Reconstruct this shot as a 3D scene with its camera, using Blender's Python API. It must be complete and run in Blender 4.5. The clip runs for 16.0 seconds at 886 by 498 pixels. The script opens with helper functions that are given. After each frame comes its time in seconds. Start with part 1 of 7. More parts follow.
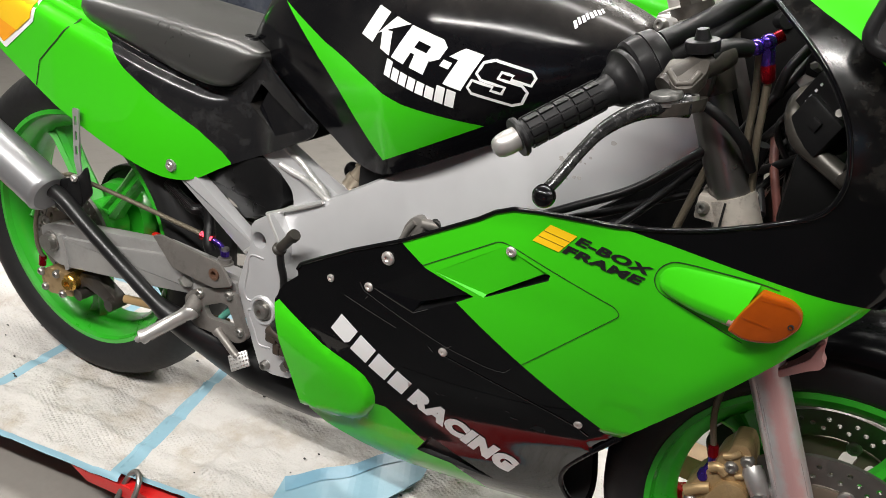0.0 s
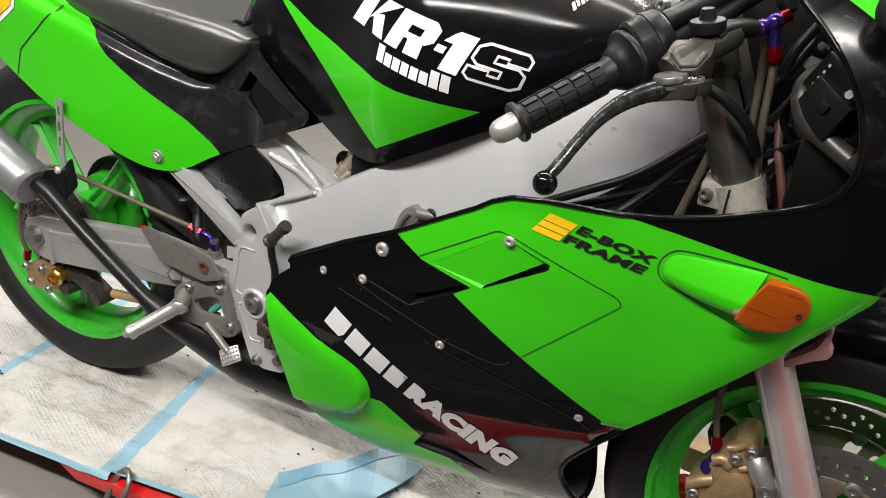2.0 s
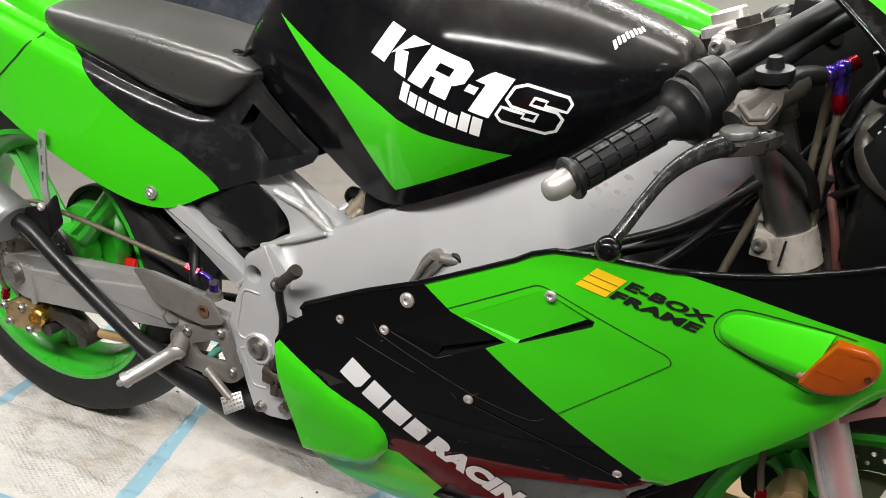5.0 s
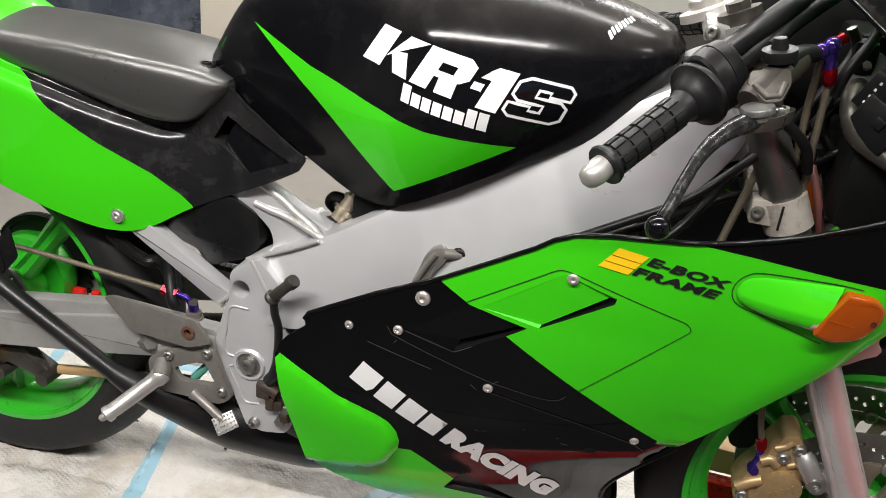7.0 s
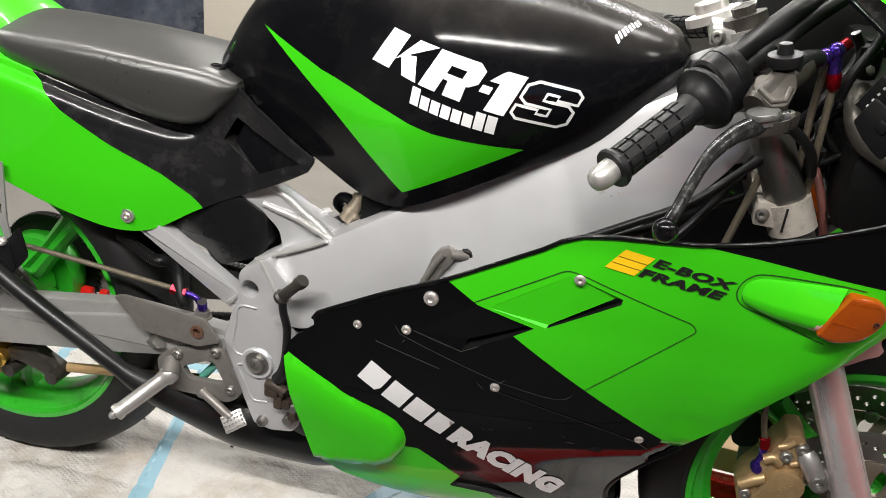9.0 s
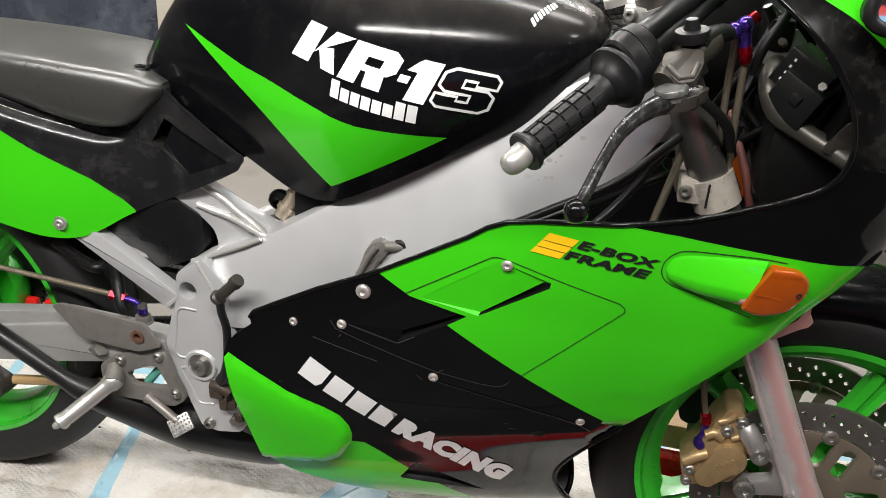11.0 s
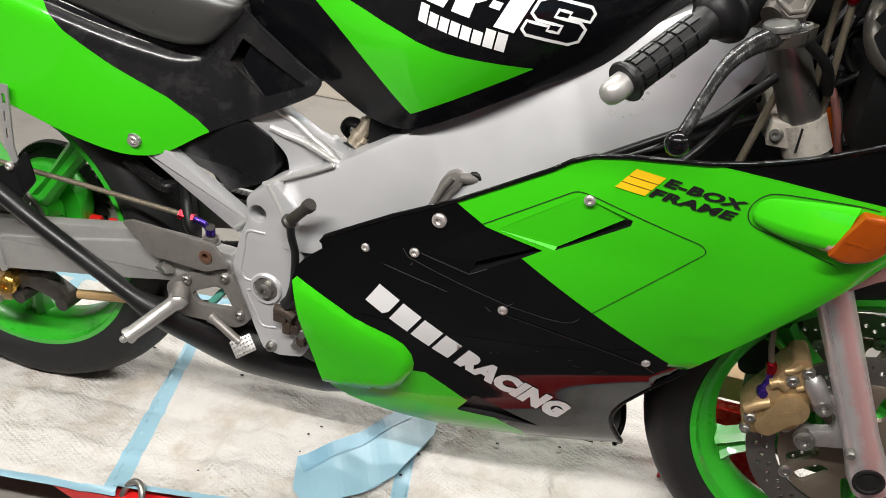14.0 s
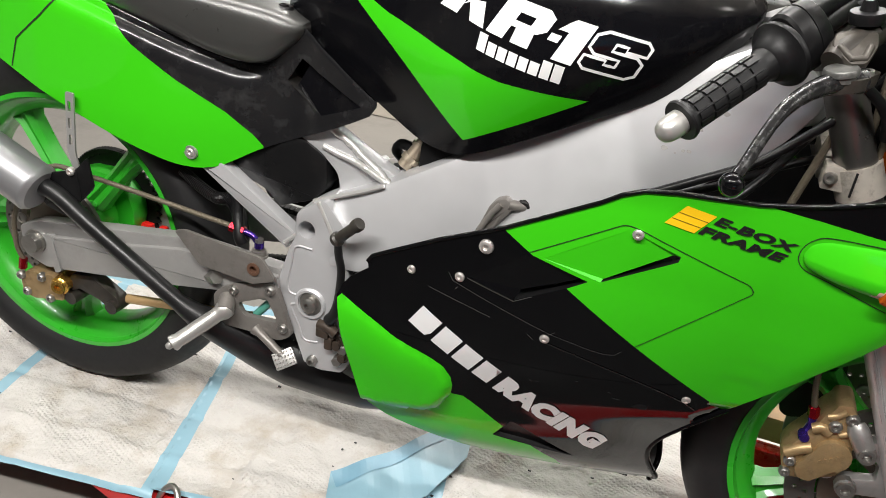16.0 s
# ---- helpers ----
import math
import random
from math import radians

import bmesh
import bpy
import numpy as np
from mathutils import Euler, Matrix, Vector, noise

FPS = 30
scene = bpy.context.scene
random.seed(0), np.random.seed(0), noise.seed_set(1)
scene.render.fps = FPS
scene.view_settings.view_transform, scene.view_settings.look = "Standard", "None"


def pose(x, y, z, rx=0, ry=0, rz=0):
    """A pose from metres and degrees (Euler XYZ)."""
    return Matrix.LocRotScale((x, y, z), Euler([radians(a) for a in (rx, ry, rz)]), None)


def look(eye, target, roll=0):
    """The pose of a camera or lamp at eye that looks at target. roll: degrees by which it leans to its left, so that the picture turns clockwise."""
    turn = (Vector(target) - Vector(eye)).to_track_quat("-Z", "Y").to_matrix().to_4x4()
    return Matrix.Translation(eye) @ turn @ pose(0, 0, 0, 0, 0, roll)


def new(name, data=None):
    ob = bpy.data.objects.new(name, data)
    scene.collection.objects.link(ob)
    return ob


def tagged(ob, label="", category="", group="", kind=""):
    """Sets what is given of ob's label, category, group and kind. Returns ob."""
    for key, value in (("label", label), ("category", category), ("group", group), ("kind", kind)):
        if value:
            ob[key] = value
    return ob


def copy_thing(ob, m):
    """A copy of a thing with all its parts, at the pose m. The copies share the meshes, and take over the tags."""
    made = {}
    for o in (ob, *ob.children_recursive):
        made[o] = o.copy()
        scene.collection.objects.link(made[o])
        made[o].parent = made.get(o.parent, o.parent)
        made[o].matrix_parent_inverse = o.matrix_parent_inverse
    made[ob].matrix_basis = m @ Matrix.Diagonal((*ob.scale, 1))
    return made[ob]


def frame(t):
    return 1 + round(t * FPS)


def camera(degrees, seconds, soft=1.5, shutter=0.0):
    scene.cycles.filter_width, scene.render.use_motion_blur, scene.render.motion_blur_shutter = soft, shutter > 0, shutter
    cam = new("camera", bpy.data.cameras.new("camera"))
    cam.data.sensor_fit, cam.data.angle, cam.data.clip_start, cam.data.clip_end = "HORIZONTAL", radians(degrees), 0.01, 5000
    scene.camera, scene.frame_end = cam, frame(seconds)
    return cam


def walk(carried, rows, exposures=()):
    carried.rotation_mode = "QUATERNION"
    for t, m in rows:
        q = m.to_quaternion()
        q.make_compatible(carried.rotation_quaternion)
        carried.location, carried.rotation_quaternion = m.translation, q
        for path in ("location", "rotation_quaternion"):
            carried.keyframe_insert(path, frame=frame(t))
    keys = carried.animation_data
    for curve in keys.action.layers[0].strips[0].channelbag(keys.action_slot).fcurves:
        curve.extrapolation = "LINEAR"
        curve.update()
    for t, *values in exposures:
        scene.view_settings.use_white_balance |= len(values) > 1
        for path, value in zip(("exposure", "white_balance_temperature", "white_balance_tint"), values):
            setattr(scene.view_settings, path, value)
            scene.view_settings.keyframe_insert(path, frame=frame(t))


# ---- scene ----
cam = camera(56.8, 16.0, soft=0.9)
PATH = [
    (0, (1.3, -1.042, 1.032), (0.488, 0.594, 0.218), 7.4),
    (0.5, (1.302, -1.041, 1.034), (0.494, 0.598, 0.221), 7.8),
    (1, (1.299, -1.032, 1.029), (0.498, 0.605, 0.206), 7.7),
    (1.5, (1.289, -1.029, 1.029), (0.496, 0.609, 0.2), 7.4),
    (2, (1.283, -1.022, 1.019), (0.497, 0.618, 0.187), 7.2),
    (2.5, (1.294, -1.004, 1.033), (0.531, 0.644, 0.195), 6.9),
    (3, (1.315, -0.971, 1.033), (0.614, 0.705, 0.199), 5.8),
    (3.5, (1.312, -0.973, 1.035), (0.633, 0.718, 0.21), 6.1),
    (4, (1.255, -0.975, 1.031), (0.579, 0.714, 0.202), 8.2),
    (4.5, (1.24, -0.981, 1.045), (0.542, 0.698, 0.212), 7.7),
    (4.7, (1.213, -0.982, 1.045), (0.5, 0.688, 0.208), 7.5),
    (6.8, (1.022, -1.047, 1.043), (0.6, 0.73, 0.227), 6.3),
    (7, (1.02, -1.056, 1.037), (0.608, 0.723, 0.22), 6.0),
    (7.5, (1.011, -1.049, 1.049), (0.596, 0.728, 0.231), 5.9),
    (8, (1.006, -1.048, 1.047), (0.603, 0.731, 0.227), 6.0),
    (8.5, (1.007, -1.069, 1.044), (0.598, 0.709, 0.225), 6.2),
    (11, (1.075, -1.05, 1.045), (0.707, 0.73, 0.212), 3.9),
    (11.5, (1.096, -1.022, 1.046), (0.779, 0.768, 0.213), 2.9),
    (12, (1.101, -0.971, 1.056), (0.818, 0.816, 0.204), 2.6),
    (12.5, (1.078, -0.938, 1.048), (0.809, 0.842, 0.177), 3.0),
    (13, (1.046, -0.956, 1.037), (0.744, 0.805, 0.137), 4.6),
    (13.5, (1.021, -1.032, 1.018), (0.649, 0.702, 0.094), 5.7),
    (14, (1.017, -1.076, 1.014), (0.614, 0.644, 0.076), 6.3),
    (14.5, (1.017, -1.089, 1.02), (0.589, 0.625, 0.083), 7.3),
    (15, (1.008, -1.084, 1.026), (0.556, 0.628, 0.097), 7.8),
    (15.5, (1.003, -1.082, 1.024), (0.532, 0.633, 0.109), 8.2),
    (16, (1.004, -1.086, 1.024), (0.51, 0.626, 0.117), 7.9),
]
walk(cam, [(t, look(eye, target, roll)) for t, eye, target, roll in PATH], [(0, -0.04), (3.5, 0.0), (8, 0.02), (11, 0.05), (12, 0.23), (12.7, 0.28), (13.3, 0.17), (13.9, 0.09), (16, 0.06)])

# ---------------------------------------------------------------- light and room
FLOOR = -0.10            # workshop floor; the lift's top is at z = 0
world = bpy.data.worlds.new("world")
scene.world = world
world.use_nodes = True
world.node_tree.nodes["Background"].inputs[0].default_value = (0.6, 0.62, 0.65, 1)
world.node_tree.nodes["Background"].inputs[1].default_value = 0.02


def tube_light(x, y, z, rz, length, watts):
    lamp = bpy.data.lights.new("tube_light", "AREA")
    lamp.shape, lamp.size, lamp.size_y, lamp.energy = "RECTANGLE", length, 0.07, watts
    lamp.color = (1.0, 0.97, 0.93)
    ob = new("tube_light", lamp)
    ob.matrix_world = pose(x, y, z, 0, 0, rz)
    return ob


TUBES = [(0.5, -1.5, 2.2, 4, 2.4, 124), (0.6, 0.25, 2.2, 4, 2.4, 52), (0.8, 2.1, 2.2, 4, 2.4, 95), (3.0, -0.5, 2.2, 4, 1.5, 30), (-2.0, 0.2, 2.2, 4, 1.5, 40)]
for row in TUBES:
    tube_light(*row)

# ---------------------------------------------------------------- materials
def material(name, base, rough=0.5, metal=0.0, coat=0.0, vary=0.15, scale=6.0, fine=90.0, bump=0.0, dust=0.0, dust_colour=(0.35, 0.32, 0.28), rough_vary=0.1, coat_rough=0.05, bump_scale=None, spec=0.5, settle=0.0, stretch=None, turn=0.0):
    """Paint, metal, rubber or stone: base colour broken by a coarse and a fine noise, with fine relief and dust."""
    m = bpy.data.materials.new(name)
    m.use_nodes = True
    n, l = m.node_tree.nodes, m.node_tree.links
    b = n["Principled BSDF"]
    co = n.new("ShaderNodeTexCoord")
    if stretch:
        long = n.new("ShaderNodeMapping")
        long.vector_type = "TEXTURE"
        long.inputs["Rotation"].default_value = (0, turn, 0)
        long.inputs["Scale"].default_value = [1 / k for k in stretch]
        l.new(co.outputs["Object"], long.inputs["Vector"])
        where = long.outputs["Vector"]
    else:
        where = co.outputs["Object"]
    big, small = n.new("ShaderNodeTexNoise"), n.new("ShaderNodeTexNoise")
    big.inputs["Scale"].default_value, small.inputs["Scale"].default_value = scale, fine
    big.inputs["Detail"].default_value, small.inputs["Detail"].default_value = 6, 4
    for t in (big, small):
        l.new(where, t.inputs["Vector"])
    mix = n.new("ShaderNodeMix")
    mix.data_type = "RGBA"
    mix.inputs["A"].default_value = (*[c * (1 - vary) for c in base], 1)
    mix.inputs["B"].default_value = (*[min(1, c * (1 + vary)) for c in base], 1)
    add = n.new("ShaderNodeMath")
    add.operation = "MULTIPLY_ADD"
    add.inputs[1].default_value = 0.6
    half = n.new("ShaderNodeMath")
    half.operation = "MULTIPLY"
    half.inputs[1].default_value = 0.4
    l.new(small.outputs["Fac"], half.inputs[0])
    l.new(big.outputs["Fac"], add.inputs[0])
    l.new(half.outputs[0], add.inputs[2])
    l.new(add.outputs[0], mix.inputs["Factor"])
    colour = mix.outputs["Result"]
    ramp = n.new("ShaderNodeMapRange")
    ramp.inputs["From Min"].default_value, ramp.inputs["From Max"].default_value = 0.3, 0.7
    ramp.inputs["To Min"].default_value, ramp.inputs["To Max"].default_value = max(0.02, rough - rough_vary), min(1, rough + rough_vary)
    l.new(add.outputs[0], ramp.inputs["Value"])
    if dust:
        d = n.new("ShaderNodeTexNoise")
        d.inputs["Scale"].default_value, d.inputs["Detail"].default_value, d.inputs["Roughness"].default_value = scale * 1.7, 9, 0.7
        l.new(where, d.inputs["Vector"])
        r = n.new("ShaderNodeMapRange")
        r.inputs["From Min"].default_value, r.inputs["From Max"].default_value, r.inputs["To Max"].default_value = 0.5, 0.78, dust
        l.new(d.outputs["Fac"], r.inputs["Value"])
        film = r.outputs["Result"]
        if settle:
            # dust that has settled on what faces up
            geo, xyz = n.new("ShaderNodeNewGeometry"), n.new("ShaderNodeSeparateXYZ")
            l.new(geo.outputs["Normal"], xyz.inputs[0])
            lie = n.new("ShaderNodeMapRange")
            lie.inputs["From Min"].default_value, lie.inputs["From Max"].default_value, lie.inputs["To Max"].default_value = 0.35, 1.0, settle
            l.new(xyz.outputs["Z"], lie.inputs["Value"])
            patch = n.new("ShaderNodeMath")
            patch.operation = "MULTIPLY"
            l.new(lie.outputs["Result"], patch.inputs[0])
            l.new(d.outputs["Fac"], patch.inputs[1])
            both = n.new("ShaderNodeMath")
            both.operation, both.use_clamp = "ADD", True
            l.new(film, both.inputs[0])
            l.new(patch.outputs[0], both.inputs[1])
            film = both.outputs[0]
        over = n.new("ShaderNodeMix")
        over.data_type = "RGBA"
        over.inputs["B"].default_value = (*dust_colour, 1)
        l.new(film, over.inputs["Factor"])
        l.new(colour, over.inputs["A"])
        colour = over.outputs["Result"]
        more = n.new("ShaderNodeMath")
        more.operation = "MULTIPLY_ADD"
        more.inputs[1].default_value = 0.7
        l.new(film, more.inputs[0])
        l.new(ramp.outputs["Result"], more.inputs[2])
        l.new(more.outputs[0], b.inputs["Roughness"])
    else:
        l.new(ramp.outputs["Result"], b.inputs["Roughness"])
    l.new(colour, b.inputs["Base Color"])
    b.inputs["Metallic"].default_value = metal
    b.inputs["Coat Weight"].default_value = coat
    b.inputs["Coat Roughness"].default_value = coat_rough
    b.inputs["Specular IOR Level"].default_value = spec
    if bump:
        bp = n.new("ShaderNodeBump")
        bp.inputs["Strength"].default_value, bp.inputs["Distance"].default_value = bump, 0.002
        src = small
        if bump_scale:
            src = n.new("ShaderNodeTexNoise")
            src.inputs["Scale"].default_value, src.inputs["Detail"].default_value = bump_scale, 3
            l.new(where, src.inputs["Vector"])
        l.new(src.outputs["Fac"], bp.inputs["Height"])
        l.new(bp.outputs["Normal"], b.inputs["Normal"])
    return m


GREEN = material("green_paint", (0.040, 0.53, 0.006), 0.35, coat=0.5, vary=0.05, scale=3, rough_vary=0.06, coat_rough=0.045, spec=0.2)
RIM_GREEN = material("rim_green", (0.026, 0.37, 0.018), 0.33, coat=0.4, vary=0.12, scale=9, dust=0.25, dust_colour=(0.05, 0.06, 0.03))
BLACK = material("black_gloss_paint", (0.0025, 0.0025, 0.003), 0.055, coat=0.0, vary=0.2, dust=0.012, dust_colour=(0.12, 0.11, 0.10), scale=5, rough_vary=0.015, spec=0.30)
COWL_BLACK = material("dusty_cowl_paint", (0.0035, 0.0035, 0.0036), 0.17, vary=0.3, dust=0.16, dust_colour=(0.13, 0.12, 0.10), scale=26, rough_vary=0.07, spec=0.28)
TAIL_BLACK = material("dusty_gloss_paint", (0.010, 0.010, 0.011), 0.19, vary=0.25, dust=0.14, dust_colour=(0.22, 0.22, 0.22), scale=16, rough_vary=0.06, spec=0.48, settle=0.2)
TANK_BLACK = material("dusty_black_paint", (0.004, 0.004, 0.005), 0.12, coat=0.0, vary=0.2, dust=0.06, dust_colour=(0.13, 0.12, 0.105), scale=8, rough_vary=0.07, settle=0.45, spec=0.17)
MUDGUARD = material("satin_black_paint", (0.0025, 0.0025, 0.003), 0.26, vary=0.2, spec=0.06, dust=0.01, scale=9, dust_colour=(0.12, 0.11, 0.1))
VINYL = material("black_vinyl", (0.040, 0.040, 0.038), 0.31, vary=0.12, bump=0.16, bump_scale=900, scale=7, spec=0.9, rough_vary=0.05)
PLASTIC = material("black_plastic", (0.006, 0.006, 0.0065), 0.34, vary=0.2, bump=0.12, dust=0.06, spec=0.3, dust_colour=(0.10, 0.09, 0.08), scale=9)
RUBBER = material("tyre_rubber", (0.009, 0.009, 0.0095), 0.6, vary=0.25, bump=0.2, dust=0.1, scale=8, dust_colour=(0.06, 0.055, 0.05), spec=0.35)
GRIP = material("grip_rubber", (0.006, 0.006, 0.0065), 0.42, spec=0.27, vary=0.2, bump=0.2, scale=30)
SILVER = material("silver_frame_paint", (0.54, 0.54, 0.55), 0.33, metal=0.4, vary=0.06, scale=5, fine=40, rough_vary=0.05)
CAST = material("cast_aluminium", (0.42, 0.41, 0.4), 0.42, metal=0.8, vary=0.2, scale=14, bump=0.25, dust=0.35, dust_colour=(0.12, 0.1, 0.08))
ARM = material("grey_alloy", (0.325, 0.32, 0.312), 0.4, metal=0.35, vary=0.12, scale=12, dust=0.25, dust_colour=(0.12, 0.11, 0.09))
FORK = material("dark_fork_tube", (0.135, 0.128, 0.12), 0.33, metal=0.75, vary=0.15, scale=14, dust=0.2, dust_colour=(0.08, 0.07, 0.06))
SATIN = material("satin_alloy", (0.40, 0.39, 0.375), 0.34, metal=0.6, vary=0.08, scale=30, dust=0.1)
CLAMP = material("grubby_tan_alloy", (0.066, 0.059, 0.051), 0.40, metal=0.3, vary=0.3, scale=45, bump=0.3, dust=0.8, dust_colour=(0.05, 0.042, 0.034))
DULL = material("dull_alloy", (0.030, 0.026, 0.022), 0.42, metal=0.2, vary=0.35, scale=40, bump=0.35, dust=0.5, dust_colour=(0.085, 0.068, 0.052))
YOKE = material("dirty_bright_alloy", (0.56, 0.51, 0.45), 0.4, metal=0.4, vary=0.3, scale=40, bump=0.2, dust=0.7, dust_colour=(0.13, 0.10, 0.08))
HANGER = material("grubby_cast_alloy", (0.22, 0.205, 0.19), 0.42, metal=0.5, vary=0.2, scale=25, bump=0.2, dust=0.5, dust_colour=(0.10, 0.085, 0.07))
DISC = material("brake_steel", (0.20, 0.19, 0.175), 0.38, metal=0.85, vary=0.2, scale=30, dust=0.3, dust_colour=(0.07, 0.06, 0.05))
CARRIER = material("brown_alloy", (0.17, 0.142, 0.108), 0.42, metal=0.5, vary=0.15, scale=18, dust=0.4, dust_colour=(0.12, 0.10, 0.08))
CHROME = material("bright_steel", (0.74, 0.70, 0.67), 0.36, metal=0.8, vary=0.08, scale=20)
STEEL = material("worn_steel", (0.34, 0.33, 0.31), 0.36, metal=0.9, vary=0.25, scale=40, dust=0.3, dust_colour=(0.1, 0.07, 0.05))
DARK = material("dark_metal", (0.014, 0.0135, 0.013), 0.5, metal=0.4, vary=0.3, scale=20, bump=0.2, dust=0.3, dust_colour=(0.08, 0.07, 0.06))
GOLD = material("gold_caliper", (0.36, 0.25, 0.125), 0.42, metal=0.6, vary=0.2, scale=30, bump=0.3, dust=0.6, dust_colour=(0.12, 0.09, 0.06))
BRASS = material("brass_plating", (0.65, 0.38, 0.08), 0.28, metal=0.9, vary=0.15, scale=20)
PIPE = material("black_pipe", (0.009, 0.009, 0.0095), 0.36, vary=0.2, dust=0.1, spec=0.4, scale=10, dust_colour=(0.1, 0.1, 0.1))
CAN = material("brushed_can", (0.30, 0.30, 0.31), 0.38, metal=0.6, vary=0.06, scale=8, fine=400)
PURPLE = material("purple_anodised", (0.10, 0.05, 0.42), 0.22, metal=0.9, vary=0.1)
RED_AN = material("red_anodised", (0.30, 0.004, 0.012), 0.25, metal=0.8, vary=0.1)
BRAID = material("braided_hose", (0.17, 0.145, 0.105), 0.45, metal=0.5, vary=0.35, scale=300, fine=700, bump=0.6)
AMBER = material("amber_lens", (0.34, 0.060, 0.0025), 0.14, coat=0.45, vary=0.35, scale=34, bump=0.12, bump_scale=200)
WHITE = material("white_decal", (0.8, 0.8, 0.8), 0.35, vary=0.04, scale=30)
YELLOW = material("yellow_decal", (0.9, 0.55, 0.01), 0.35, vary=0.05)
ORANGE = material("orange_decal", (0.9, 0.35, 0.01), 0.35, vary=0.05)
# darker copy of black_plastic: shade inside cowl and tray put into the colour
SHADED_PLASTIC = material("shaded_black_plastic", (0.0035, 0.0035, 0.0035), 0.5, vary=0.3, spec=0.15, scale=12)
# black of print, slits and grit, also of shade in vents and belly mouth
INK = material("black_print_and_shade", (0.01, 0.01, 0.01), 0.4, vary=0.1)
SEAM = material("panel_gap", (0.006, 0.012, 0.005), 0.8, vary=0.1)
DARK_MAT = material("dark_reflection_mat", (0.007, 0.0068, 0.0066), 0.6, vary=0.25, scale=5, bump=0.3)
RED = material("red_enamel", (0.55, 0.012, 0.012), 0.3, coat=0.3, vary=0.12, dust=0.15, scale=8)
WOOD = material("pale_wood", (0.55, 0.36, 0.18), 0.6, vary=0.25, scale=14, bump=0.3)
CONCRETE = material("concrete_floor", (0.20, 0.187, 0.17), 0.55, vary=0.25, scale=2.5, fine=60, bump=0.3, dust=0.3, dust_colour=(0.06, 0.055, 0.05))
WALL = material("painted_wall", (0.45, 0.44, 0.41), 0.7, vary=0.08, scale=2)
DARKWALL = material("dark_wall", (0.018, 0.018, 0.02), 0.7, vary=0.2, scale=2)


def cloth_material():
    """Quilted absorbent paper: fine embossed grid, creases and brown oil stains."""
    m = material("absorbent_paper", (0.51, 0.49, 0.465), 0.85, vary=0.16, scale=4, fine=40, dust=0.75, dust_colour=(0.27, 0.20, 0.11))
    n, l = m.node_tree.nodes, m.node_tree.links
    co = n.new("ShaderNodeTexCoord")
    rot = n.new("ShaderNodeMapping")
    rot.inputs["Rotation"].default_value = (0, 0, 0.5)
    l.new(co.outputs["Object"], rot.inputs["Vector"])
    waves = []
    for axis in ("X", "Y"):
        w = n.new("ShaderNodeTexWave")
        w.bands_direction = axis
        w.inputs["Scale"].default_value, w.inputs["Distortion"].default_value = 42, 1.2
        l.new(rot.outputs[0], w.inputs["Vector"])
        waves.append(w)
    mul = n.new("ShaderNodeMath")
    mul.operation = "MULTIPLY"
    l.new(waves[0].outputs["Fac"], mul.inputs[0])
    l.new(waves[1].outputs["Fac"], mul.inputs[1])
    crease = n.new("ShaderNodeTexNoise")
    crease.inputs["Scale"].default_value, crease.inputs["Detail"].default_value = 11, 9
    l.new(co.outputs["Object"], crease.inputs["Vector"])
    patchy = n.new("ShaderNodeMath")
    patchy.operation = "MULTIPLY"
    l.new(mul.outputs[0], patchy.inputs[0])
    fade = n.new("ShaderNodeMapRange")
    fade.inputs["From Min"].default_value, fade.inputs["From Max"].default_value = 0.42, 0.62
    l.new(crease.outputs["Fac"], fade.inputs["Value"])
    l.new(fade.outputs["Result"], patchy.inputs[1])
    b1, b2 = n.new("ShaderNodeBump"), n.new("ShaderNodeBump")
    b1.inputs["Strength"].default_value, b1.inputs["Distance"].default_value = 0.75, 0.0012
    b2.inputs["Strength"].default_value, b2.inputs["Distance"].default_value = 0.95, 0.035
    l.new(patchy.outputs[0], b1.inputs["Height"])
    l.new(crease.outputs["Fac"], b2.inputs["Height"])
    l.new(b2.outputs["Normal"], b1.inputs["Normal"])
    l.new(b1.outputs["Normal"], n["Principled BSDF"].inputs["Normal"])
    return m


PAPER = cloth_material()
BLUE = material("blue_plastic_film", (0.24, 0.40, 0.48), 0.4, vary=0.1, scale=10, bump=0.3, bump_scale=30)
DEEP_BLUE = material("blue_film_edge", (0.17, 0.33, 0.43), 0.4, vary=0.12, scale=12, bump=0.3, bump_scale=40)

# ---------------------------------------------------------------- mesh tools
from mathutils import geometry
from mathutils.bvhtree import BVHTree


def finish(bm, smooth=40):
    bmesh.ops.recalc_face_normals(bm, faces=bm.faces)
    for f in bm.faces:
        f.smooth = True
    for e in bm.edges:
        if len(e.link_faces) == 2 and e.calc_face_angle(0) > radians(smooth):
            e.smooth = False


def part(name, bm, mats, parent=None, label="", smooth=40, recalc=True):
    """Link a bmesh as one mesh object, under a thing or a part."""
    if recalc:
        finish(bm, smooth)
    me = bpy.data.meshes.new(name)
    bm.to_mesh(me)
    bm.free()
    for m in (mats if isinstance(mats, (list, tuple)) else [mats]):
        me.materials.append(m)
    ob = new(name, me)
    if parent:
        ob.parent = parent
    if label:
        ob["label"] = label
    return ob


def V(*a):
    return Vector(a)


def box(bm, c, size, bevel=0.0, m=None):
    r = bmesh.ops.create_cube(bm, size=1.0, matrix=(m or Matrix.Identity(4)) @ Matrix.LocRotScale(Vector(c), None, Vector(size)))
    if bevel:
        vs = r["verts"]
        es = list({e for v in vs for e in v.link_edges})
        bmesh.ops.bevel(bm, geom=es, offset=bevel, segments=2, affect="EDGES", profile=0.6)
    return bm


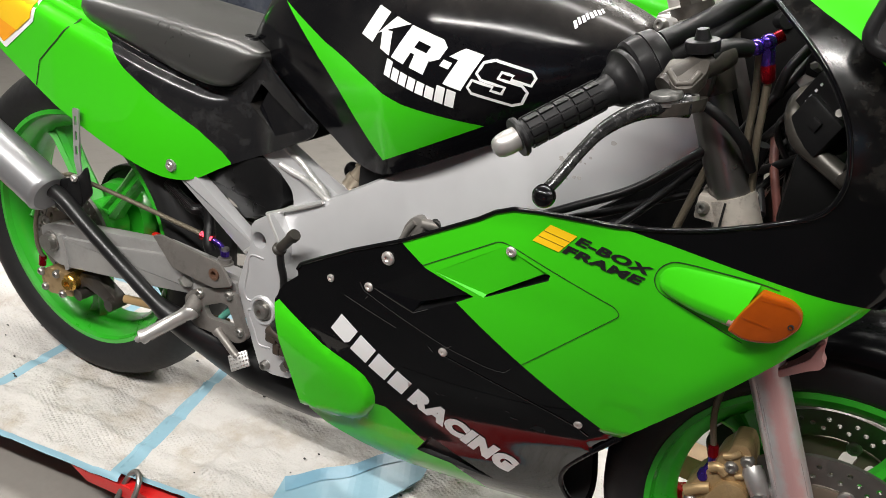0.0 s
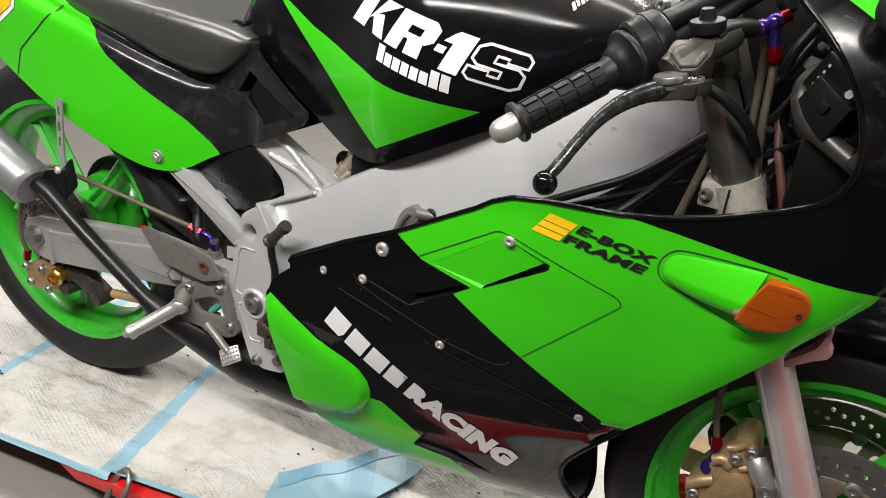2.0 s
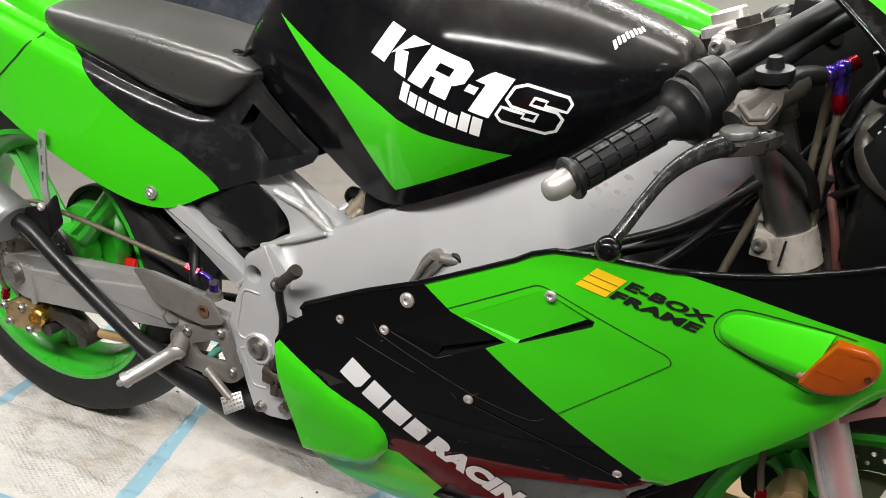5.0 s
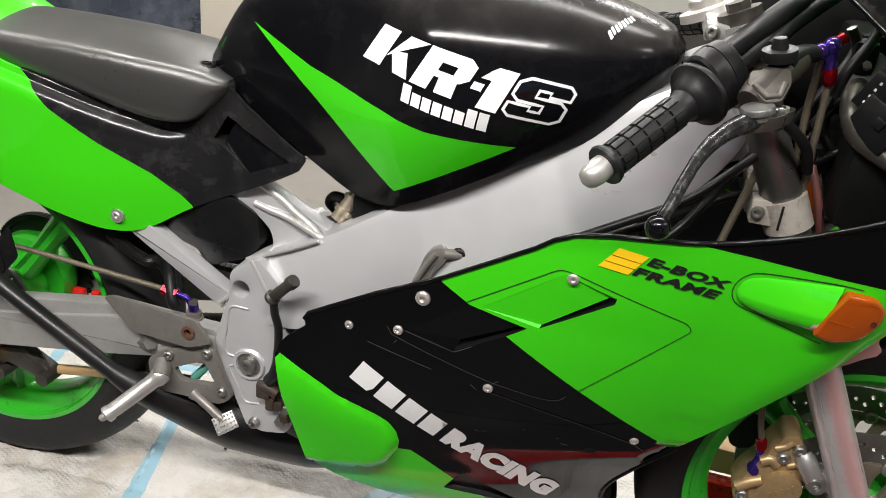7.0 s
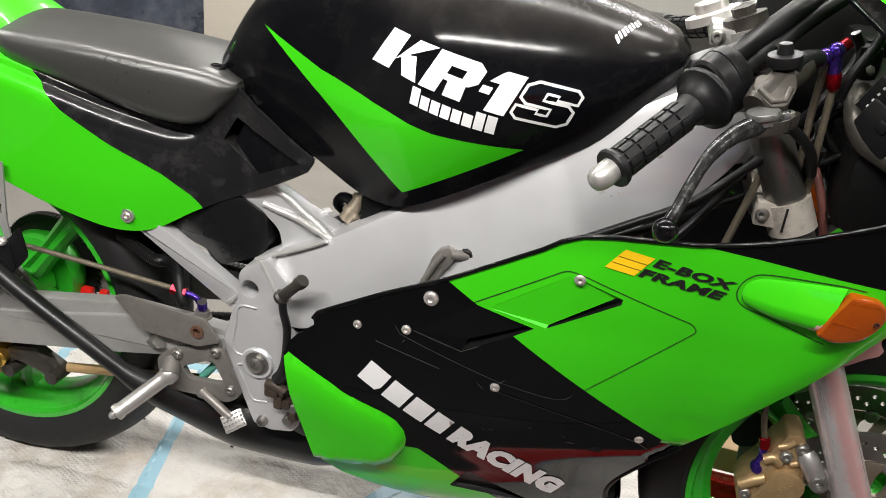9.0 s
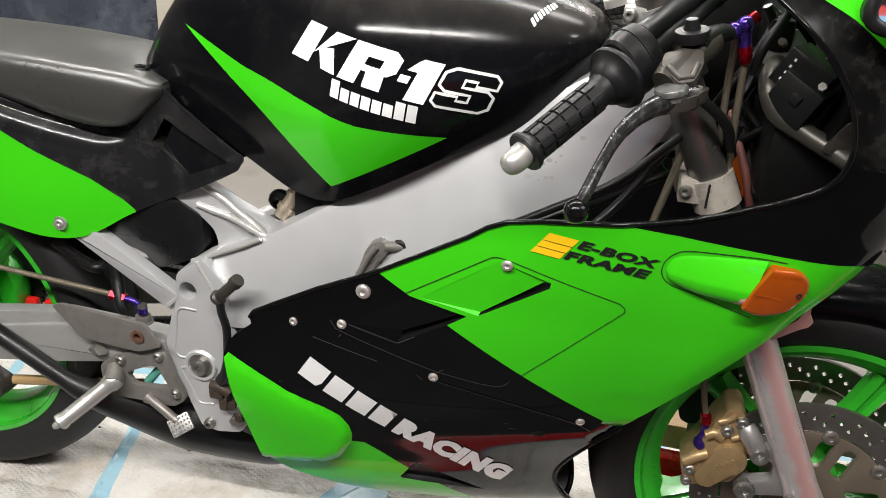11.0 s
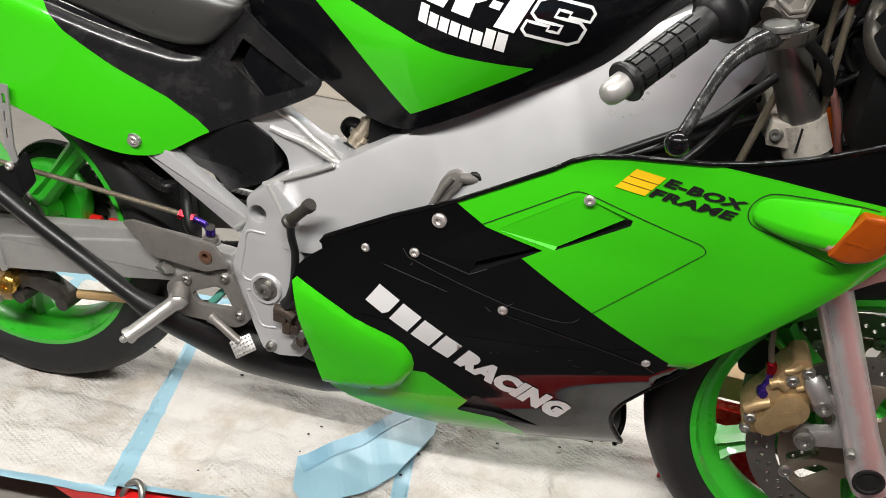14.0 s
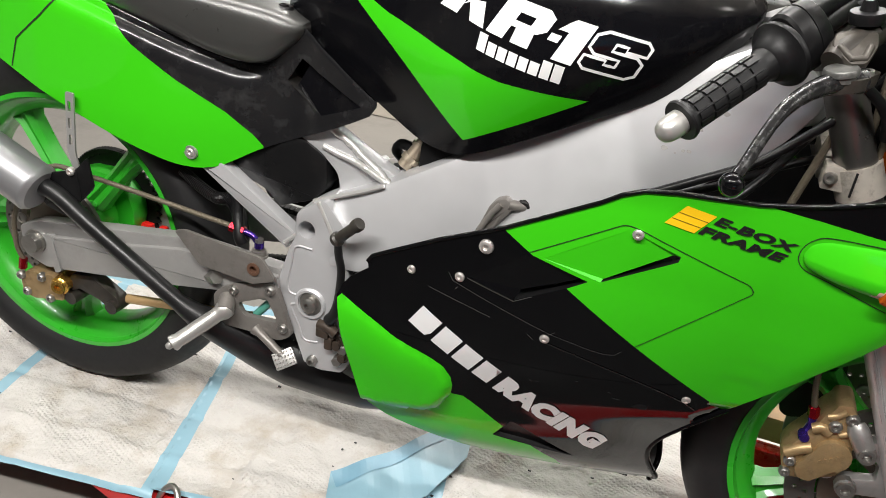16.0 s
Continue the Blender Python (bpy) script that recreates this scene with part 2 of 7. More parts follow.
def tube(bm, pts, radius, seg=14, caps=True):
    """A pipe along pts; radius a number or one per point."""
    pts = [Vector(p) for p in pts]
    rad = radius if isinstance(radius, (list, tuple)) else [radius] * len(pts)
    rings, up = [], None
    for i, p in enumerate(pts):
        d = (pts[min(i + 1, len(pts) - 1)] - pts[max(i - 1, 0)]).normalized()
        if up is None:
            up = d.orthogonal().normalized()
        up = (up - d * up.dot(d)).normalized()
        side = d.cross(up)
        rings.append([bm.verts.new(p + (up * math.cos(a) + side * math.sin(a)) * rad[i]) for a in [2 * math.pi * k / seg for k in range(seg)]])
    for a, b in zip(rings, rings[1:]):
        for k in range(seg):
            bm.faces.new((a[k], a[(k + 1) % seg], b[(k + 1) % seg], b[k]))
    if caps:
        bm.faces.new(rings[0][::-1])
        bm.faces.new(rings[-1])
    return bm


def curve(pts, n=24):
    """Points on a smooth line through pts."""
    pts = [Vector(p) for p in pts]
    out = []
    ext = [2 * pts[0] - pts[1], *pts, 2 * pts[-1] - pts[-2]]
    for i in range(len(pts) - 1):
        a, b, c, d = ext[i:i + 4]
        m = max(2, round(n / (len(pts) - 1)))
        for k in range(m):
            t = k / m
            out.append(0.5 * (2 * b + (c - a) * t + (2 * a - 5 * b + 4 * c - d) * t * t + (3 * b - a - 3 * c + d) * t ** 3))
    return out + [pts[-1]]


def lathe(bm, profile, centre, axis=(0, 1, 0), seg=48, closed=False):
    """Turn (radius, along) points round an axis."""
    ax = Vector(axis).normalized()
    u = Vector((1, 0, 0)) if abs(ax.x) < 0.5 else ax.orthogonal().normalized()
    u = (u - ax * u.dot(ax)).normalized()
    w = ax.cross(u)
    c = Vector(centre)
    rings = []
    for r, h in profile:
        if r < 1e-6:
            rings.append([bm.verts.new(c + ax * h)])
        else:
            rings.append([bm.verts.new(c + ax * h + (u * math.cos(a) + w * math.sin(a)) * r) for a in [2 * math.pi * k / seg for k in range(seg)]])
    pairs = list(zip(rings, rings[1:])) + ([(rings[-1], rings[0])] if closed else [])
    for a, b in pairs:
        for k in range(seg):
            q = [a[k % len(a)], a[(k + 1) % len(a)], b[(k + 1) % len(b)], b[k % len(b)]]
            q = list(dict.fromkeys(q))
            if len(q) > 2:
                bm.faces.new(q)
    return bm


def inside(p, poly):
    x, z = p
    r = False
    for (x1, z1), (x2, z2) in zip(poly, poly[1:] + poly[:1]):
        if (z1 > z) != (z2 > z) and x < (x2 - x1) * (z - z1) / (z2 - z1) + x1:
            r = not r
    return r


def rounded(poly, r, n=4):
    """The polygon with its corners rounded; r a number or one per corner."""
    out = []
    k = len(poly)
    for i in range(k):
        rr = r[i] if isinstance(r, (list, tuple)) else r
        a, b, c = Vector(poly[i - 1]), Vector(poly[i]), Vector(poly[(i + 1) % k])
        if rr <= 0:
            out.append(tuple(b))
            continue
        d1, d2 = (a - b), (c - b)
        t = min(rr, d1.length * 0.45, d2.length * 0.45)
        p, q = b + d1.normalized() * t, b + d2.normalized() * t
        for j in range(n + 1):
            s = j / n
            out.append(tuple((1 - s) ** 2 * p + 2 * s * (1 - s) * b + s * s * q))
    return out


def prism(bm, poly, y0, y1, bevel=0.0, holes=()):
    """A plate: the polygon in x and z, from y0 to y1, with bevelled rims and holes."""
    if holes:
        vs, es = [], []
        for ring in (poly, *holes):
            n0 = len(vs)
            vs += [Vector(p) for p in ring]
            es += [(n0 + i, n0 + (i + 1) % len(ring)) for i in range(len(ring))]
        v2, _, f2, *_ = geometry.delaunay_2d_cdt(vs, es, [], 0, 1e-6)
        keep = []
        for f in f2:
            c = sum((v2[i] for i in f), Vector((0, 0))) / len(f)
            if inside(c, list(poly)) and not any(inside(c, list(h)) for h in holes):
                keep.append(f)
        front = [bm.verts.new((v.x, y0, v.y)) for v in v2]
        faces = [bm.faces.new([front[i] for i in f]) for f in keep]
    else:
        front = [bm.verts.new((x, y0, z)) for x, z in poly]
        faces = [bm.faces.new(front)]
    ret = bmesh.ops.extrude_face_region(bm, geom=faces)
    bmesh.ops.translate(bm, verts=[g for g in ret["geom"] if isinstance(g, bmesh.types.BMVert)], vec=(0, y1 - y0, 0))
    bmesh.ops.delete(bm, geom=[v for v in bm.verts if not v.link_faces], context="VERTS")
    if bevel:
        bmesh.ops.recalc_face_normals(bm, faces=bm.faces)
        es = [e for e in bm.edges if len(e.link_faces) == 2 and e.calc_face_angle(0) > 0.9 and abs(e.verts[0].co.y - y0) < 1e-6 and abs(e.verts[1].co.y - y0) < 1e-6]
        bmesh.ops.bevel(bm, geom=es, offset=bevel, segments=2, affect="EDGES", profile=0.6)
    return bm


def circle(x, z, r, n=20):
    return [(x + r * math.cos(2 * math.pi * i / n), z + r * math.sin(2 * math.pi * i / n)) for i in range(n)]


def sheet(bm, outline, place, regions=(), holes=(), step=0.02, thick=0.003, inner=None):
    """A thin shell: the outline (in two running coordinates), laid out by place(s, z). regions: (polygon, material index); holes are left open."""
    vs, es = [], []
    def ring(poly):
        poly = list(poly)
        dense = []
        for a, b in zip(poly, poly[1:] + poly[:1]):
            a, b = Vector(a), Vector(b)
            k = max(1, math.ceil((b - a).length / step))
            dense += [a + (b - a) * i / k for i in range(k)]
        n0 = len(vs)
        vs.extend(dense)
        es.extend((n0 + i, n0 + (i + 1) % len(dense)) for i in range(len(dense)))
    ring(outline)
    for poly, _ in regions:
        ring(poly)
    for h in holes:
        ring(h)
    xs, zs = [p[0] for p in outline], [p[1] for p in outline]
    nx, nz = math.ceil((max(xs) - min(xs)) / step), math.ceil((max(zs) - min(zs)) / step)
    for i in range(1, nx):
        for k in range(1, nz):
            p = (min(xs) + (i + 0.5 * (k % 2)) * step, min(zs) + k * step)
            if inside(p, list(outline)):
                vs.append(Vector(p))
    v2, _, f2, *_ = geometry.delaunay_2d_cdt(vs, es, [], 0, 1e-5)
    verts = [None] * len(v2)
    for f in f2:
        c = sum((v2[i] for i in f), Vector((0, 0))) / len(f)
        if not inside(c, list(outline)) or any(inside(c, list(h)) for h in holes):
            continue
        for i in f:
            if verts[i] is None:
                verts[i] = bm.verts.new(place(v2[i].x, v2[i].y))
        face = bm.faces.new([verts[i] for i in f])
        for poly, k in regions:
            if inside(c, list(poly)):
                face.material_index = k
    bmesh.ops.recalc_face_normals(bm, faces=bm.faces)
    bm.normal_update()
    if thick:
        rim = [e for e in bm.edges if len(e.link_faces) == 1]
        front = list(bm.faces)
        mean = sum((f.normal * f.calc_area() for f in front), Vector())
        s = 1 if mean.y < 0 else -1
        back = {v: bm.verts.new(v.co - v.normal * thick * s) for v in list(bm.verts)}
        for f in front:
            nf = bm.faces.new([back[v] for v in reversed(f.verts)])
            nf.material_index = inner if inner is not None else f.material_index
        for e in rim:
            a, b = e.verts
            k = inner if inner is not None else e.link_faces[0].material_index
            nf = bm.faces.new((a, b, back[b], back[a]))
            nf.material_index = k
    return bm


def loft(bm, rings, closed=True, caps=True):
    vr = [[bm.verts.new(p) for p in r] for r in rings]
    n = len(vr[0])
    for a, b in zip(vr, vr[1:]):
        for k in range(n if closed else n - 1):
            bm.faces.new((a[k], a[(k + 1) % n], b[(k + 1) % n], b[k]))
    if caps and closed:
        bm.faces.new(vr[0][::-1])
        bm.faces.new(vr[-1])
    return bm


def paint(bm, poly, index, side=-1):
    """Give the faces inside a polygon (x, z) on one side of the bike another paint, cut along its edges."""
    for (x1, z1), (x2, z2) in zip(poly, poly[1:] + poly[:1]):
        geom = [g for g in (*bm.verts, *bm.edges, *bm.faces)]
        bmesh.ops.bisect_plane(bm, geom=geom, dist=1e-6, plane_co=(x1, 0, z1), plane_no=(-(z2 - z1), 0, x2 - x1))
    for f in bm.faces:
        c = f.calc_center_median()
        if c.y * side > 0 and inside((c.x, c.z), poly):
            f.material_index = index


def lerp(table, t):
    """Smooth value at t from a table of (t, value)."""
    if t <= table[0][0]:
        return table[0][1]
    for (a, va), (b, vb) in zip(table, table[1:]):
        if t <= b:
            return va + (vb - va) * (t - a) / (b - a)
    return table[-1][1]


def spline(table, t):
    ts, vs = [a for a, _ in table], [b for _, b in table]
    if t <= ts[0]:
        return vs[0]
    if t >= ts[-1]:
        return vs[-1]
    i = max(k for k in range(len(ts)) if ts[k] <= t)
    i = min(i, len(ts) - 2)
    h = ts[i + 1] - ts[i]
    u = (t - ts[i]) / h
    def slope(k):
        a, b = max(k - 1, 0), min(k + 1, len(ts) - 1)
        return (vs[b] - vs[a]) / (ts[b] - ts[a])
    m0, m1 = slope(i) * h, slope(i + 1) * h
    return (2 * u ** 3 - 3 * u ** 2 + 1) * vs[i] + (u ** 3 - 2 * u ** 2 + u) * m0 + (3 * u ** 2 - 2 * u ** 3) * vs[i + 1] + (u ** 3 - u ** 2) * m1


def decal(bm, poly, lay, lift=0.0012, step=0.012):
    """A sticker cut to the polygon, laid on a surface by lay(x, z) -> point."""
    def at(x, z):
        p = lay(x, z)
        return V(p[0], p[1] - lift, p[2])
    return sheet(bm, poly, at, step=step, thick=0)


def strip(bm, pts, width, lay, lift=0.0009):
    """A narrow band along a line on a surface."""
    pts = [Vector(p) for p in pts]
    dense = []
    for a, b in zip(pts, pts[1:]):
        k = max(1, math.ceil((b - a).length / 0.012))
        dense += [a + (b - a) * i / k for i in range(k)]
    dense.append(pts[-1])
    rows = []
    for i, p in enumerate(dense):
        d = (dense[min(i + 1, len(dense) - 1)] - dense[max(i - 1, 0)]).normalized()
        n = Vector((-d.y, d.x)) * width / 2
        rows.append([lay(*(p + n)), lay(*(p - n))])
    vs = [[bm.verts.new((q[0], q[1] - lift, q[2])) for q in r] for r in rows]
    for a, b in zip(vs, vs[1:]):
        bm.faces.new((a[0], b[0], b[1], a[1]))
    return bm


def bolt(bm, c, r, h, axis=(0, -1, 0), socket=True):
    """A button-head or hexagon screw whose head stands on c."""
    lathe(bm, [(r * 1.0, -0.004), (r, 0.0), (r * 0.95, h * 0.6), (r * 0.7, h), (r * 0.42, h), (r * 0.38, h * 0.45), (0, h * 0.45)] if socket else [(r * 1.05, -0.004), (r, h * 0.9), (r * 0.85, h), (0, h)], c, axis, 12 if socket else 6)
    return bm


# ---------------------------------------------------------------- setting
def slab(name, lo, hi, mat, label, category, bevel=0.0):
    bm = bmesh.new()
    box(bm, [(a + b) / 2 for a, b in zip(lo, hi)], [b - a for a, b in zip(lo, hi)], bevel)
    return tagged(part(name, bm, mat), label, category, kind="structure")


slab("floor", (-4, -3.2, FLOOR - 0.1), (5, 4.2, FLOOR), CONCRETE, "grey stained concrete workshop floor", "floor")
# unseen dark sheets, added so that the black paint reflects little light
for x0, y0, y1 in ((-1.5, -2.3, -0.505), (0.36, -0.50, -0.292)):
    slab("reflection_mat", (x0, y0, FLOOR + 0.004), (2.6, y1, FLOOR + 0.012), DARK_MAT, "added dark sheet on the floor that darkens reflections in the black paint", "floor mat").matrix_world = pose(0, 0, 0, 0, 0, 6.3)
slab("wall_north", (-4, 4.2, FLOOR), (5, 4.35, 2.3), WALL, "pale painted workshop wall", "wall")
# the unseen south wall is added near black to keep reflections dark
slab("wall_south", (-4, -3.35, FLOOR), (5, -3.2, 2.3), DARKWALL, "unseen closing wall behind the camera, kept dark for dark reflections", "wall")
slab("wall_west", (-4.15, -3.35, FLOOR), (-4, 4.35, 2.3), WALL, "pale painted workshop wall", "wall")
slab("wall_east", (5, -3.35, FLOOR), (5.15, 4.35, 2.3), WALL, "pale painted workshop wall", "wall")
slab("ceiling", (-4.15, -3.35, 2.3), (5.15, 4.35, 2.4), WALL, "pale painted workshop ceiling", "ceiling")
for x, y, z, rz, length, _ in TUBES:
    bm = bmesh.new()
    box(bm, (0, 0, 0.055), (length + 0.1, 0.14, 0.09), 0.01)
    ob = tagged(part("light_fitting", bm, WHITE), "white ceiling batten with a bright tube", "ceiling light", group="ceiling battens")
    ob.matrix_world = pose(x, y, z, 0, 0, rz)

# lift table, turned a little against the bike
LIFT = pose(0, 0, 0, 0, 0, 6.3)
lift = tagged(new("lift_table"), "red steel motorcycle lift table covered with pads", "lift table")
lift.matrix_world = LIFT
EDGE = -0.262
bm = bmesh.new()
box(bm, (0.75, 0.04, -0.038), (2.7, -2 * EDGE - 0.08, 0.07), 0.003)
part("tabletop", bm, RED, lift)
for y in (EDGE - 0.018, -EDGE + 0.018):
    bm = bmesh.new()
    prism(bm, [(0.23, -0.032), (2.1, -0.040), (2.1, -0.006), (0.19, -0.006)], y - 0.016, y + 0.016, 0.003)
    part("side_rail", bm, RED, lift)
for x in (0.0, 1.5):
    bm = bmesh.new()
    box(bm, (x, 0, -0.086), (0.08, 0.4, 0.028), 0.003)
    part("base_beam", bm, DARK, lift)


def lift_at(x, y, z=0.0):
    return LIFT.inverted() @ V(x, y, z)


def pad(corners, z, near=0.024):
    """A quilted pad with a blue border that hangs a little over the lift's edge. corners: near left, near right, far right, far left."""
    b = 0.024
    out = rounded(corners, 0.008)
    (ax, ay), (bx, by), (cx, cy), (dx, dy) = corners
    inner = [(ax + b, ay + near), (bx - b, by + near), (cx - b, cy - b), (dx + b, dy - b)]

    def lay(x, y):
        h = 0.007 * noise.noise((x * 5, y * 5, 1.0)) + 0.004 * noise.noise((x * 13, y * 13, 3.0))
        h += 0.006 * max(0.0, 1 - abs(noise.noise((x * 3.1 + y * 2.0, y * 2.2 - x, 5.0))) * 9)
        wob = 0.012 * noise.noise((x * 4, y * 4, 9.0))
        for k in range(-3, 9):                    # creases left by folding
            h += 0.006 * (-1) ** k * math.exp(-((y + wob - 0.115 * k - 0.02) / 0.007) ** 2) + 0.005 * (-1) ** k * math.exp(-((x + wob - 0.05 - 0.19 * k) / 0.007) ** 2)
        over = max(0.0, EDGE - 0.026 - y)
        flat = max(0.0, min(1.0, (y - EDGE) / 0.06))
        return V(x, max(y, EDGE - 0.030 - over * 0.25), z + 0.006 + h * (0.35 + 0.65 * flat) - over * 0.35)
    bm = bmesh.new()
    sheet(bm, out, lay, regions=[(out, 1), (inner, 0)], step=0.0095, thick=0)
    for f in bm.faces:
        if f.normal.z < 0:
            f.normal_flip()
    rim = bm.copy()
    bmesh.ops.delete(rim, geom=[f for f in rim.faces if f.material_index == 0], context="FACES")
    bmesh.ops.delete(bm, geom=[f for f in bm.faces if f.material_index == 1], context="FACES")
    for f in rim.faces:
        f.material_index, f.smooth = 0, True
    ob = tagged(part("absorbent_pad", bm, PAPER, smooth=80, recalc=False), "stained white quilted pad with a blue plastic border", "absorbent pad", group="pads on the lift")
    for f in ob.data.polygons:
        f.use_smooth = True
    ob.matrix_world = LIFT
    part("border", rim, BLUE, ob, "light blue plastic border", recalc=False)
    return ob


pad([(-0.62, -0.338), (-0.075, -0.334), (-0.078, 0.29), (-0.62, 0.29)], 0.000)
pad([(-0.10, -0.336), (0.305, -0.314), (0.235, 0.29), (-0.10, 0.29)], 0.003)
pad([(0.292, -0.288), (0.76, -0.262), (0.72, 0.29), (0.212, 0.29)], 0.006, 0.012)
pad([(0.74, -0.262), (1.30, -0.262), (1.30, 0.29), (0.70, 0.29)], 0.003, 0.003)
pad([(1.28, -0.262), (1.9, -0.262), (1.9, 0.29), (1.28, 0.29)], 0.006)

# ---------------------------------------------------------------- motorcycle
bike = tagged(new("motorcycle"), "green and black sports motorcycle standing on a padded red lift", "motorcycle")
RC, FC = V(0.012, 0, 0.321), V(1.399, 0, 0.2955)
RAKE = 0.476                     # fork lean, metres back for each metre up


def fork_x(z):
    return 1.155 + (0.813 - z) * RAKE


def wheel(name, centre, tyre_r, rim_r, half, spoke0, tyre_half):
    c = Vector(centre)
    bm = bmesh.new()
    h = half
    prof = [(rim_r + 0.003, -h + 0.006), (rim_r, -h), (rim_r - 0.008, -h), (rim_r - 0.012, -h + 0.01), (rim_r - 0.022, -h + 0.016), (rim_r - 0.034, -h + 0.03), (rim_r - 0.037, 0),
            (rim_r - 0.034, h - 0.03), (rim_r - 0.022, h - 0.016), (rim_r - 0.012, h - 0.01), (rim_r - 0.008, h), (rim_r, h), (rim_r + 0.003, h - 0.006), (rim_r + 0.002, 0)]
    lathe(bm, prof, c, seg=96, closed=True)
    rim = part(name, bm, RIM_GREEN, bike, "green five-spoke alloy wheel", smooth=35)
    bm = bmesh.new()
    t = tyre_half
    d = tyre_r - rim_r
    side = [(rim_r - 0.002, -h + 0.003), (rim_r + 0.006, -h - 0.004), (rim_r + d * 0.12, -h - 0.006), (rim_r + d * 0.2, -t + 0.004), (rim_r + d * 0.42, -t), (rim_r + d * 0.6, -t + 0.003), (rim_r + d * 0.8, -t * 0.78), (rim_r + d * 0.93, -t * 0.5), (tyre_r - 0.001, -t * 0.22), (tyre_r, 0)]
    lathe(bm, side + [(r, -y) for r, y in side[-2::-1]], c, seg=96)
    part("tyre", bm, RUBBER, rim, "black rubber road tyre")
    bm = bmesh.new()
    lathe(bm, [(0.0, -0.05), (0.03, -0.05), (0.034, -0.046), (0.04, -0.03), (0.052, -0.022), (0.052, 0.022), (0.04, 0.03), (0.034, 0.05), (0, 0.05)], c, seg=40)
    part("hub", bm, RIM_GREEN, rim)
    for k in range(5):
        a = radians(spoke0 + 72 * k)
        bm = bmesh.new()
        rings = []
        for r, w, dy in ((0.04, 0.021, 0.022), (0.08, 0.018, 0.02), (0.13, 0.016, 0.019), (rim_r - 0.05, 0.019, 0.02), (rim_r - 0.033, 0.027, 0.024)):
            sec = [(-w, -dy * 0.55), (-w * 0.55, -dy), (-w * 0.2, -dy * 0.62), (w * 0.2, -dy * 0.62), (w * 0.55, -dy), (w, -dy * 0.55), (w, dy * 0.55), (w * 0.55, dy), (-w * 0.55, dy), (-w, dy * 0.55)]
            rings.append([c + V(math.cos(a) * r - math.sin(a) * q, y, math.sin(a) * r + math.cos(a) * q) for q, y in sec])
        loft(bm, rings)
        part("spoke", bm, RIM_GREEN, rim, smooth=30)
    return rim


def disc(parent, c, r_out, r_in, y, carrier_r, holes_rows, name="brake_disc", tint=None):
    """A drilled brake disc on a spoked carrier."""
    c = Vector(c)
    hs = []
    for j, rr in enumerate(holes_rows):
        n = 24
        for k in range(n):
            a = 2 * math.pi * (k + 0.4 * j) / n
            hs.append(circle(c.x + rr * math.cos(a), c.z + rr * math.sin(a), 0.0035, 8))
    hs.append(circle(c.x, c.z, r_in, 60))
    bm = bmesh.new()
    prism(bm, circle(c.x, c.z, r_out, 72), y - 0.0034, y + 0.0034, 0, hs)
    d = part(name, bm, tint or DISC, parent, "drilled steel brake disc", smooth=25)
    bm = bmesh.new()
    windows = []
    for k in range(10):
        a0 = 2 * math.pi * k / 10
        pts = [(a0 + 0.09, 0.052), (a0 + 0.50, 0.052), (a0 + 0.56, carrier_r - 0.010), (a0 + 0.36, carrier_r - 0.010)] if k % 2 else [(a0 + 0.10, 0.056), (a0 + 0.42, 0.052), (a0 + 0.30, carrier_r - 0.010), (a0 + 0.08, carrier_r - 0.010)]
        windows.append(rounded([(c.x + q * math.cos(b), c.z + q * math.sin(b)) for b, q in pts], 0.01, 3))
    prism(bm, circle(c.x, c.z, carrier_r, 48), y - 0.004, y + 0.004, 0.001, windows)
    part("carrier", bm, CARRIER, d, "bare alloy disc carrier", smooth=25)
    for k in range(8):
        a = 2 * math.pi * (k + 0.85) / 8
        bm = bmesh.new()
        bolt(bm, (c.x + (r_in - 0.006) * math.cos(a), y - 0.004, c.z + (r_in - 0.006) * math.sin(a)), 0.0105, 0.004)
        part("bobbin", bm, STEEL, d)
    return d


rear = wheel("rear_wheel", RC, 0.321, 0.240, 0.0575, 122, 0.072)
front = wheel("front_wheel", FC, 0.2955, 0.2255, 0.045, 65, 0.056)
disc(front, FC, 0.149, 0.110, -0.062, 0.107, (0.1215, 0.1285, 0.1355))
disc(front, FC, 0.149, 0.110, 0.062, 0.107, (0.1215, 0.1285, 0.1355))
disc(rear, RC, 0.105, 0.075, -0.075, 0.072, (0.083, 0.09, 0.097))
bm = bmesh.new()
teeth = []
for k in range(84):
    a = 2 * math.pi * k / 84
    r = 0.098 if k % 2 else 0.089
    teeth.append((RC.x + r * math.cos(a), RC.z + r * math.sin(a)))
prism(bm, teeth, 0.082, 0.088, 0, [circle(RC.x, RC.z, 0.05, 30)])
part("sprocket", bm, DARK, rear, "dark steel chain sprocket")
bm = bmesh.new()
lathe(bm, [(0.03, 0.03), (0.075, 0.035), (0.08, 0.06), (0.07, 0.081), (0.03, 0.081)], RC, seg=40)
part("sprocket_carrier", bm, RIM_GREEN, rear)
bm = bmesh.new()
for k in range(90):
    a = 2 * math.pi * k / 90
    if math.cos(a) > 0.05:
        continue
    box(bm, (RC.x + 0.098 * math.cos(a), 0.085, RC.z + 0.098 * math.sin(a)), (0.009, 0.016, 0.009))
for s in (-1, 1):
    for k in range(54):
        f = k / 53
        box(bm, (RC.x + f * 0.52, 0.085, RC.z + s * 0.098 * (1 - f) + f * (0.04 + s * 0.03)), (0.0085, 0.016, 0.009))
part("chain", bm, DARK, bike, "oily black drive chain")

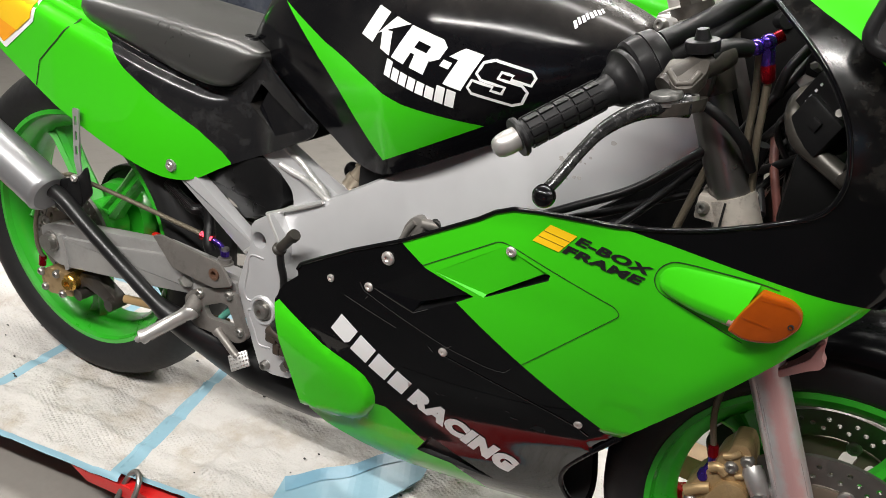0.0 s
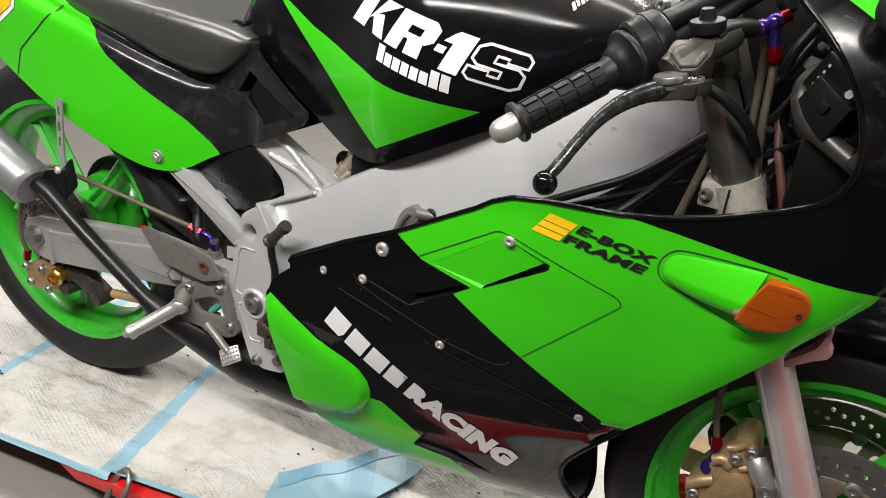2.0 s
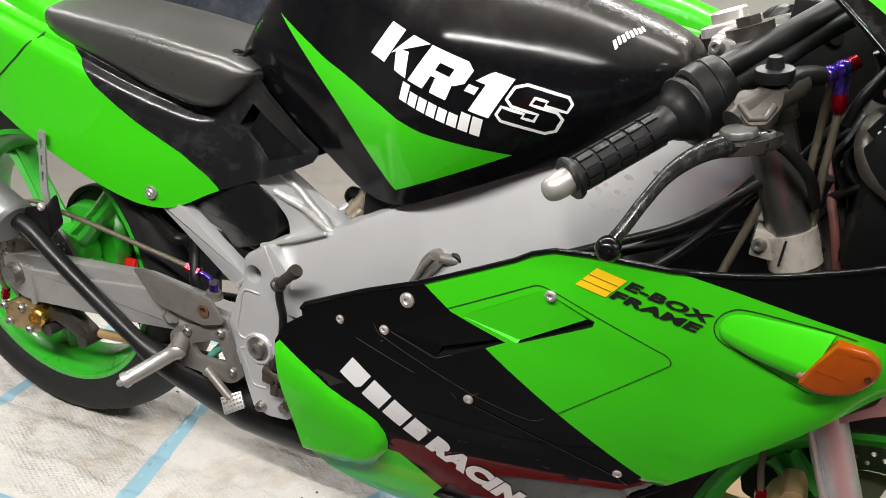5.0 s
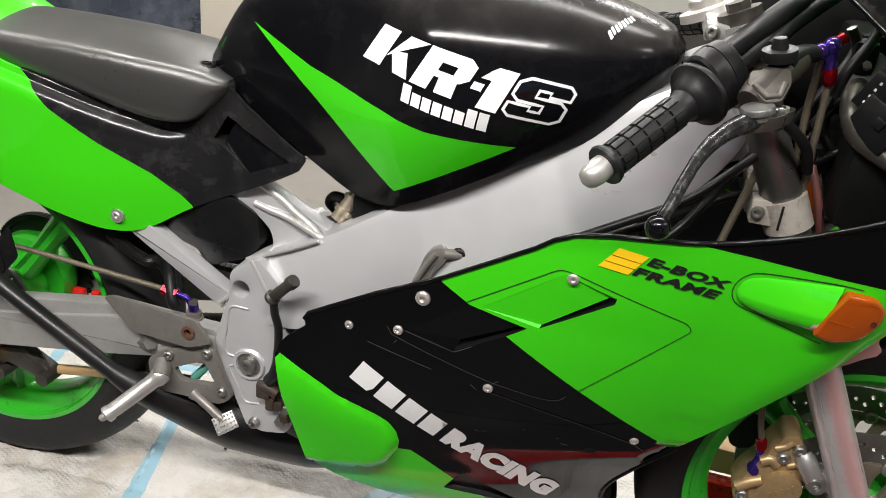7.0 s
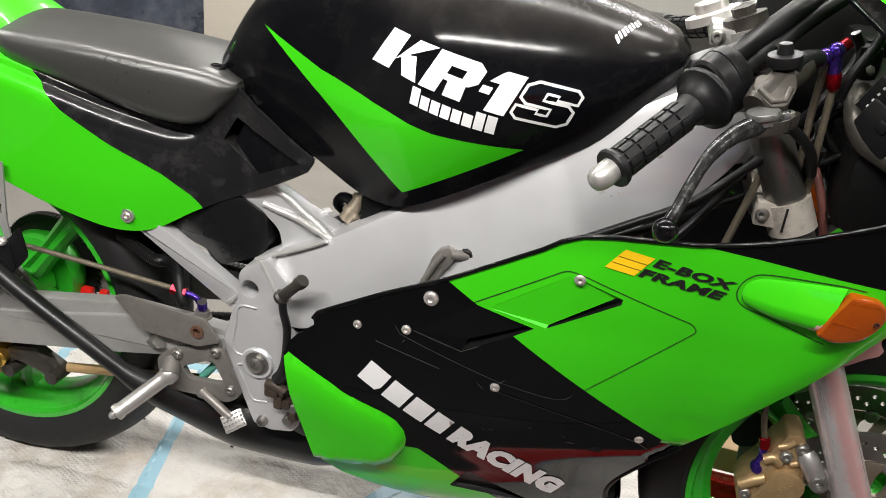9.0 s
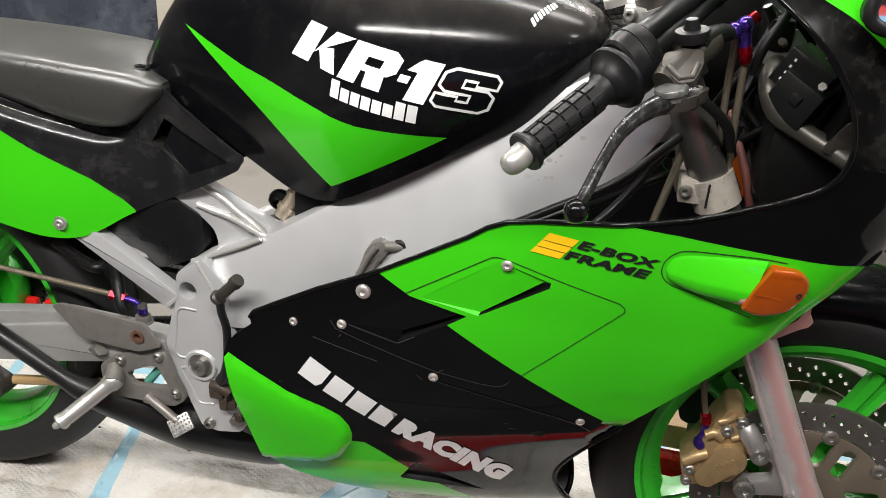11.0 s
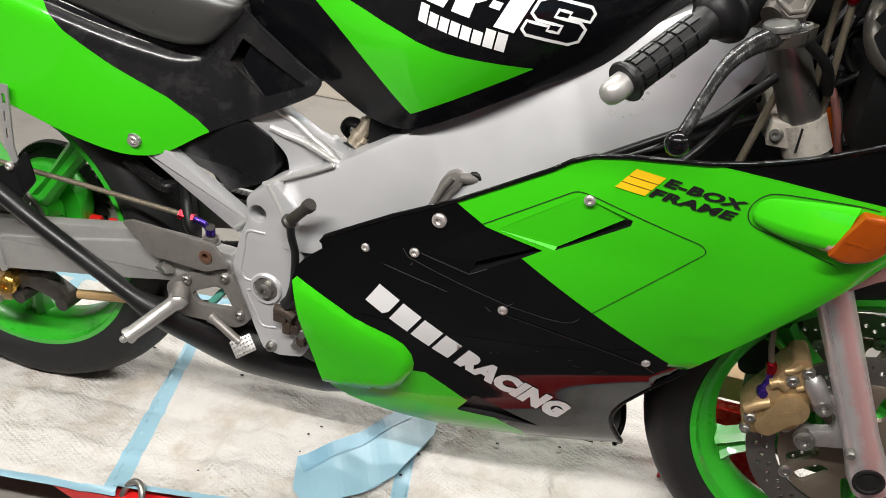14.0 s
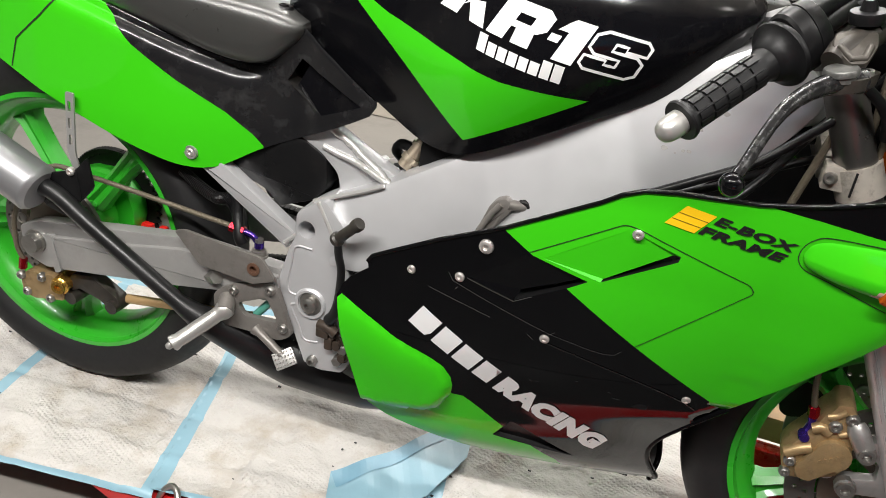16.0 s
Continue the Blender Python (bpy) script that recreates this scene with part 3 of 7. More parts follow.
# swingarm
for s in (-1, 1):
    bm = bmesh.new()
    arm = rounded([(-0.030, 0.336), (0.013, 0.356), (0.177, 0.384), (0.300, 0.405), (0.47, 0.40), (0.50, 0.34), (0.366, 0.328), (0.276, 0.311), (0.018, 0.268), (-0.024, 0.282)], 0.006)
    prism(bm, arm, s * 0.112, s * 0.088, 0.004)
    arm_ob = part("swingarm", bm, ARM, bike, "silver painted box-section swingarm")
    bm = bmesh.new()
    prism(bm, rounded([(0.040, 0.337), (0.170, 0.359), (0.300, 0.387), (0.47, 0.39), (0.48, 0.345), (0.366, 0.333), (0.276, 0.315), (0.052, 0.277)], 0.004), s * 0.120, s * 0.110, 0.004)
    part("box_section", bm, ARM, arm_ob)
    bm = bmesh.new()
    prism(bm, rounded([(0.030, 0.338), (0.046, 0.341), (0.060, 0.276), (0.048, 0.270)], 0.004), s * 0.1225, s * 0.111, 0.001)
    part("weld_seam", bm, ARM, arm_ob)
    bm = bmesh.new()
    lathe(bm, [(0.021, 0.0), (0.021, 0.004), (0.0, 0.004)], (0.003, s * 0.112, 0.315), (0, s, 0), 24)
    lathe(bm, [(0.0165, 0.0), (0.0165, 0.014), (0.013, 0.014), (0, 0.014)], (0.003, s * 0.115, 0.315), (0, s, 0), 20)
    part("axle_nut", bm, STEEL, arm_ob, "dull steel axle nut")
bm = bmesh.new()
prism(bm, rounded([(0.300, 0.428), (0.318, 0.434), (0.452, 0.424), (0.477, 0.391), (0.438, 0.375), (0.345, 0.381)], 0.006), -0.136, -0.131, 0.001, [circle(0.440, 0.402, 0.009)])
heel = part("heel_plate", bm, HANGER, bike, "silver heel guard plate")
bm = bmesh.new()
lathe(bm, [(0.0105, 0.0), (0.0105, 0.002), (0.006, 0.002), (0.005, -0.006), (0, -0.006)], (0.440, -0.1365, 0.402), (0, -1, 0), 20)
part("grommet", bm, material("copper_washer", (0.22, 0.12, 0.08), 0.45, metal=0.6), heel)

# frame
def beam_y(x, base):
    k = max(0.0, min(1.0, (x - 0.80) / 0.34))
    return base + math.copysign(1, -base) * 0.038 * k * k


for s in (-1, 1):
    bm = bmesh.new()
    beam = rounded([(0.515, 0.516), (0.625, 0.576), (1.036, 0.842), (1.085, 0.862), (1.145, 0.80), (1.11, 0.745), (1.03, 0.675), (0.86, 0.565), (0.60, 0.435), (0.55, 0.43)], [0.01, 0.03, 0.05, 0.02, 0.02, 0.04, 0.05, 0.05, 0.01, 0.01])
    dense = []
    for a, b in zip(beam, beam[1:] + beam[:1]):
        k = max(1, math.ceil(math.dist(a, b) / 0.04))
        dense += [(a[0] + (b[0] - a[0]) * i / k, a[1] + (b[1] - a[1]) * i / k) for i in range(k)]
    prism(bm, dense, s * 0.106, s * 0.045, 0.010)
    for v in bm.verts:
        lean = 0.22 * max(-0.08, min(0.08, v.co.z - 0.48 - 0.593 * (v.co.x - 0.55)))
        v.co.y = beam_y(v.co.x, v.co.y) - s * lean
    bmesh.ops.triangulate(bm, faces=[f for f in bm.faces if len(f.verts) > 4])
    if s < 0:
        BEAM_BVH = BVHTree.FromBMesh(bm)
    frame_beam = part("frame_beam", bm, SILVER, bike, "silver painted aluminium box frame beam", smooth=30)
    bm = bmesh.new()
    plate = rounded([(0.495, 0.499), (0.500, 0.508), (0.527, 0.527), (0.540, 0.533), (0.572, 0.50), (0.585, 0.43), (0.612, 0.30), (0.593, 0.258), (0.585, 0.247), (0.548, 0.240), (0.520, 0.246), (0.501, 0.293), (0.473, 0.369), (0.470, 0.385), (0.484, 0.437), (0.494, 0.462)], 0.005)
    prism(bm, plate, s * 0.114, s * 0.055, 0.004, [circle(0.513, 0.479, 0.0130, 28)])
    piv = part("pivot_plate", bm, SILVER, bike, "silver cast swingarm pivot plate", smooth=30)
    for line in ([(0.525, 0.450), (0.497, 0.447), (0.491, 0.415), (0.486, 0.382), (0.491, 0.367), (0.508, 0.365)], [(0.504, 0.350), (0.494, 0.343), (0.507, 0.315), (0.519, 0.290), (0.543, 0.291)], [(0.508, 0.365), (0.513, 0.374), (0.521, 0.380), (0.531, 0.382), (0.541, 0.378), (0.549, 0.370)]):
        bm = bmesh.new()
        tube(bm, curve([(x, s * 0.1135, z) for x, z in line], 30), 0.0022, 8)
        part("raised_web", bm, SILVER, piv, smooth=60)
    bm = bmesh.new()
    lathe(bm, [(0.019, 0.001), (0.018, 0.002), (0.0, 0.002)], (0.5265, s * 0.113, 0.357), (0, s, 0), 28)
    lathe(bm, [(0.0125, 0.0), (0.0125, 0.010), (0.009, 0.012), (0.005, 0.012), (0.004, 0.006), (0, 0.006)], (0.5265, s * 0.113, 0.357), (0, s, 0), 16)
    part("pivot_bolt", bm, STEEL, piv, "dull steel swingarm pivot bolt")
    bm = bmesh.new()
    lathe(bm, [(0.019, 0.0), (0.020, 0.0045), (0.024, 0.005), (0.026, 0.003), (0.027, -0.002)], (0.5265, s * 0.113, 0.357), (0, s, 0), 32)
    part("pivot_boss", bm, SILVER, piv, smooth=30)
    for x, z in ((0.536, 0.256), (0.588, 0.296), (0.580, 0.272)):
        bm = bmesh.new()
        bolt(bm, (x, s * 0.114, z), 0.009, 0.010, (0, s, 0), x < 0.54)
        part("bolt", bm, STEEL, piv)


def beam_lay(x, z):
    hit = BEAM_BVH.ray_cast(V(x, -1, z), V(0, 1, 0))[0]
    return V(x, (hit.y if hit else -0.08) - 0.0005, z)


BLISTER = material("blistered_paint", (0.33, 0.315, 0.30), 0.6, metal=0.1, vary=0.3, scale=60)
rnd = random.Random(11)
for k in range(14):
    x = rnd.gauss(1.0, 0.018)
    z = 0.465 + 0.593 * (x - 0.55) + rnd.uniform(-0.02, 0.02)
    r = rnd.uniform(0.0015, 0.005)
    blob = [(x + r * rnd.uniform(0.7, 1.1) * math.cos(a), z + 0.7 * r * rnd.uniform(0.7, 1.1) * math.sin(a)) for a in [2 * math.pi * j / 11 for j in range(11)]]
    bm = bmesh.new()
    sheet(bm, blob, beam_lay, step=0.01, thick=0)
    part("paint_blister", bm, BLISTER, bike)
bm = bmesh.new()
tube(bm, [(1.105 + 0.06 * RAKE, 0, 0.76), (1.105 - 0.055 * RAKE, 0, 0.885)], 0.034, 24)
part("headstock", bm, SILVER, bike)
bm = bmesh.new()
box(bm, (0.54, 0, 0.36), (0.06, 0.1, 0.26), 0.01)
part("cross_member", bm, SILVER, bike)

# sub-frame
for s in (-1, 1):
    bm = bmesh.new()
    prism(bm, rounded([(0.300, 0.532), (0.335, 0.548), (0.485, 0.452), (0.468, 0.424)], 0.003), s * 0.088, s * 0.066, 0.003)
    part("subframe_strut", bm, SILVER, bike, "silver square-section subframe strut")
    if s > 0:
        continue
    bm = bmesh.new()
    prism(bm, rounded([(0.450, 0.634), (0.519, 0.624), (0.574, 0.596), (0.620, 0.576), (0.632, 0.570), (0.613, 0.556), (0.535, 0.521), (0.537, 0.537), (0.532, 0.556), (0.518, 0.569), (0.500, 0.583), (0.45, 0.608)], [0, 0.006, 0.004, 0.004, 0.004, 0.004, 0.004, 0.012, 0.012, 0.012, 0.006, 0]), s * 0.062, s * 0.036, 0.004)
    part("subframe_bracket", bm, SILVER, bike, "bare cast alloy subframe bracket")
for s in (-1, 1):
    bm = bmesh.new()
    tube(bm, curve([(0.47, s * 0.045, 0.635), (0.44, s * 0.045, 0.642), (0.30, s * 0.05, 0.67), (0.0, s * 0.06, 0.74)]), 0.012)
    part("subframe_rail", bm, SILVER, bike)
WELD = material("bright_weld", (0.60, 0.595, 0.58), 0.36, metal=0.55, vary=0.1, scale=60, bump=0.25, bump_scale=260)
for line, r0 in (([(0.505, -0.058, 0.628), (0.548, -0.061, 0.608), (0.571, -0.065, 0.594), (0.600, -0.074, 0.582), (0.626, -0.088, 0.571)], 0.0062), ([(0.508, -0.061, 0.593), (0.531, -0.063, 0.588), (0.558, -0.066, 0.584), (0.583, -0.074, 0.580), (0.622, -0.088, 0.572)], 0.0055)):
    bm = bmesh.new()
    pts = curve(line, 60)
    tube(bm, pts, [r0 * (0.90 + 0.05 * (k % 2) + 0.05 * math.sin(k * 0.9)) for k in range(len(pts))], 12)
    part("weld_bead", bm, WELD, bike, "bright ground weld bead")
for line, y in (([(0.515, 0.521), (0.551, 0.538), (0.589, 0.555), (0.622, 0.572)], -0.099), ([(0.529, 0.529), (0.539, 0.512), (0.549, 0.494), (0.561, 0.469)], -0.113), ([(0.466, 0.436), (0.478, 0.447), (0.490, 0.459)], -0.092)):
    bm = bmesh.new()
    pts = curve([(x, y, z) for x, z in line], max(8, int(math.dist(line[0], line[-1]) / 0.0022)))
    tube(bm, pts, [0.0032 + 0.0005 * (k % 2) for k in range(len(pts))], 8)
    part("weld_bead", bm, WELD, bike, "bright weld bead")
bm = bmesh.new()
prism(bm, rounded([(0.33, 0.53), (0.36, 0.56), (0.472, 0.60), (0.515, 0.577), (0.520, 0.53), (0.50, 0.505), (0.438, 0.478), (0.42, 0.50)], 0.012), -0.066, 0.02, 0.006)
part("electrics_box", bm, PLASTIC, bike, "matt black plastic electrics box")
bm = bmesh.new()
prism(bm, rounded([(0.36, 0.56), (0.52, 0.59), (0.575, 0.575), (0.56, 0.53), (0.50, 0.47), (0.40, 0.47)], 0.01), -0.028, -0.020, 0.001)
part("inner_tray", bm, SHADED_PLASTIC, bike, "black plastic inner tray with shade in its colour")
bm = bmesh.new()
loft(bm, [[RC + V(r * math.cos(a), y, r * math.sin(a)) for r, y in ((0.326, -0.07), (0.338, -0.05), (0.344, 0), (0.338, 0.05), (0.326, 0.07), (0.33, 0.066), (0.338, 0), (0.33, -0.066))] for a in [radians(25 + 80 * k / 16) for k in range(17)]])
part("rear_mudguard", bm, PLASTIC, bike, "matt black plastic inner mudguard")

# engine and pipes, mostly behind the fairing
bm = bmesh.new()
box(bm, (0.74, 0, 0.33), (0.34, 0.22, 0.2), 0.03)
eng = part("engine", bm, DARK, bike, "sooty two-stroke engine behind the fairing")
bm = bmesh.new()
box(bm, (0.86, 0, 0.47), (0.16, 0.2, 0.16), 0.02, Matrix.Identity(4))
part("cylinder_block", bm, DARK, eng)
bm = bmesh.new()
box(bm, (1.02, 0, 0.48), (0.05, 0.3, 0.22), 0.01)
part("radiator", bm, PLASTIC, bike)
bm = bmesh.new()
box(bm, (0.80, 0, 0.60), (0.3, 0.12, 0.09), 0.02)
part("airbox", bm, PLASTIC, bike)
PIPE_R = [0.0138 + 0.04 * max(0, min(1, (k - 22) / 14)) - 0.026 * max(0, min(1, (k - 42) / 6)) for k in range(60)]
bm = bmesh.new()
tube(bm, curve([(0.05, -0.150, 0.452), (0.095, -0.150, 0.440), (0.150, -0.150, 0.406), (0.250, -0.148, 0.346), (0.335, -0.135, 0.287), (0.40, -0.09, 0.240), (0.47, -0.05, 0.205), (0.60, -0.03, 0.192), (0.80, -0.03, 0.225), (0.92, -0.03, 0.24)], 50),
     PIPE_R, 20)
part("exhaust_chamber", bm, PIPE, bike, "matt black painted exhaust chamber")
bm = bmesh.new()
ax = V(-0.93, 0, 0.37).normalized()
p0 = V(0.062, -0.155, 0.443)
lathe(bm, [(0.0, -0.004), (0.034, -0.004), (0.038, 0.0), (0.040, 0.006), (0.040, 0.34), (0.036, 0.35), (0, 0.35)], p0, ax, 40)
can = part("silencer", bm, CAN, bike, "brushed aluminium exhaust silencer")
bm = bmesh.new()
lathe(bm, [(0.0, -0.006), (0.033, -0.006), (0.0385, -0.001), (0.0408, 0.003), (0.0408, 0.005), (0.0402, 0.005)], p0, ax, 40)
part("end_cap", bm, CAN, can)
bm = bmesh.new()
prism(bm, rounded([(0.105, 0.478), (0.128, 0.484), (0.135, 0.44), (0.10, 0.40), (0.06, 0.41), (0.085, 0.43)], 0.006), -0.142, -0.137, 0.001)
part("silencer_bracket", bm, PLASTIC, bike, "black steel silencer bracket")
bm = bmesh.new()
slots = [rounded([(0.108 + 0.001 * i, 0.52 + 0.027 * i), (0.114 + 0.001 * i, 0.52 + 0.027 * i), (0.115 + 0.001 * i, 0.537 + 0.027 * i), (0.109 + 0.001 * i, 0.537 + 0.027 * i)], 0.002, 2) for i in range(3)]
prism(bm, rounded([(0.112, 0.475), (0.124, 0.475), (0.118, 0.51), (0.123, 0.605), (0.108, 0.605), (0.103, 0.51)], 0.003), -0.129, -0.126, 0, slots)
part("hanger_strap", bm, ARM, bike, "slotted steel hanger strap")
bm = bmesh.new()
bolt(bm, (0.118, -0.142, 0.482), 0.007, 0.005)
part("bolt", bm, CHROME, bike)

bm = bmesh.new()
prism(bm, rounded([(0.030, 0.446), (0.069, 0.466), (0.128, 0.488), (0.148, 0.512), (0.158, 0.463), (0.115, 0.415), (0.06, 0.408)], 0.008), -0.140, -0.136, 0.001)
part("silencer_bracket", bm, PLASTIC, bike, "black steel silencer bracket")

# ---------------------------------------------------------------- bodywork
def step3(t):
    t = max(0.0, min(1.0, t))
    return t * t * (3 - 2 * t)


LOBE = [(0.598, 0.427), (0.655, 0.400), (0.690, 0.381), (0.741, 0.366), (0.762, 0.354), (0.773, 0.336), (0.776, 0.318), (0.772, 0.295), (0.758, 0.266), (0.730, 0.246), (0.694, 0.240), (0.600, 0.226)]


def lobe_swell(x, z):
    """The rear green panel of the belly stands proud, with a rounded rim all round but at its rear edge."""
    if x > 0.78 or z > 0.45 or not inside((x, z), LOBE + [(0.5, 0.226), (0.5, 0.44)]):
        return 0.0
    d = [1.0, 1.0]
    for i, ((x1, z1), (x2, z2)) in enumerate(zip(LOBE, LOBE[1:])):
        f = max(0.0, min(1.0, ((x - x1) * (x2 - x1) + (z - z1) * (z2 - z1)) / ((x2 - x1) ** 2 + (z2 - z1) ** 2)))
        k = 0 if i < 4 else 1
        d[k] = min(d[k], math.hypot(x - x1 - f * (x2 - x1), z - z1 - f * (z2 - z1)))
    a, b = min(1.0, d[0] / 0.085), min(1.0, d[1] / 0.010)
    return 0.0005 + (0.003 * min(1.0, d[0] / 0.006) + 0.012 * (2 - a) * a) * math.sqrt(1 - (1 - b) ** 2)


def fair_y(x, z):
    u, v = z - 0.6, x - 0.9
    return -lobe_swell(x, z) + fair_skin(u, v, z)


def fair_skin(u, v, z):
    return -0.205 - 0.072 * u + 0.42 * u * u - 0.037 * v + 0.347 * v * v - 0.545 * u * v + 0.012 * step3((0.42 - z) / 0.14) + 48.0 * max(0.0, 0.235 - z) ** 3


NOSE = [(0.30, 1.30), (0.60, 1.345), (0.66, 1.372), (0.70, 1.394), (0.765, 1.404), (0.81, 1.402), (0.857, 1.396), (0.90, 1.386), (0.95, 1.362), (1.0, 1.315), (1.05, 1.25)]
WIDE = [(0.75, 0.213), (0.82, 0.236), (0.86, 0.236), (0.90, 0.228), (0.95, 0.205), (1.0, 0.17), (1.05, 0.13)]
POW = 4.0


def fair_start(z):
    return min(1.15, spline(NOSE, z) - 0.2)


def edge_roll(x, z):
    """The inward roll of the fairing's slanting front edge."""
    d = -0.79 * (x - 1.139) + 0.614 * (z - 0.404)
    return 0.005 * max(0.0, 1 - max(0.0, d) / 0.030) ** 2 * step3((x - 1.135) / 0.10) * step3((0.67 - z) / 0.06)


def cowl(s, z):
    """The cowl's right half: along the side as far as the cowl's shoulder, then round to the nose."""
    x0, xn = fair_start(z), spline(NOSE, z)
    if s <= x0:
        return V(s, fair_y(s, min(z, 0.75)) + edge_roll(s, z), z)
    w = -fair_y(1.15, z) if z < 0.75 else spline(WIDE, z)
    a = min(1.0, (s - x0) / 0.35) * math.pi / 2
    x = x0 + (xn - x0) * math.sin(a) ** (2 / POW)
    return V(x, -w * max(0.0, math.cos(a)) ** (2 / POW) + edge_roll(x, z), z)


def run(x, z):
    """The running length on the cowl at which it reaches x."""
    x0, xn = fair_start(z), spline(NOSE, z)
    if x <= x0:
        return x
    return x0 + 0.35 * math.asin(min(1.0, ((x - x0) / (xn - x0))) ** (POW / 2)) / (math.pi / 2)


def runs(pts):
    return [(run(x, z), z) for x, z in pts]


def side_lay(x, z):
    return V(x, fair_y(x, z), z)


def dense_line(pts, step=0.03):
    out = []
    for a, b in zip(pts, pts[1:]):
        k = max(1, math.ceil(math.dist(a, b) / step))
        out += [(a[0] + (b[0] - a[0]) * i / k, a[1] + (b[1] - a[1]) * i / k) for i in range(k)]
    return out + [pts[-1]]


def skin(x, z):
    """The cowl's surface at x and z, also where it turns in towards the nose."""
    return cowl(run(x, z), z)


VENT_A = [(0.876, 0.5800), (0.968, 0.6475), (1.029, 0.6290), (1.028, 0.6215), (0.948, 0.5685)]
VENT_B = [(0.783, 0.5215), (0.861, 0.5800), (0.934, 0.5645), (0.911, 0.5475), (0.848, 0.5080)]
SCOOP = rounded([(0.840, 0.229), (0.865, 0.272), (0.874, 0.270), (0.964, 0.2175)], [0.004, 0.006, 0.006, 0.003])
top_edge = [(0.594, 0.425), (0.600, 0.442), (0.612, 0.458), (0.640, 0.483), (0.638, 0.493), (0.645, 0.504), (0.677, 0.524), (0.740, 0.562), (0.823, 0.606), (0.930, 0.672), (0.950, 0.687), (0.973, 0.698), (1.010, 0.705), (1.095, 0.714)]
low_edge = [(1.270, 0.7005), (1.340, 0.6935), (1.356, 0.690), (1.350, 0.676), (1.317, 0.633), (1.139, 0.404), (1.115, 0.372), (1.090, 0.335), (1.070, 0.300), (1.062, 0.270), (1.066, 0.240), (1.078, 0.208), (1.085, 0.190), (1.088, 0.172), (1.082, 0.152), (1.06, 0.146), (0.90, 0.146), (0.82, 0.160), (0.740, 0.184), (0.672, 0.204), (0.640, 0.222), (0.605, 0.36)]
side_outline = runs(dense_line(top_edge + low_edge + [top_edge[0]])[:-1])
black_stripe = runs(dense_line([(0.58, 0.40), (0.58, 0.60), (0.822, 0.603), (0.860, 0.581), (0.912, 0.546), (1.006, 0.485), (1.135, 0.402), (1.2, 0.35), (1.2, 0.16), (0.95, 0.16), (0.938, 0.193), (0.847, 0.262), (0.819, 0.284), (0.793, 0.302), (0.774, 0.300), (0.776, 0.318), (0.773, 0.336), (0.762, 0.354), (0.741, 0.366), (0.690, 0.381), (0.655, 0.400), (0.600, 0.426), (0.58, 0.40)])[:-1])
lobe_line = runs(LOBE[1:-1] + [(0.645, 0.250), (0.632, 0.395)])

for s in (-1, 1):
    bm = bmesh.new()
    sheet(bm, side_outline, cowl, regions=[(lobe_line, 0), (black_stripe, 1)], holes=[runs(VENT_A), runs(VENT_B), runs(SCOOP)] if s < 0 else [], step=0.011 if s < 0 else 0.02, inner=2)
    if s > 0:
        for v in bm.verts:
            v.co.y *= -1
    side = part("side_fairing", bm, [GREEN, BLACK, PLASTIC], bike, "glossy green side fairing with a black stripe", smooth=50)
    if s < 0:
        right_side = side


def vent(hole, low, mat, depth, name):
    """A sunken duct: a flap that slopes in from the hole's upper edge to a dark slot along its lower edge. low: the flap's lower edge."""
    n = V(0, depth, 0)
    a, b = side_lay(*hole[0]), side_lay(*hole[1])
    d2, c2 = [side_lay(*q) + n for q in low]
    rim = [side_lay(*q) for q in hole[2:]]
    bm = bmesh.new()
    vs = {k: bm.verts.new(p) for k, p in (("a", a), ("b", b), ("c", c2), ("d", d2), ("e", rim[-1]), ("r", rim[0]))}
    bm.faces.new([vs[k] for k in "abcd"])
    bm.faces.new([vs[k] for k in "ade"])
    bm.faces.new([vs[k] for k in "brc"])
    lip = [bm.verts.new(p) for p in (d2 + V(0, 0.014, 0), c2 + V(0, 0.014, 0))]
    bm.faces.new((vs["d"], vs["c"], lip[1], lip[0]))
    part(name, bm, mat, right_side, smooth=10)
    bm = bmesh.new()
    edge = [bm.verts.new(p + V(0, 0.0015, 0)) for p in rim]
    deep = [bm.verts.new(p + V(0, 0.03, 0.002)) for p in rim]
    for i in range(len(rim) - 1):
        bm.faces.new((edge[i], edge[i + 1], deep[i + 1], deep[i]))
    part("slot_lip", bm, PLASTIC, right_side, smooth=10)
    # black plate behind the flap stands for the shade inside the duct
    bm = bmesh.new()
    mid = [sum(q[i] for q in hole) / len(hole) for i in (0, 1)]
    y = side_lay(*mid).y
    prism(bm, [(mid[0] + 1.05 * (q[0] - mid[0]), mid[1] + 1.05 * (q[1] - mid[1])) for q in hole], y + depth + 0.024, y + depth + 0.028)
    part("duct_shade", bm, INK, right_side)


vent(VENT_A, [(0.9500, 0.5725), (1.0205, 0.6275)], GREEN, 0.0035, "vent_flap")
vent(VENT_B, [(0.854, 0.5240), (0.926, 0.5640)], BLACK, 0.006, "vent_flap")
bm = bmesh.new()
pts = [side_lay(*q) for q in SCOOP]
cen = sum(pts, V(0, 0, 0)) / len(pts)
inner = [p + (cen - p) * 0.14 + V(0, 0.008, 0) for p in pts]
vs, ws = [bm.verts.new(p) for p in pts], [bm.verts.new(p) for p in inner]
for i in range(len(pts)):
    k = (i + 1) % len(pts)
    bm.faces.new((vs[i], vs[k], ws[k], ws[i]))
bm.faces.new(ws)
part("belly_scoop", bm, PLASTIC, right_side, "sunken black belly scoop", smooth=10)

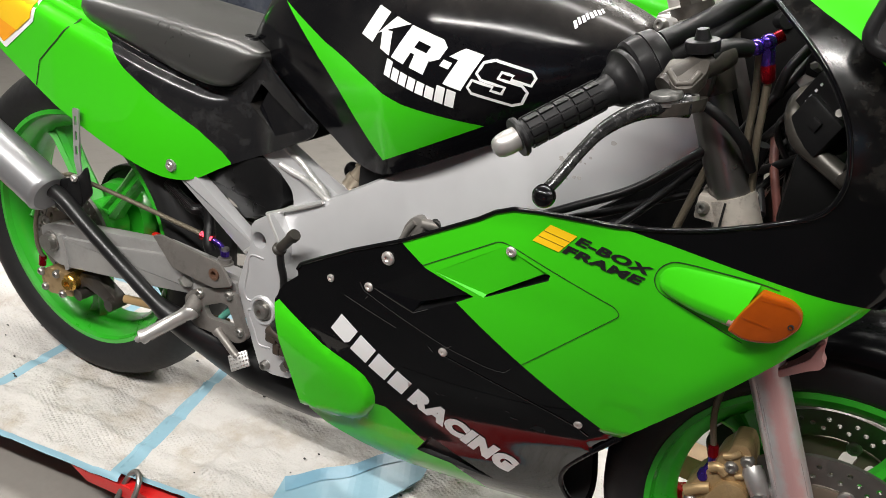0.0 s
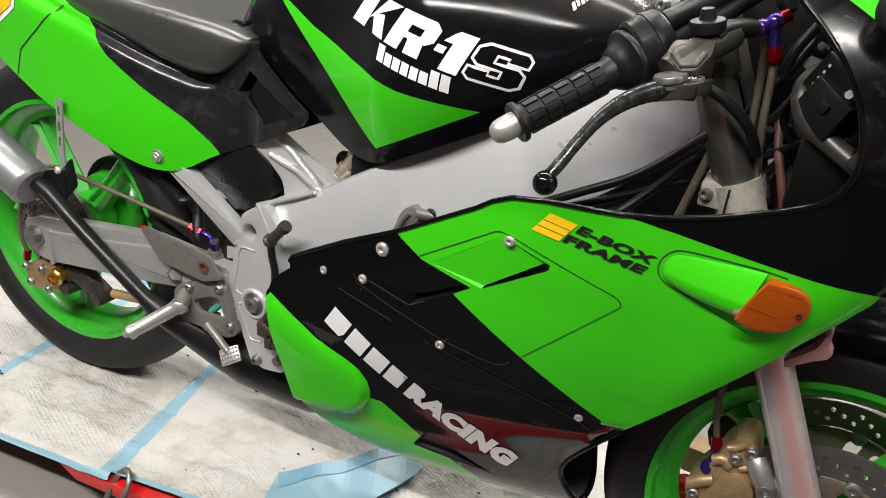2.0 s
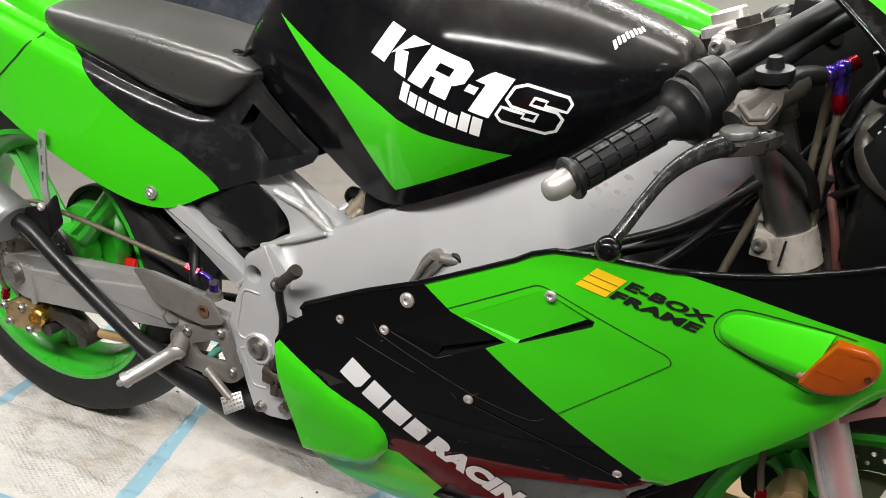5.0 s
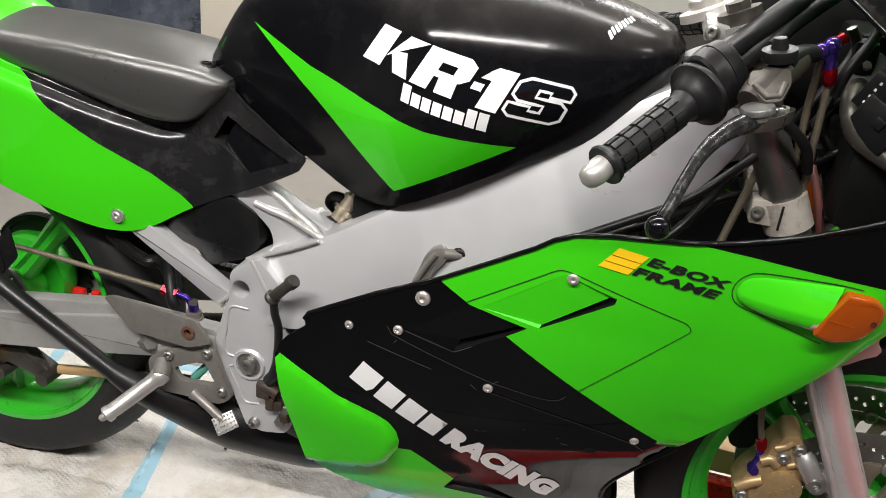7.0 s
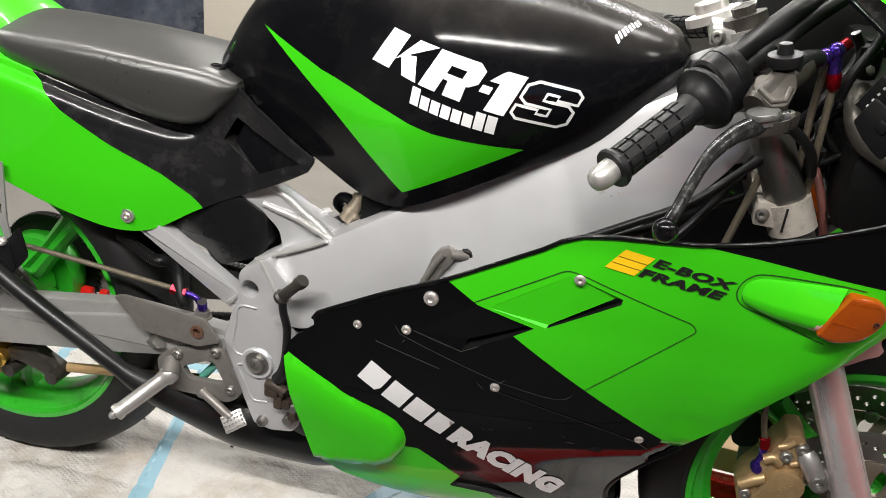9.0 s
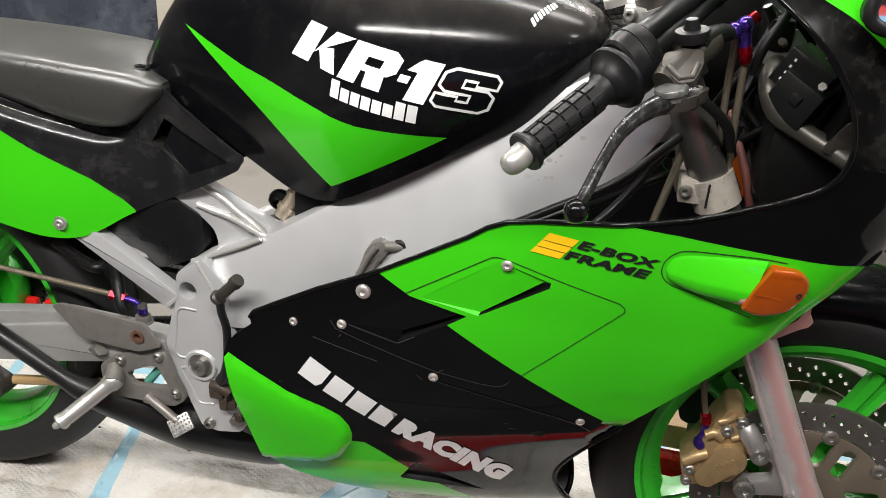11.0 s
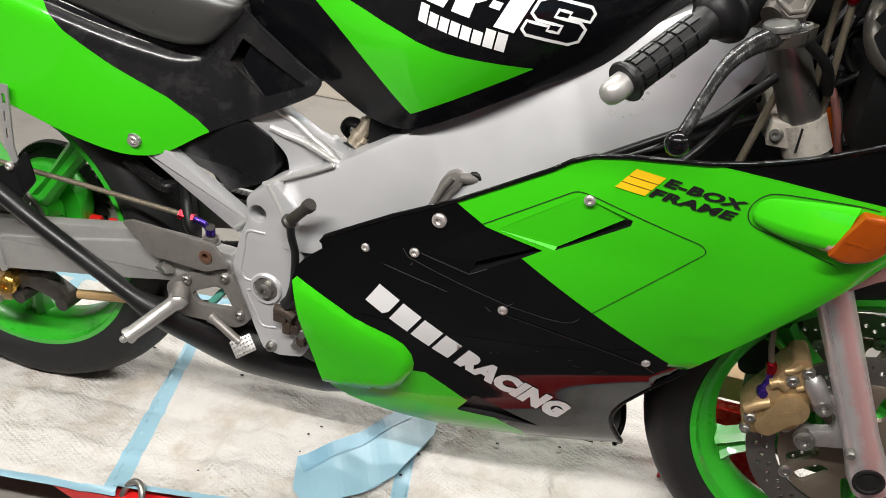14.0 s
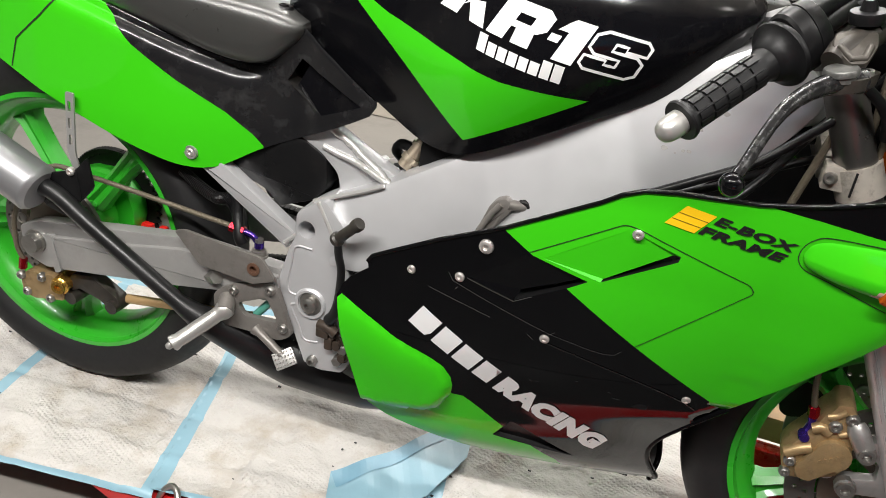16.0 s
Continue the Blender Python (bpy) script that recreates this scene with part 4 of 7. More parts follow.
# bottom of the belly pan
bm = bmesh.new()
loft(bm, [[side_lay(x, 0.152) + V(0, 0.003, 0), V(x, -0.010, 0.146), V(x, 0.010, 0.146), V(x, -fair_y(x, 0.152) - 0.003, 0.152)] for x in [0.84 + 0.026 * k for k in range(9)]], closed=False)
part("belly_floor", bm, BLACK, bike)

lip = [(p.x, p.y) for p in curve([(1.139, 0.404, 0), (1.115, 0.372, 0), (1.090, 0.335, 0), (1.070, 0.300, 0), (1.062, 0.270, 0), (1.066, 0.240, 0), (1.078, 0.208, 0), (1.085, 0.190, 0), (1.088, 0.172, 0), (1.082, 0.153, 0)], 32)]
bm = bmesh.new()
right_lip = [side_lay(x, z) + V(0, 0.003, 0) for x, z in lip]
low = right_lip[-1]
tube(bm, right_lip + [V(low.x, low.y * f, low.z - 0.005 * (1 - f * f)) for f in (0.7, 0.35, 0, -0.35, -0.7)] + [V(p.x, -p.y, p.z) for p in reversed(right_lip)], 0.0045, 10)
part("belly_lip", bm, MUDGUARD, bike, "rolled black lip of the belly pan")
# black hollow sheet across the mouth, in place of the shade in there
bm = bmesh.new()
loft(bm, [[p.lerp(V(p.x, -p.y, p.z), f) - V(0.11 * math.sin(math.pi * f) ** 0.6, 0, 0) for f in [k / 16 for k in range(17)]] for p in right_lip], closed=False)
part("mouth_shade", bm, INK, bike, "black sheet standing for shade in the belly pan's mouth")

# nose cowl and smoked screen
edge = [(p.x, p.y) for p in curve([(1.095, 0.714, 0), (1.150, 0.726, 0), (1.203, 0.744, 0), (1.255, 0.768, 0), (1.285, 0.788, 0), (1.296, 0.812, 0), (1.2955, 0.84, 0), (1.281, 0.88, 0), (1.250, 0.92, 0), (1.205, 0.957, 0), (1.150, 0.995, 0), (1.09, 1.03, 0)], 77)]
open_edge, screen_edge = edge[:36], edge[35:]
nose_line = [(z, spline(NOSE, z)) for z in (0.66, 0.70, 0.74, 0.78, 0.808)]
nose_out = runs(dense_line(open_edge)) + [(fair_start(0.808) + 0.35, 0.808)] + [(1.15 + 0.35, z) for z in (0.77, 0.73, 0.69)] + runs(dense_line([(1.372, 0.685), (1.356, 0.690), (1.340, 0.6935), (1.270, 0.7005), (1.095, 0.714)])[:-1])
bm = bmesh.new()
sheet(bm, nose_out, cowl, step=0.016)
half = [(v.co.copy(), v) for v in bm.verts]
dup = bmesh.ops.duplicate(bm, geom=list(bm.verts) + list(bm.edges) + list(bm.faces))
for g in dup["geom"]:
    if isinstance(g, bmesh.types.BMVert):
        g.co.y *= -1
bmesh.ops.remove_doubles(bm, verts=bm.verts, dist=1e-4)
nose = part("nose_cowl", bm, BLACK, bike, "glossy black nose cowl", smooth=50)
screen_out = runs(dense_line(screen_edge)) + [(fair_start(z) + 0.35, z) for z in (1.03, 0.98, 0.93, 0.88, 0.84, 0.81)] + runs([(1.37, 0.8075), (1.33, 0.807)])
panel_line = [(1.10, 1.035), (1.15, 1.008), (1.205, 0.979), (1.246, 0.959), (1.276, 0.944), (1.310, 0.919), (1.337, 0.890), (1.354, 0.866), (1.367, 0.843), (1.377, 0.820), (1.380, 0.8075)]
front = runs(panel_line) + [(fair_start(z) + 0.36, z) for z in (0.80, 0.88, 0.96, 1.06)]
lamp = [(fair_start(z) + 0.35 - w, z) for z, w in ((0.8075, 0.075), (0.85, 0.085), (0.872, 0.075), (0.885, 0.04))] + [(fair_start(z) + 0.36, z) for z in (0.885, 0.84, 0.8075)]
bm = bmesh.new()
sheet(bm, screen_out, cowl, regions=[(front, 1), (lamp, 2)], step=0.012, thick=0)
dup = bmesh.ops.duplicate(bm, geom=list(bm.verts) + list(bm.edges) + list(bm.faces))
for g in dup["geom"]:
    if isinstance(g, bmesh.types.BMVert):
        g.co.y *= -1
bmesh.ops.remove_doubles(bm, verts=bm.verts, dist=1e-4)
HEADLIGHT = material("headlight_lens", (0.20, 0.13, 0.115), 0.08, vary=0.15, scale=20, spec=0.8, coat=0.5)
part("upper_cowl", bm, [COWL_BLACK, GREEN, HEADLIGHT], bike, "dusty black upper cowl panel with a green front", smooth=60)
for s in (-1, 1):
    bm = bmesh.new()
    tube(bm, [V(p.x, -s * p.y, p.z) for p in [cowl(*q) for q in runs(dense_line(top_edge[4:] + open_edge[1:] + screen_edge[1:], 0.012))]], 0.0028, 10)
    part("edge_trim", bm, BLACK, nose, "black rubber edge trim")

# indicator in a moulded pod
POD = [(0.0, (1.1505, 0.669), (1.1505, 0.664), 0.0), (0.05, (1.155, 0.680), (1.155, 0.655), 0.005), (0.13, (1.166, 0.687), (1.168, 0.6485), 0.0075), (0.35, (1.192, 0.6905), (1.189, 0.6425), 0.0105), (0.65, (1.223, 0.693), (1.212, 0.6390), 0.0125), (1.0, (1.252, 0.6945), (1.2365, 0.6360), 0.0145)]
CHIP = material("bare_plastic_chip", (0.62, 0.42, 0.38), 0.5, vary=0.1)


def pod(mirror):
    bm = bmesh.new()
    rings = []
    n = 22
    for j in range(25):
        t = (j / 24) ** 1.4
        at = lambda f: spline([(row[0], f(row)) for row in POD], t)
        top, low, out = Vector((at(lambda r: r[1][0]), at(lambda r: r[1][1]))), Vector((at(lambda r: r[2][0]), at(lambda r: r[2][1]))), at(lambda r: r[3])
        ring = []
        for k in range(n + 1):
            u = k / n
            q = top.lerp(low, u)
            swell = min(1.0, u / 0.62) ** 0.8 if u < 0.62 else math.sqrt(max(0.0, 1 - ((u - 0.62) / 0.38) ** 3))
            ring.append(skin(q.x, q.y) - V(0, 0.0006 + out * swell, 0))
        ring += [skin(low.x, low.y) + V(-0.001, 0.004, 0)]
        rings.append(ring)
    loft(bm, rings, closed=False)
    for f in bm.faces:
        c = f.calc_center_median()
        if c.x > 1.2265 + 0.35 * (c.z - 0.638) and c.z < 0.6510:
            f.material_index = 1
    if mirror:
        for v in bm.verts:
            v.co.y *= -1
    p = part("indicator_pod", bm, [GREEN, CHIP], bike, "green moulded indicator pod", smooth=60)
    bm = bmesh.new()
    prism(bm, rounded([(1.2335, 0.6385), (1.2405, 0.662), (1.256, 0.6915), (1.286, 0.688), (1.2985, 0.676), (1.3005, 0.656), (1.284, 0.633), (1.256, 0.6290)], [0.003, 0.01, 0.003, 0.009, 0.008, 0.010, 0.010, 0.010]), 0.0, 1.0, 0.004)
    bmesh.ops.triangulate(bm, faces=[f for f in bm.faces if len(f.verts) > 4])
    for v in bm.verts:
        v.co.y = skin(v.co.x, v.co.z).y - 0.0155 - 0.0035 * max(0.0, min(1.0, (1.262 - v.co.x) / 0.02)) + 0.5 * min(v.co.y, 0.02) + (0.014 if v.co.y > 0.5 else 0.0) + 0.16 * max(0.0, v.co.x - 1.25)
    if mirror:
        for v in bm.verts:
            v.co.y *= -1
    lens = part("indicator_lens", bm, AMBER, p, "amber ribbed plastic lens", smooth=60)
    side = -1 if mirror else 1
    face = lambda x, z: V(x, side * (skin(x, z).y - 0.0155 - 0.0035 * max(0.0, min(1.0, (1.262 - x) / 0.02)) + 0.16 * max(0.0, x - 1.25)), z)
    for a, b, n in (((1.244, 0.660), (1.272, 0.652), 18), ((1.258, 0.684), (1.287, 0.681), 20)):
        bm = bmesh.new()
        for k in range(n):
            x, z = a[0] + (b[0] - a[0]) * k / (n - 1), a[1] + (b[1] - a[1]) * k / (n - 1)
            tube(bm, [face(x, z - 0.0011), face(x + 0.0003, z + 0.0011)], 0.0004, 5)
        part("lens_ribs", bm, AMBER, lens, smooth=60)
    bm = bmesh.new()
    lathe(bm, [(0.0018, 0.0012), (0.0030, 0.0012), (0.0034, -0.001)], face(1.291, 0.658), (0, -side, 0), 14)
    part("lens_screw", bm, DARK, lens)


pod(False)
pod(True)

# tank
TANK_TOP = [(0.43, 0.80), (0.47, 0.868), (0.52, 0.915), (0.60, 0.945), (0.75, 0.955), (0.88, 0.945), (0.97, 0.925), (1.03, 0.905), (1.05, 0.885)]
TANK_LOW = [(0.43, 0.765), (0.47, 0.738), (0.55, 0.695), (0.64, 0.651), (0.68, 0.641), (0.73, 0.647), (0.88, 0.728), (0.97, 0.775), (1.03, 0.835), (1.05, 0.87)]
TANK_W = [(0.43, 0.036), (0.45, 0.048), (0.47, 0.055), (0.51, 0.067), (0.576, 0.083), (0.61, 0.091), (0.644, 0.103), (0.677, 0.117), (0.71, 0.133), (0.745, 0.151), (0.80, 0.159), (0.86, 0.153), (0.94, 0.126), (0.98, 0.108), (1.02, 0.082), (1.045, 0.056), (1.05, 0.04)]


def tank_ring(x, n=36):
    zt, zb, w = spline(TANK_TOP, x), spline(TANK_LOW, x), spline(TANK_W, x)
    zm = zb + (zt - zb) * 0.40
    out = []
    for k in range(n + 1):
        a = -math.pi / 2 + math.pi * 1.0 * k / n
        s, c = math.sin(a), max(0.0, math.cos(a))
        if s >= 0:
            out.append(V(x, -w * c ** 0.72, zm + (zt - zm) * s ** 1.05))
        else:
            out.append(V(x, -w * (1 - 0.27 * (-s) ** 1.4) if k else 0, zm + (zm - zb) * (s if k else -1)))
    full = out + [V(p.x, -p.y, p.z) for p in reversed(out[1:-1])]
    return full


bm = bmesh.new()
loft(bm, [tank_ring(0.43 + 0.62 * (0.5 - 0.5 * math.cos(math.pi * k / 54))) for k in range(55)])
bmesh.ops.recalc_face_normals(bm, faces=bm.faces)
TANK_BVH = BVHTree.FromBMesh(bm)
for s in (-1, 1):
    paint(bm, [(0.506, 0.847), (0.60, 0.806), (0.686, 0.783), (0.774, 0.766), (0.880, 0.758), (0.730, 0.671)], 1, s)
tank = part("fuel_tank", bm, [TANK_BLACK, GREEN], bike, "dusty glossy black fuel tank with a green wedge", smooth=60)


def tank_lay(x, z):
    hit = TANK_BVH.ray_cast(V(x, -1, z), V(0, 1, 0))
    return hit[0] if hit[0] else V(x, 0, z)


# seat
bm = bmesh.new()
SEAT_TOP = [(0.115, 0.792), (0.25, 0.790), (0.36, 0.784), (0.43, 0.777), (0.47, 0.764)]
SEAT_LOW = [(0.115, 0.752), (0.25, 0.722), (0.36, 0.700), (0.42, 0.703), (0.455, 0.732), (0.47, 0.748)]
SEAT_W = [(0.115, 0.104), (0.14, 0.110), (0.30, 0.111), (0.40, 0.104), (0.45, 0.090), (0.47, 0.074)]
rings = []
for k in range(48):
    x = 0.115 + 0.355 * k / 47
    zt, zb, w = spline(SEAT_TOP, x), spline(SEAT_LOW, x), spline(SEAT_W, x)
    h = zt - zb
    rim, crown = min(1.0, h / 0.05), step3((0.46 - x) / 0.2)
    half = [V(x, -w + 0.020, zb), V(x, -w + 0.012, zb + 0.05 * h), V(x, -w + 0.006, zb + 0.2 * h), V(x, -w + 0.002, zb + 0.42 * h), V(x, -w, zt - 0.024 * rim), V(x, -w + 0.001, zt - 0.014 * rim), V(x, -w + 0.004, zt - 0.007 * rim), V(x, -w + 0.009, zt - 0.0025 * rim), V(x, -w + 0.015, zt), V(x, -w + 0.030, zt + 0.004 * crown), V(x, -w * 0.5, zt + 0.010 * crown), V(x, -w * 0.25, zt + 0.015 * crown), V(x, -w * 0.06, zt + 0.017 * crown)]
    rings.append(half + [V(p.x, -p.y, p.z) for p in reversed(half)])
loft(bm, rings)
seat = part("seat", bm, VINYL, bike, "black grained vinyl rider's seat", smooth=60)
bm = bmesh.new()
lathe(bm, [(0.0, 0.001), (0.004, 0.001), (0.0045, 0.004), (0.007, 0.004), (0.0075, 0.001), (0.013, 0.002), (0.016, -0.004)], (0.427, -0.048, 0.7765), (0, 0, 1), 24)
part("seat_screw", bm, PLASTIC, seat)

# tail and side covers
TOP_LINE = [(-0.40, 0.835), (-0.15, 0.80), (0.00, 0.785), (0.10, 0.766), (0.20, 0.744), (0.34, 0.708), (0.40, 0.700), (0.43, 0.712), (0.462, 0.757), (0.50, 0.74), (0.60, 0.68)]


SHOULDER = [(0.0, 0.036), (0.005, 0.023), (0.010, 0.0175), (0.016, 0.0160), (0.020, 0.0140), (0.024, 0.0080), (0.030, 0.0030), (0.040, 0.0), (0.06, 0.0)]
LOW_LINE = [(-0.36, 0.77), (-0.131, 0.667), (-0.005, 0.615), (0.145, 0.560), (0.250, 0.530), (0.300, 0.522), (0.346, 0.530), (0.408, 0.567), (0.50, 0.614), (0.588, 0.664), (0.594, 0.676)]


def tail_lay(x, z):
    y = -(0.118 - 0.020 * math.exp(-((x - 0.36) / 0.09) ** 2) - 0.046 * math.exp(-((x - 0.47) / 0.085) ** 2) - 0.028 * max(0, min(1, (x - 0.5) / 0.1)))
    y += 0.25 * max(0.0, 0.60 - z) ** 1.5
    if x < 0.05:
        y *= max(0.35, 1 - 0.9 * (0.05 - x))
    d = max(0.0, spline(TOP_LINE, x) - z)
    k = max(0.0, min(1.0, (0.44 - x) / 0.08))
    k = k * k * (3 - 2 * k)
    y += k * spline(SHOULDER, d) + (1 - k) * 0.0015 * max(0.0, 1 - d / 0.006) ** 2
    return V(x, y, z)


tail_green = [(-0.5, 0.5), (0.30, 0.40), (0.42, 0.50), (0.415, 0.574), (0.40, 0.590), (0.36, 0.619), (0.29, 0.655), (0.22, 0.697), (0.157, 0.752), (0.14, 0.80), (-0.5, 0.9)]
INLET = [(0.448, 0.680), (0.470, 0.716), (0.573, 0.672), (0.508, 0.643)]
ROWS = [0.0, 0.0025, 0.005, 0.0075, 0.010, 0.013, 0.016, 0.018, 0.020, 0.022, 0.024, 0.027, 0.030, 0.035, 0.042, 0.052]


def tail_cover(s):
    """Side and tail cover: columns that follow the top line, so that its ridges run clean."""
    bm = bmesh.new()
    cols = []
    for k in range(122):
        x = -0.36 + 0.954 * k / 121
        zt, zb = spline(TOP_LINE, x), spline(LOW_LINE, x)
        h = zt - zb
        ds = [min(d, d * h / 0.07) for d in ROWS]
        ds += [ds[-1] + (h - ds[-1]) * j / 12 for j in range(1, 13)]
        cols.append([bm.verts.new(tail_lay(x, zt - d)) for d in ds])
    for a, b in zip(cols, cols[1:]):
        for j in range(len(a) - 1):
            bm.faces.new((a[j], b[j], b[j + 1], a[j + 1]))
    paint(bm, tail_green, 1)
    if s < 0:
        paint(bm, INLET, 3)
        bmesh.ops.delete(bm, geom=[f for f in bm.faces if f.material_index == 3], context="FACES")
    bmesh.ops.recalc_face_normals(bm, faces=bm.faces)
    bm.normal_update()
    out = -1 if sum(f.normal.y for f in bm.faces) < 0 else 1
    rim = [e for e in bm.edges if len(e.link_faces) == 1]
    back = {v: bm.verts.new(v.co + v.normal * 0.003 * out) for v in list(bm.verts)}
    for f in list(bm.faces):
        nf = bm.faces.new([back[v] for v in reversed(f.verts)])
        nf.material_index = 2
    for e in rim:
        a, b = e.verts
        nf = bm.faces.new((a, b, back[b], back[a]))
        nf.material_index = e.link_faces[0].material_index
    for v in bm.verts:
        v.co.y *= -s
    return part("tail_cover", bm, [TAIL_BLACK, GREEN, PLASTIC], bike, "glossy black and green side and tail cover", smooth=50)


tail_cover(1)
right_tail = tail_cover(-1)
HUMP = [(-0.36, 0.885), (-0.20, 0.880), (-0.08, 0.868), (0.02, 0.846), (0.08, 0.822), (0.12, 0.797), (0.14, 0.775)]


def deck(x, lift):
    """One cross section over the tail: from one cover's top edge to the other."""
    e = tail_lay(x, spline(TOP_LINE, x) - 0.003)
    return [V(x, e.y * math.cos(math.pi * k / 16), e.z + max(0.004, lift - e.z) * math.sin(math.pi * k / 16) ** 0.8) for k in range(17)]


bm = bmesh.new()
loft(bm, [deck(-0.36 + 0.5 * k / 40, spline(HUMP, -0.36 + 0.5 * k / 40)) for k in range(41)], closed=False)
part("tail_hump", bm, GREEN, bike, "green tail hump behind the seat", smooth=60)
bm = bmesh.new()
loft(bm, [deck(0.13 + 0.23 * k / 12, 0.0) for k in range(13)], closed=False)
part("tail_deck", bm, TAIL_BLACK, bike)
bm = bmesh.new()
a, b, c, d = [tail_lay(*q) for q in INLET]
a2, b2 = a.lerp(d, 0.20) + V(0, 0.010, 0), b.lerp(c, 0.10) + V(0, 0.010, 0)
vs = [bm.verts.new(p) for p in (a2, b2, c, d, a, b, a2 + V(0, 0.03, 0), b2 + V(0, 0.03, 0), a + V(0, 0.03, 0), b + V(0, 0.03, 0))]
for q in ((0, 1, 2, 3), (4, 0, 3), (5, 2, 1), (4, 5, 9, 8), (0, 6, 7, 1), (6, 8, 9, 7), (4, 8, 6, 0), (5, 1, 7, 9)):
    bm.faces.new([vs[j] for j in q])
part("side_inlet", bm, TANK_BLACK, right_tail, "sunken black side inlet", smooth=10)

# front fork, yokes
FADED = material("faded_red_silver", (0.47, 0.45, 0.45), 0.34, metal=0.5, vary=0.14, scale=9, dust=0.4, dust_colour=(0.50, 0.30, 0.29), stretch=(7.0, 7.0, 0.25), turn=-0.444, bump=0.1)
PINK = material("faded_pink_paint", (0.50, 0.25, 0.235), 0.4, vary=0.22, scale=26, dust=0.5, dust_colour=(0.5, 0.42, 0.40))


def add_paint_streak(m, colour, lean, start, width, strength):
    """What is left of an older coat of paint: a worn streak along a leaning tube, broken by noise."""
    n, l = m.node_tree.nodes, m.node_tree.links
    b = n["Principled BSDF"]
    under = b.inputs["Base Color"].links[0].from_socket
    co, xyz = n.new("ShaderNodeTexCoord"), n.new("ShaderNodeSeparateXYZ")
    l.new(co.outputs["Object"], xyz.inputs[0])
    across = n.new("ShaderNodeMath")
    across.operation = "MULTIPLY_ADD"
    across.inputs[1].default_value = lean
    l.new(xyz.outputs["Z"], across.inputs[0])
    l.new(xyz.outputs["X"], across.inputs[2])
    rough = n.new("ShaderNodeTexNoise")
    rough.inputs["Scale"].default_value, rough.inputs["Detail"].default_value, rough.inputs["Roughness"].default_value = 38, 8, 0.7
    l.new(co.outputs["Object"], rough.inputs["Vector"])
    shift = n.new("ShaderNodeMath")
    shift.operation = "MULTIPLY_ADD"
    shift.inputs[1].default_value = 0.03
    l.new(rough.outputs["Fac"], shift.inputs[0])
    l.new(across.outputs[0], shift.inputs[2])
    off = n.new("ShaderNodeMath")
    off.operation = "SUBTRACT"
    off.inputs[1].default_value = start + 0.015
    l.new(shift.outputs[0], off.inputs[0])
    far = n.new("ShaderNodeMath")
    far.operation = "ABSOLUTE"
    l.new(off.outputs[0], far.inputs[0])
    edge = n.new("ShaderNodeMapRange")
    edge.inputs["From Min"].default_value, edge.inputs["From Max"].default_value = 0.3 * width, width
    edge.inputs["To Min"].default_value, edge.inputs["To Max"].default_value = strength, 0.0
    l.new(far.outputs[0], edge.inputs["Value"])
    over = n.new("ShaderNodeMix")
    over.data_type = "RGBA"
    over.inputs["B"].default_value = (*colour, 1)
    l.new(edge.outputs["Result"], over.inputs["Factor"])
    l.new(under, over.inputs["A"])
    l.new(over.outputs["Result"], b.inputs["Base Color"])


add_paint_streak(FADED, (0.52, 0.21, 0.20), RAKE, 1.155 + 0.813 * RAKE + 0.0085, 0.017, 0.62)
for s in (-1, 1):
    bm = bmesh.new()
    tube(bm, [(fork_x(0.93), s * 0.1, 0.93), (fork_x(0.565), s * 0.1, 0.565)], 0.0228, 28)
    fork = part("fork_tube", bm, FORK, bike, "dark steel upper fork tube")
    bm = bmesh.new()
    tube(bm, [(fork_x(0.575), s * 0.1, 0.575), (fork_x(0.57), s * 0.1, 0.57), (fork_x(0.54), s * 0.1, 0.54), (fork_x(0.34), s * 0.1, 0.34), (fork_x(0.29), s * 0.1, 0.29), (fork_x(0.265), s * 0.1, 0.265)], [0.024, 0.0255, 0.0228, 0.0228, 0.027, 0.024], 28)
    leg = part("fork_leg", bm, FADED, bike, "silver lower fork leg with faded red paint")
    bm = bmesh.new()
    lathe(bm, [(0.020, 0.0), (0.020, 0.003), (0.016, 0.003), (0.015, 0.0), (0.0, 0.0)], (FC.x, s * 0.128, FC.z), (0, s, 0), 24)
    part("axle_end", bm, DARK, leg)
    bm = bmesh.new()
    prism(bm, rounded([(1.278, 0.547), (1.298, 0.556), (1.322, 0.574), (1.333, 0.580), (1.337, 0.588), (1.331, 0.596), (1.330, 0.617), (1.3245, 0.616), (1.318, 0.590), (1.297, 0.570), (1.280, 0.561)], 0.003), s * 0.118, s * 0.098, 0.002)
    part("fender_stay", bm, PINK, leg, "faded pink mudguard stay")
    bm = bmesh.new()
    prism(bm, rounded([(1.285, 0.562), (1.297, 0.569), (1.319, 0.590), (1.326, 0.618), (1.300, 0.618)], 0.003), s * 0.104, s * 0.098, 0.001)
    part("stay_plate", bm, DARK, leg, "dark stay plate")
    bm = bmesh.new()
    bolt(bm, (1.316, s * 0.104, 0.602), 0.0075, 0.006, (0, s, 0))
    part("bolt", bm, STEEL, leg)
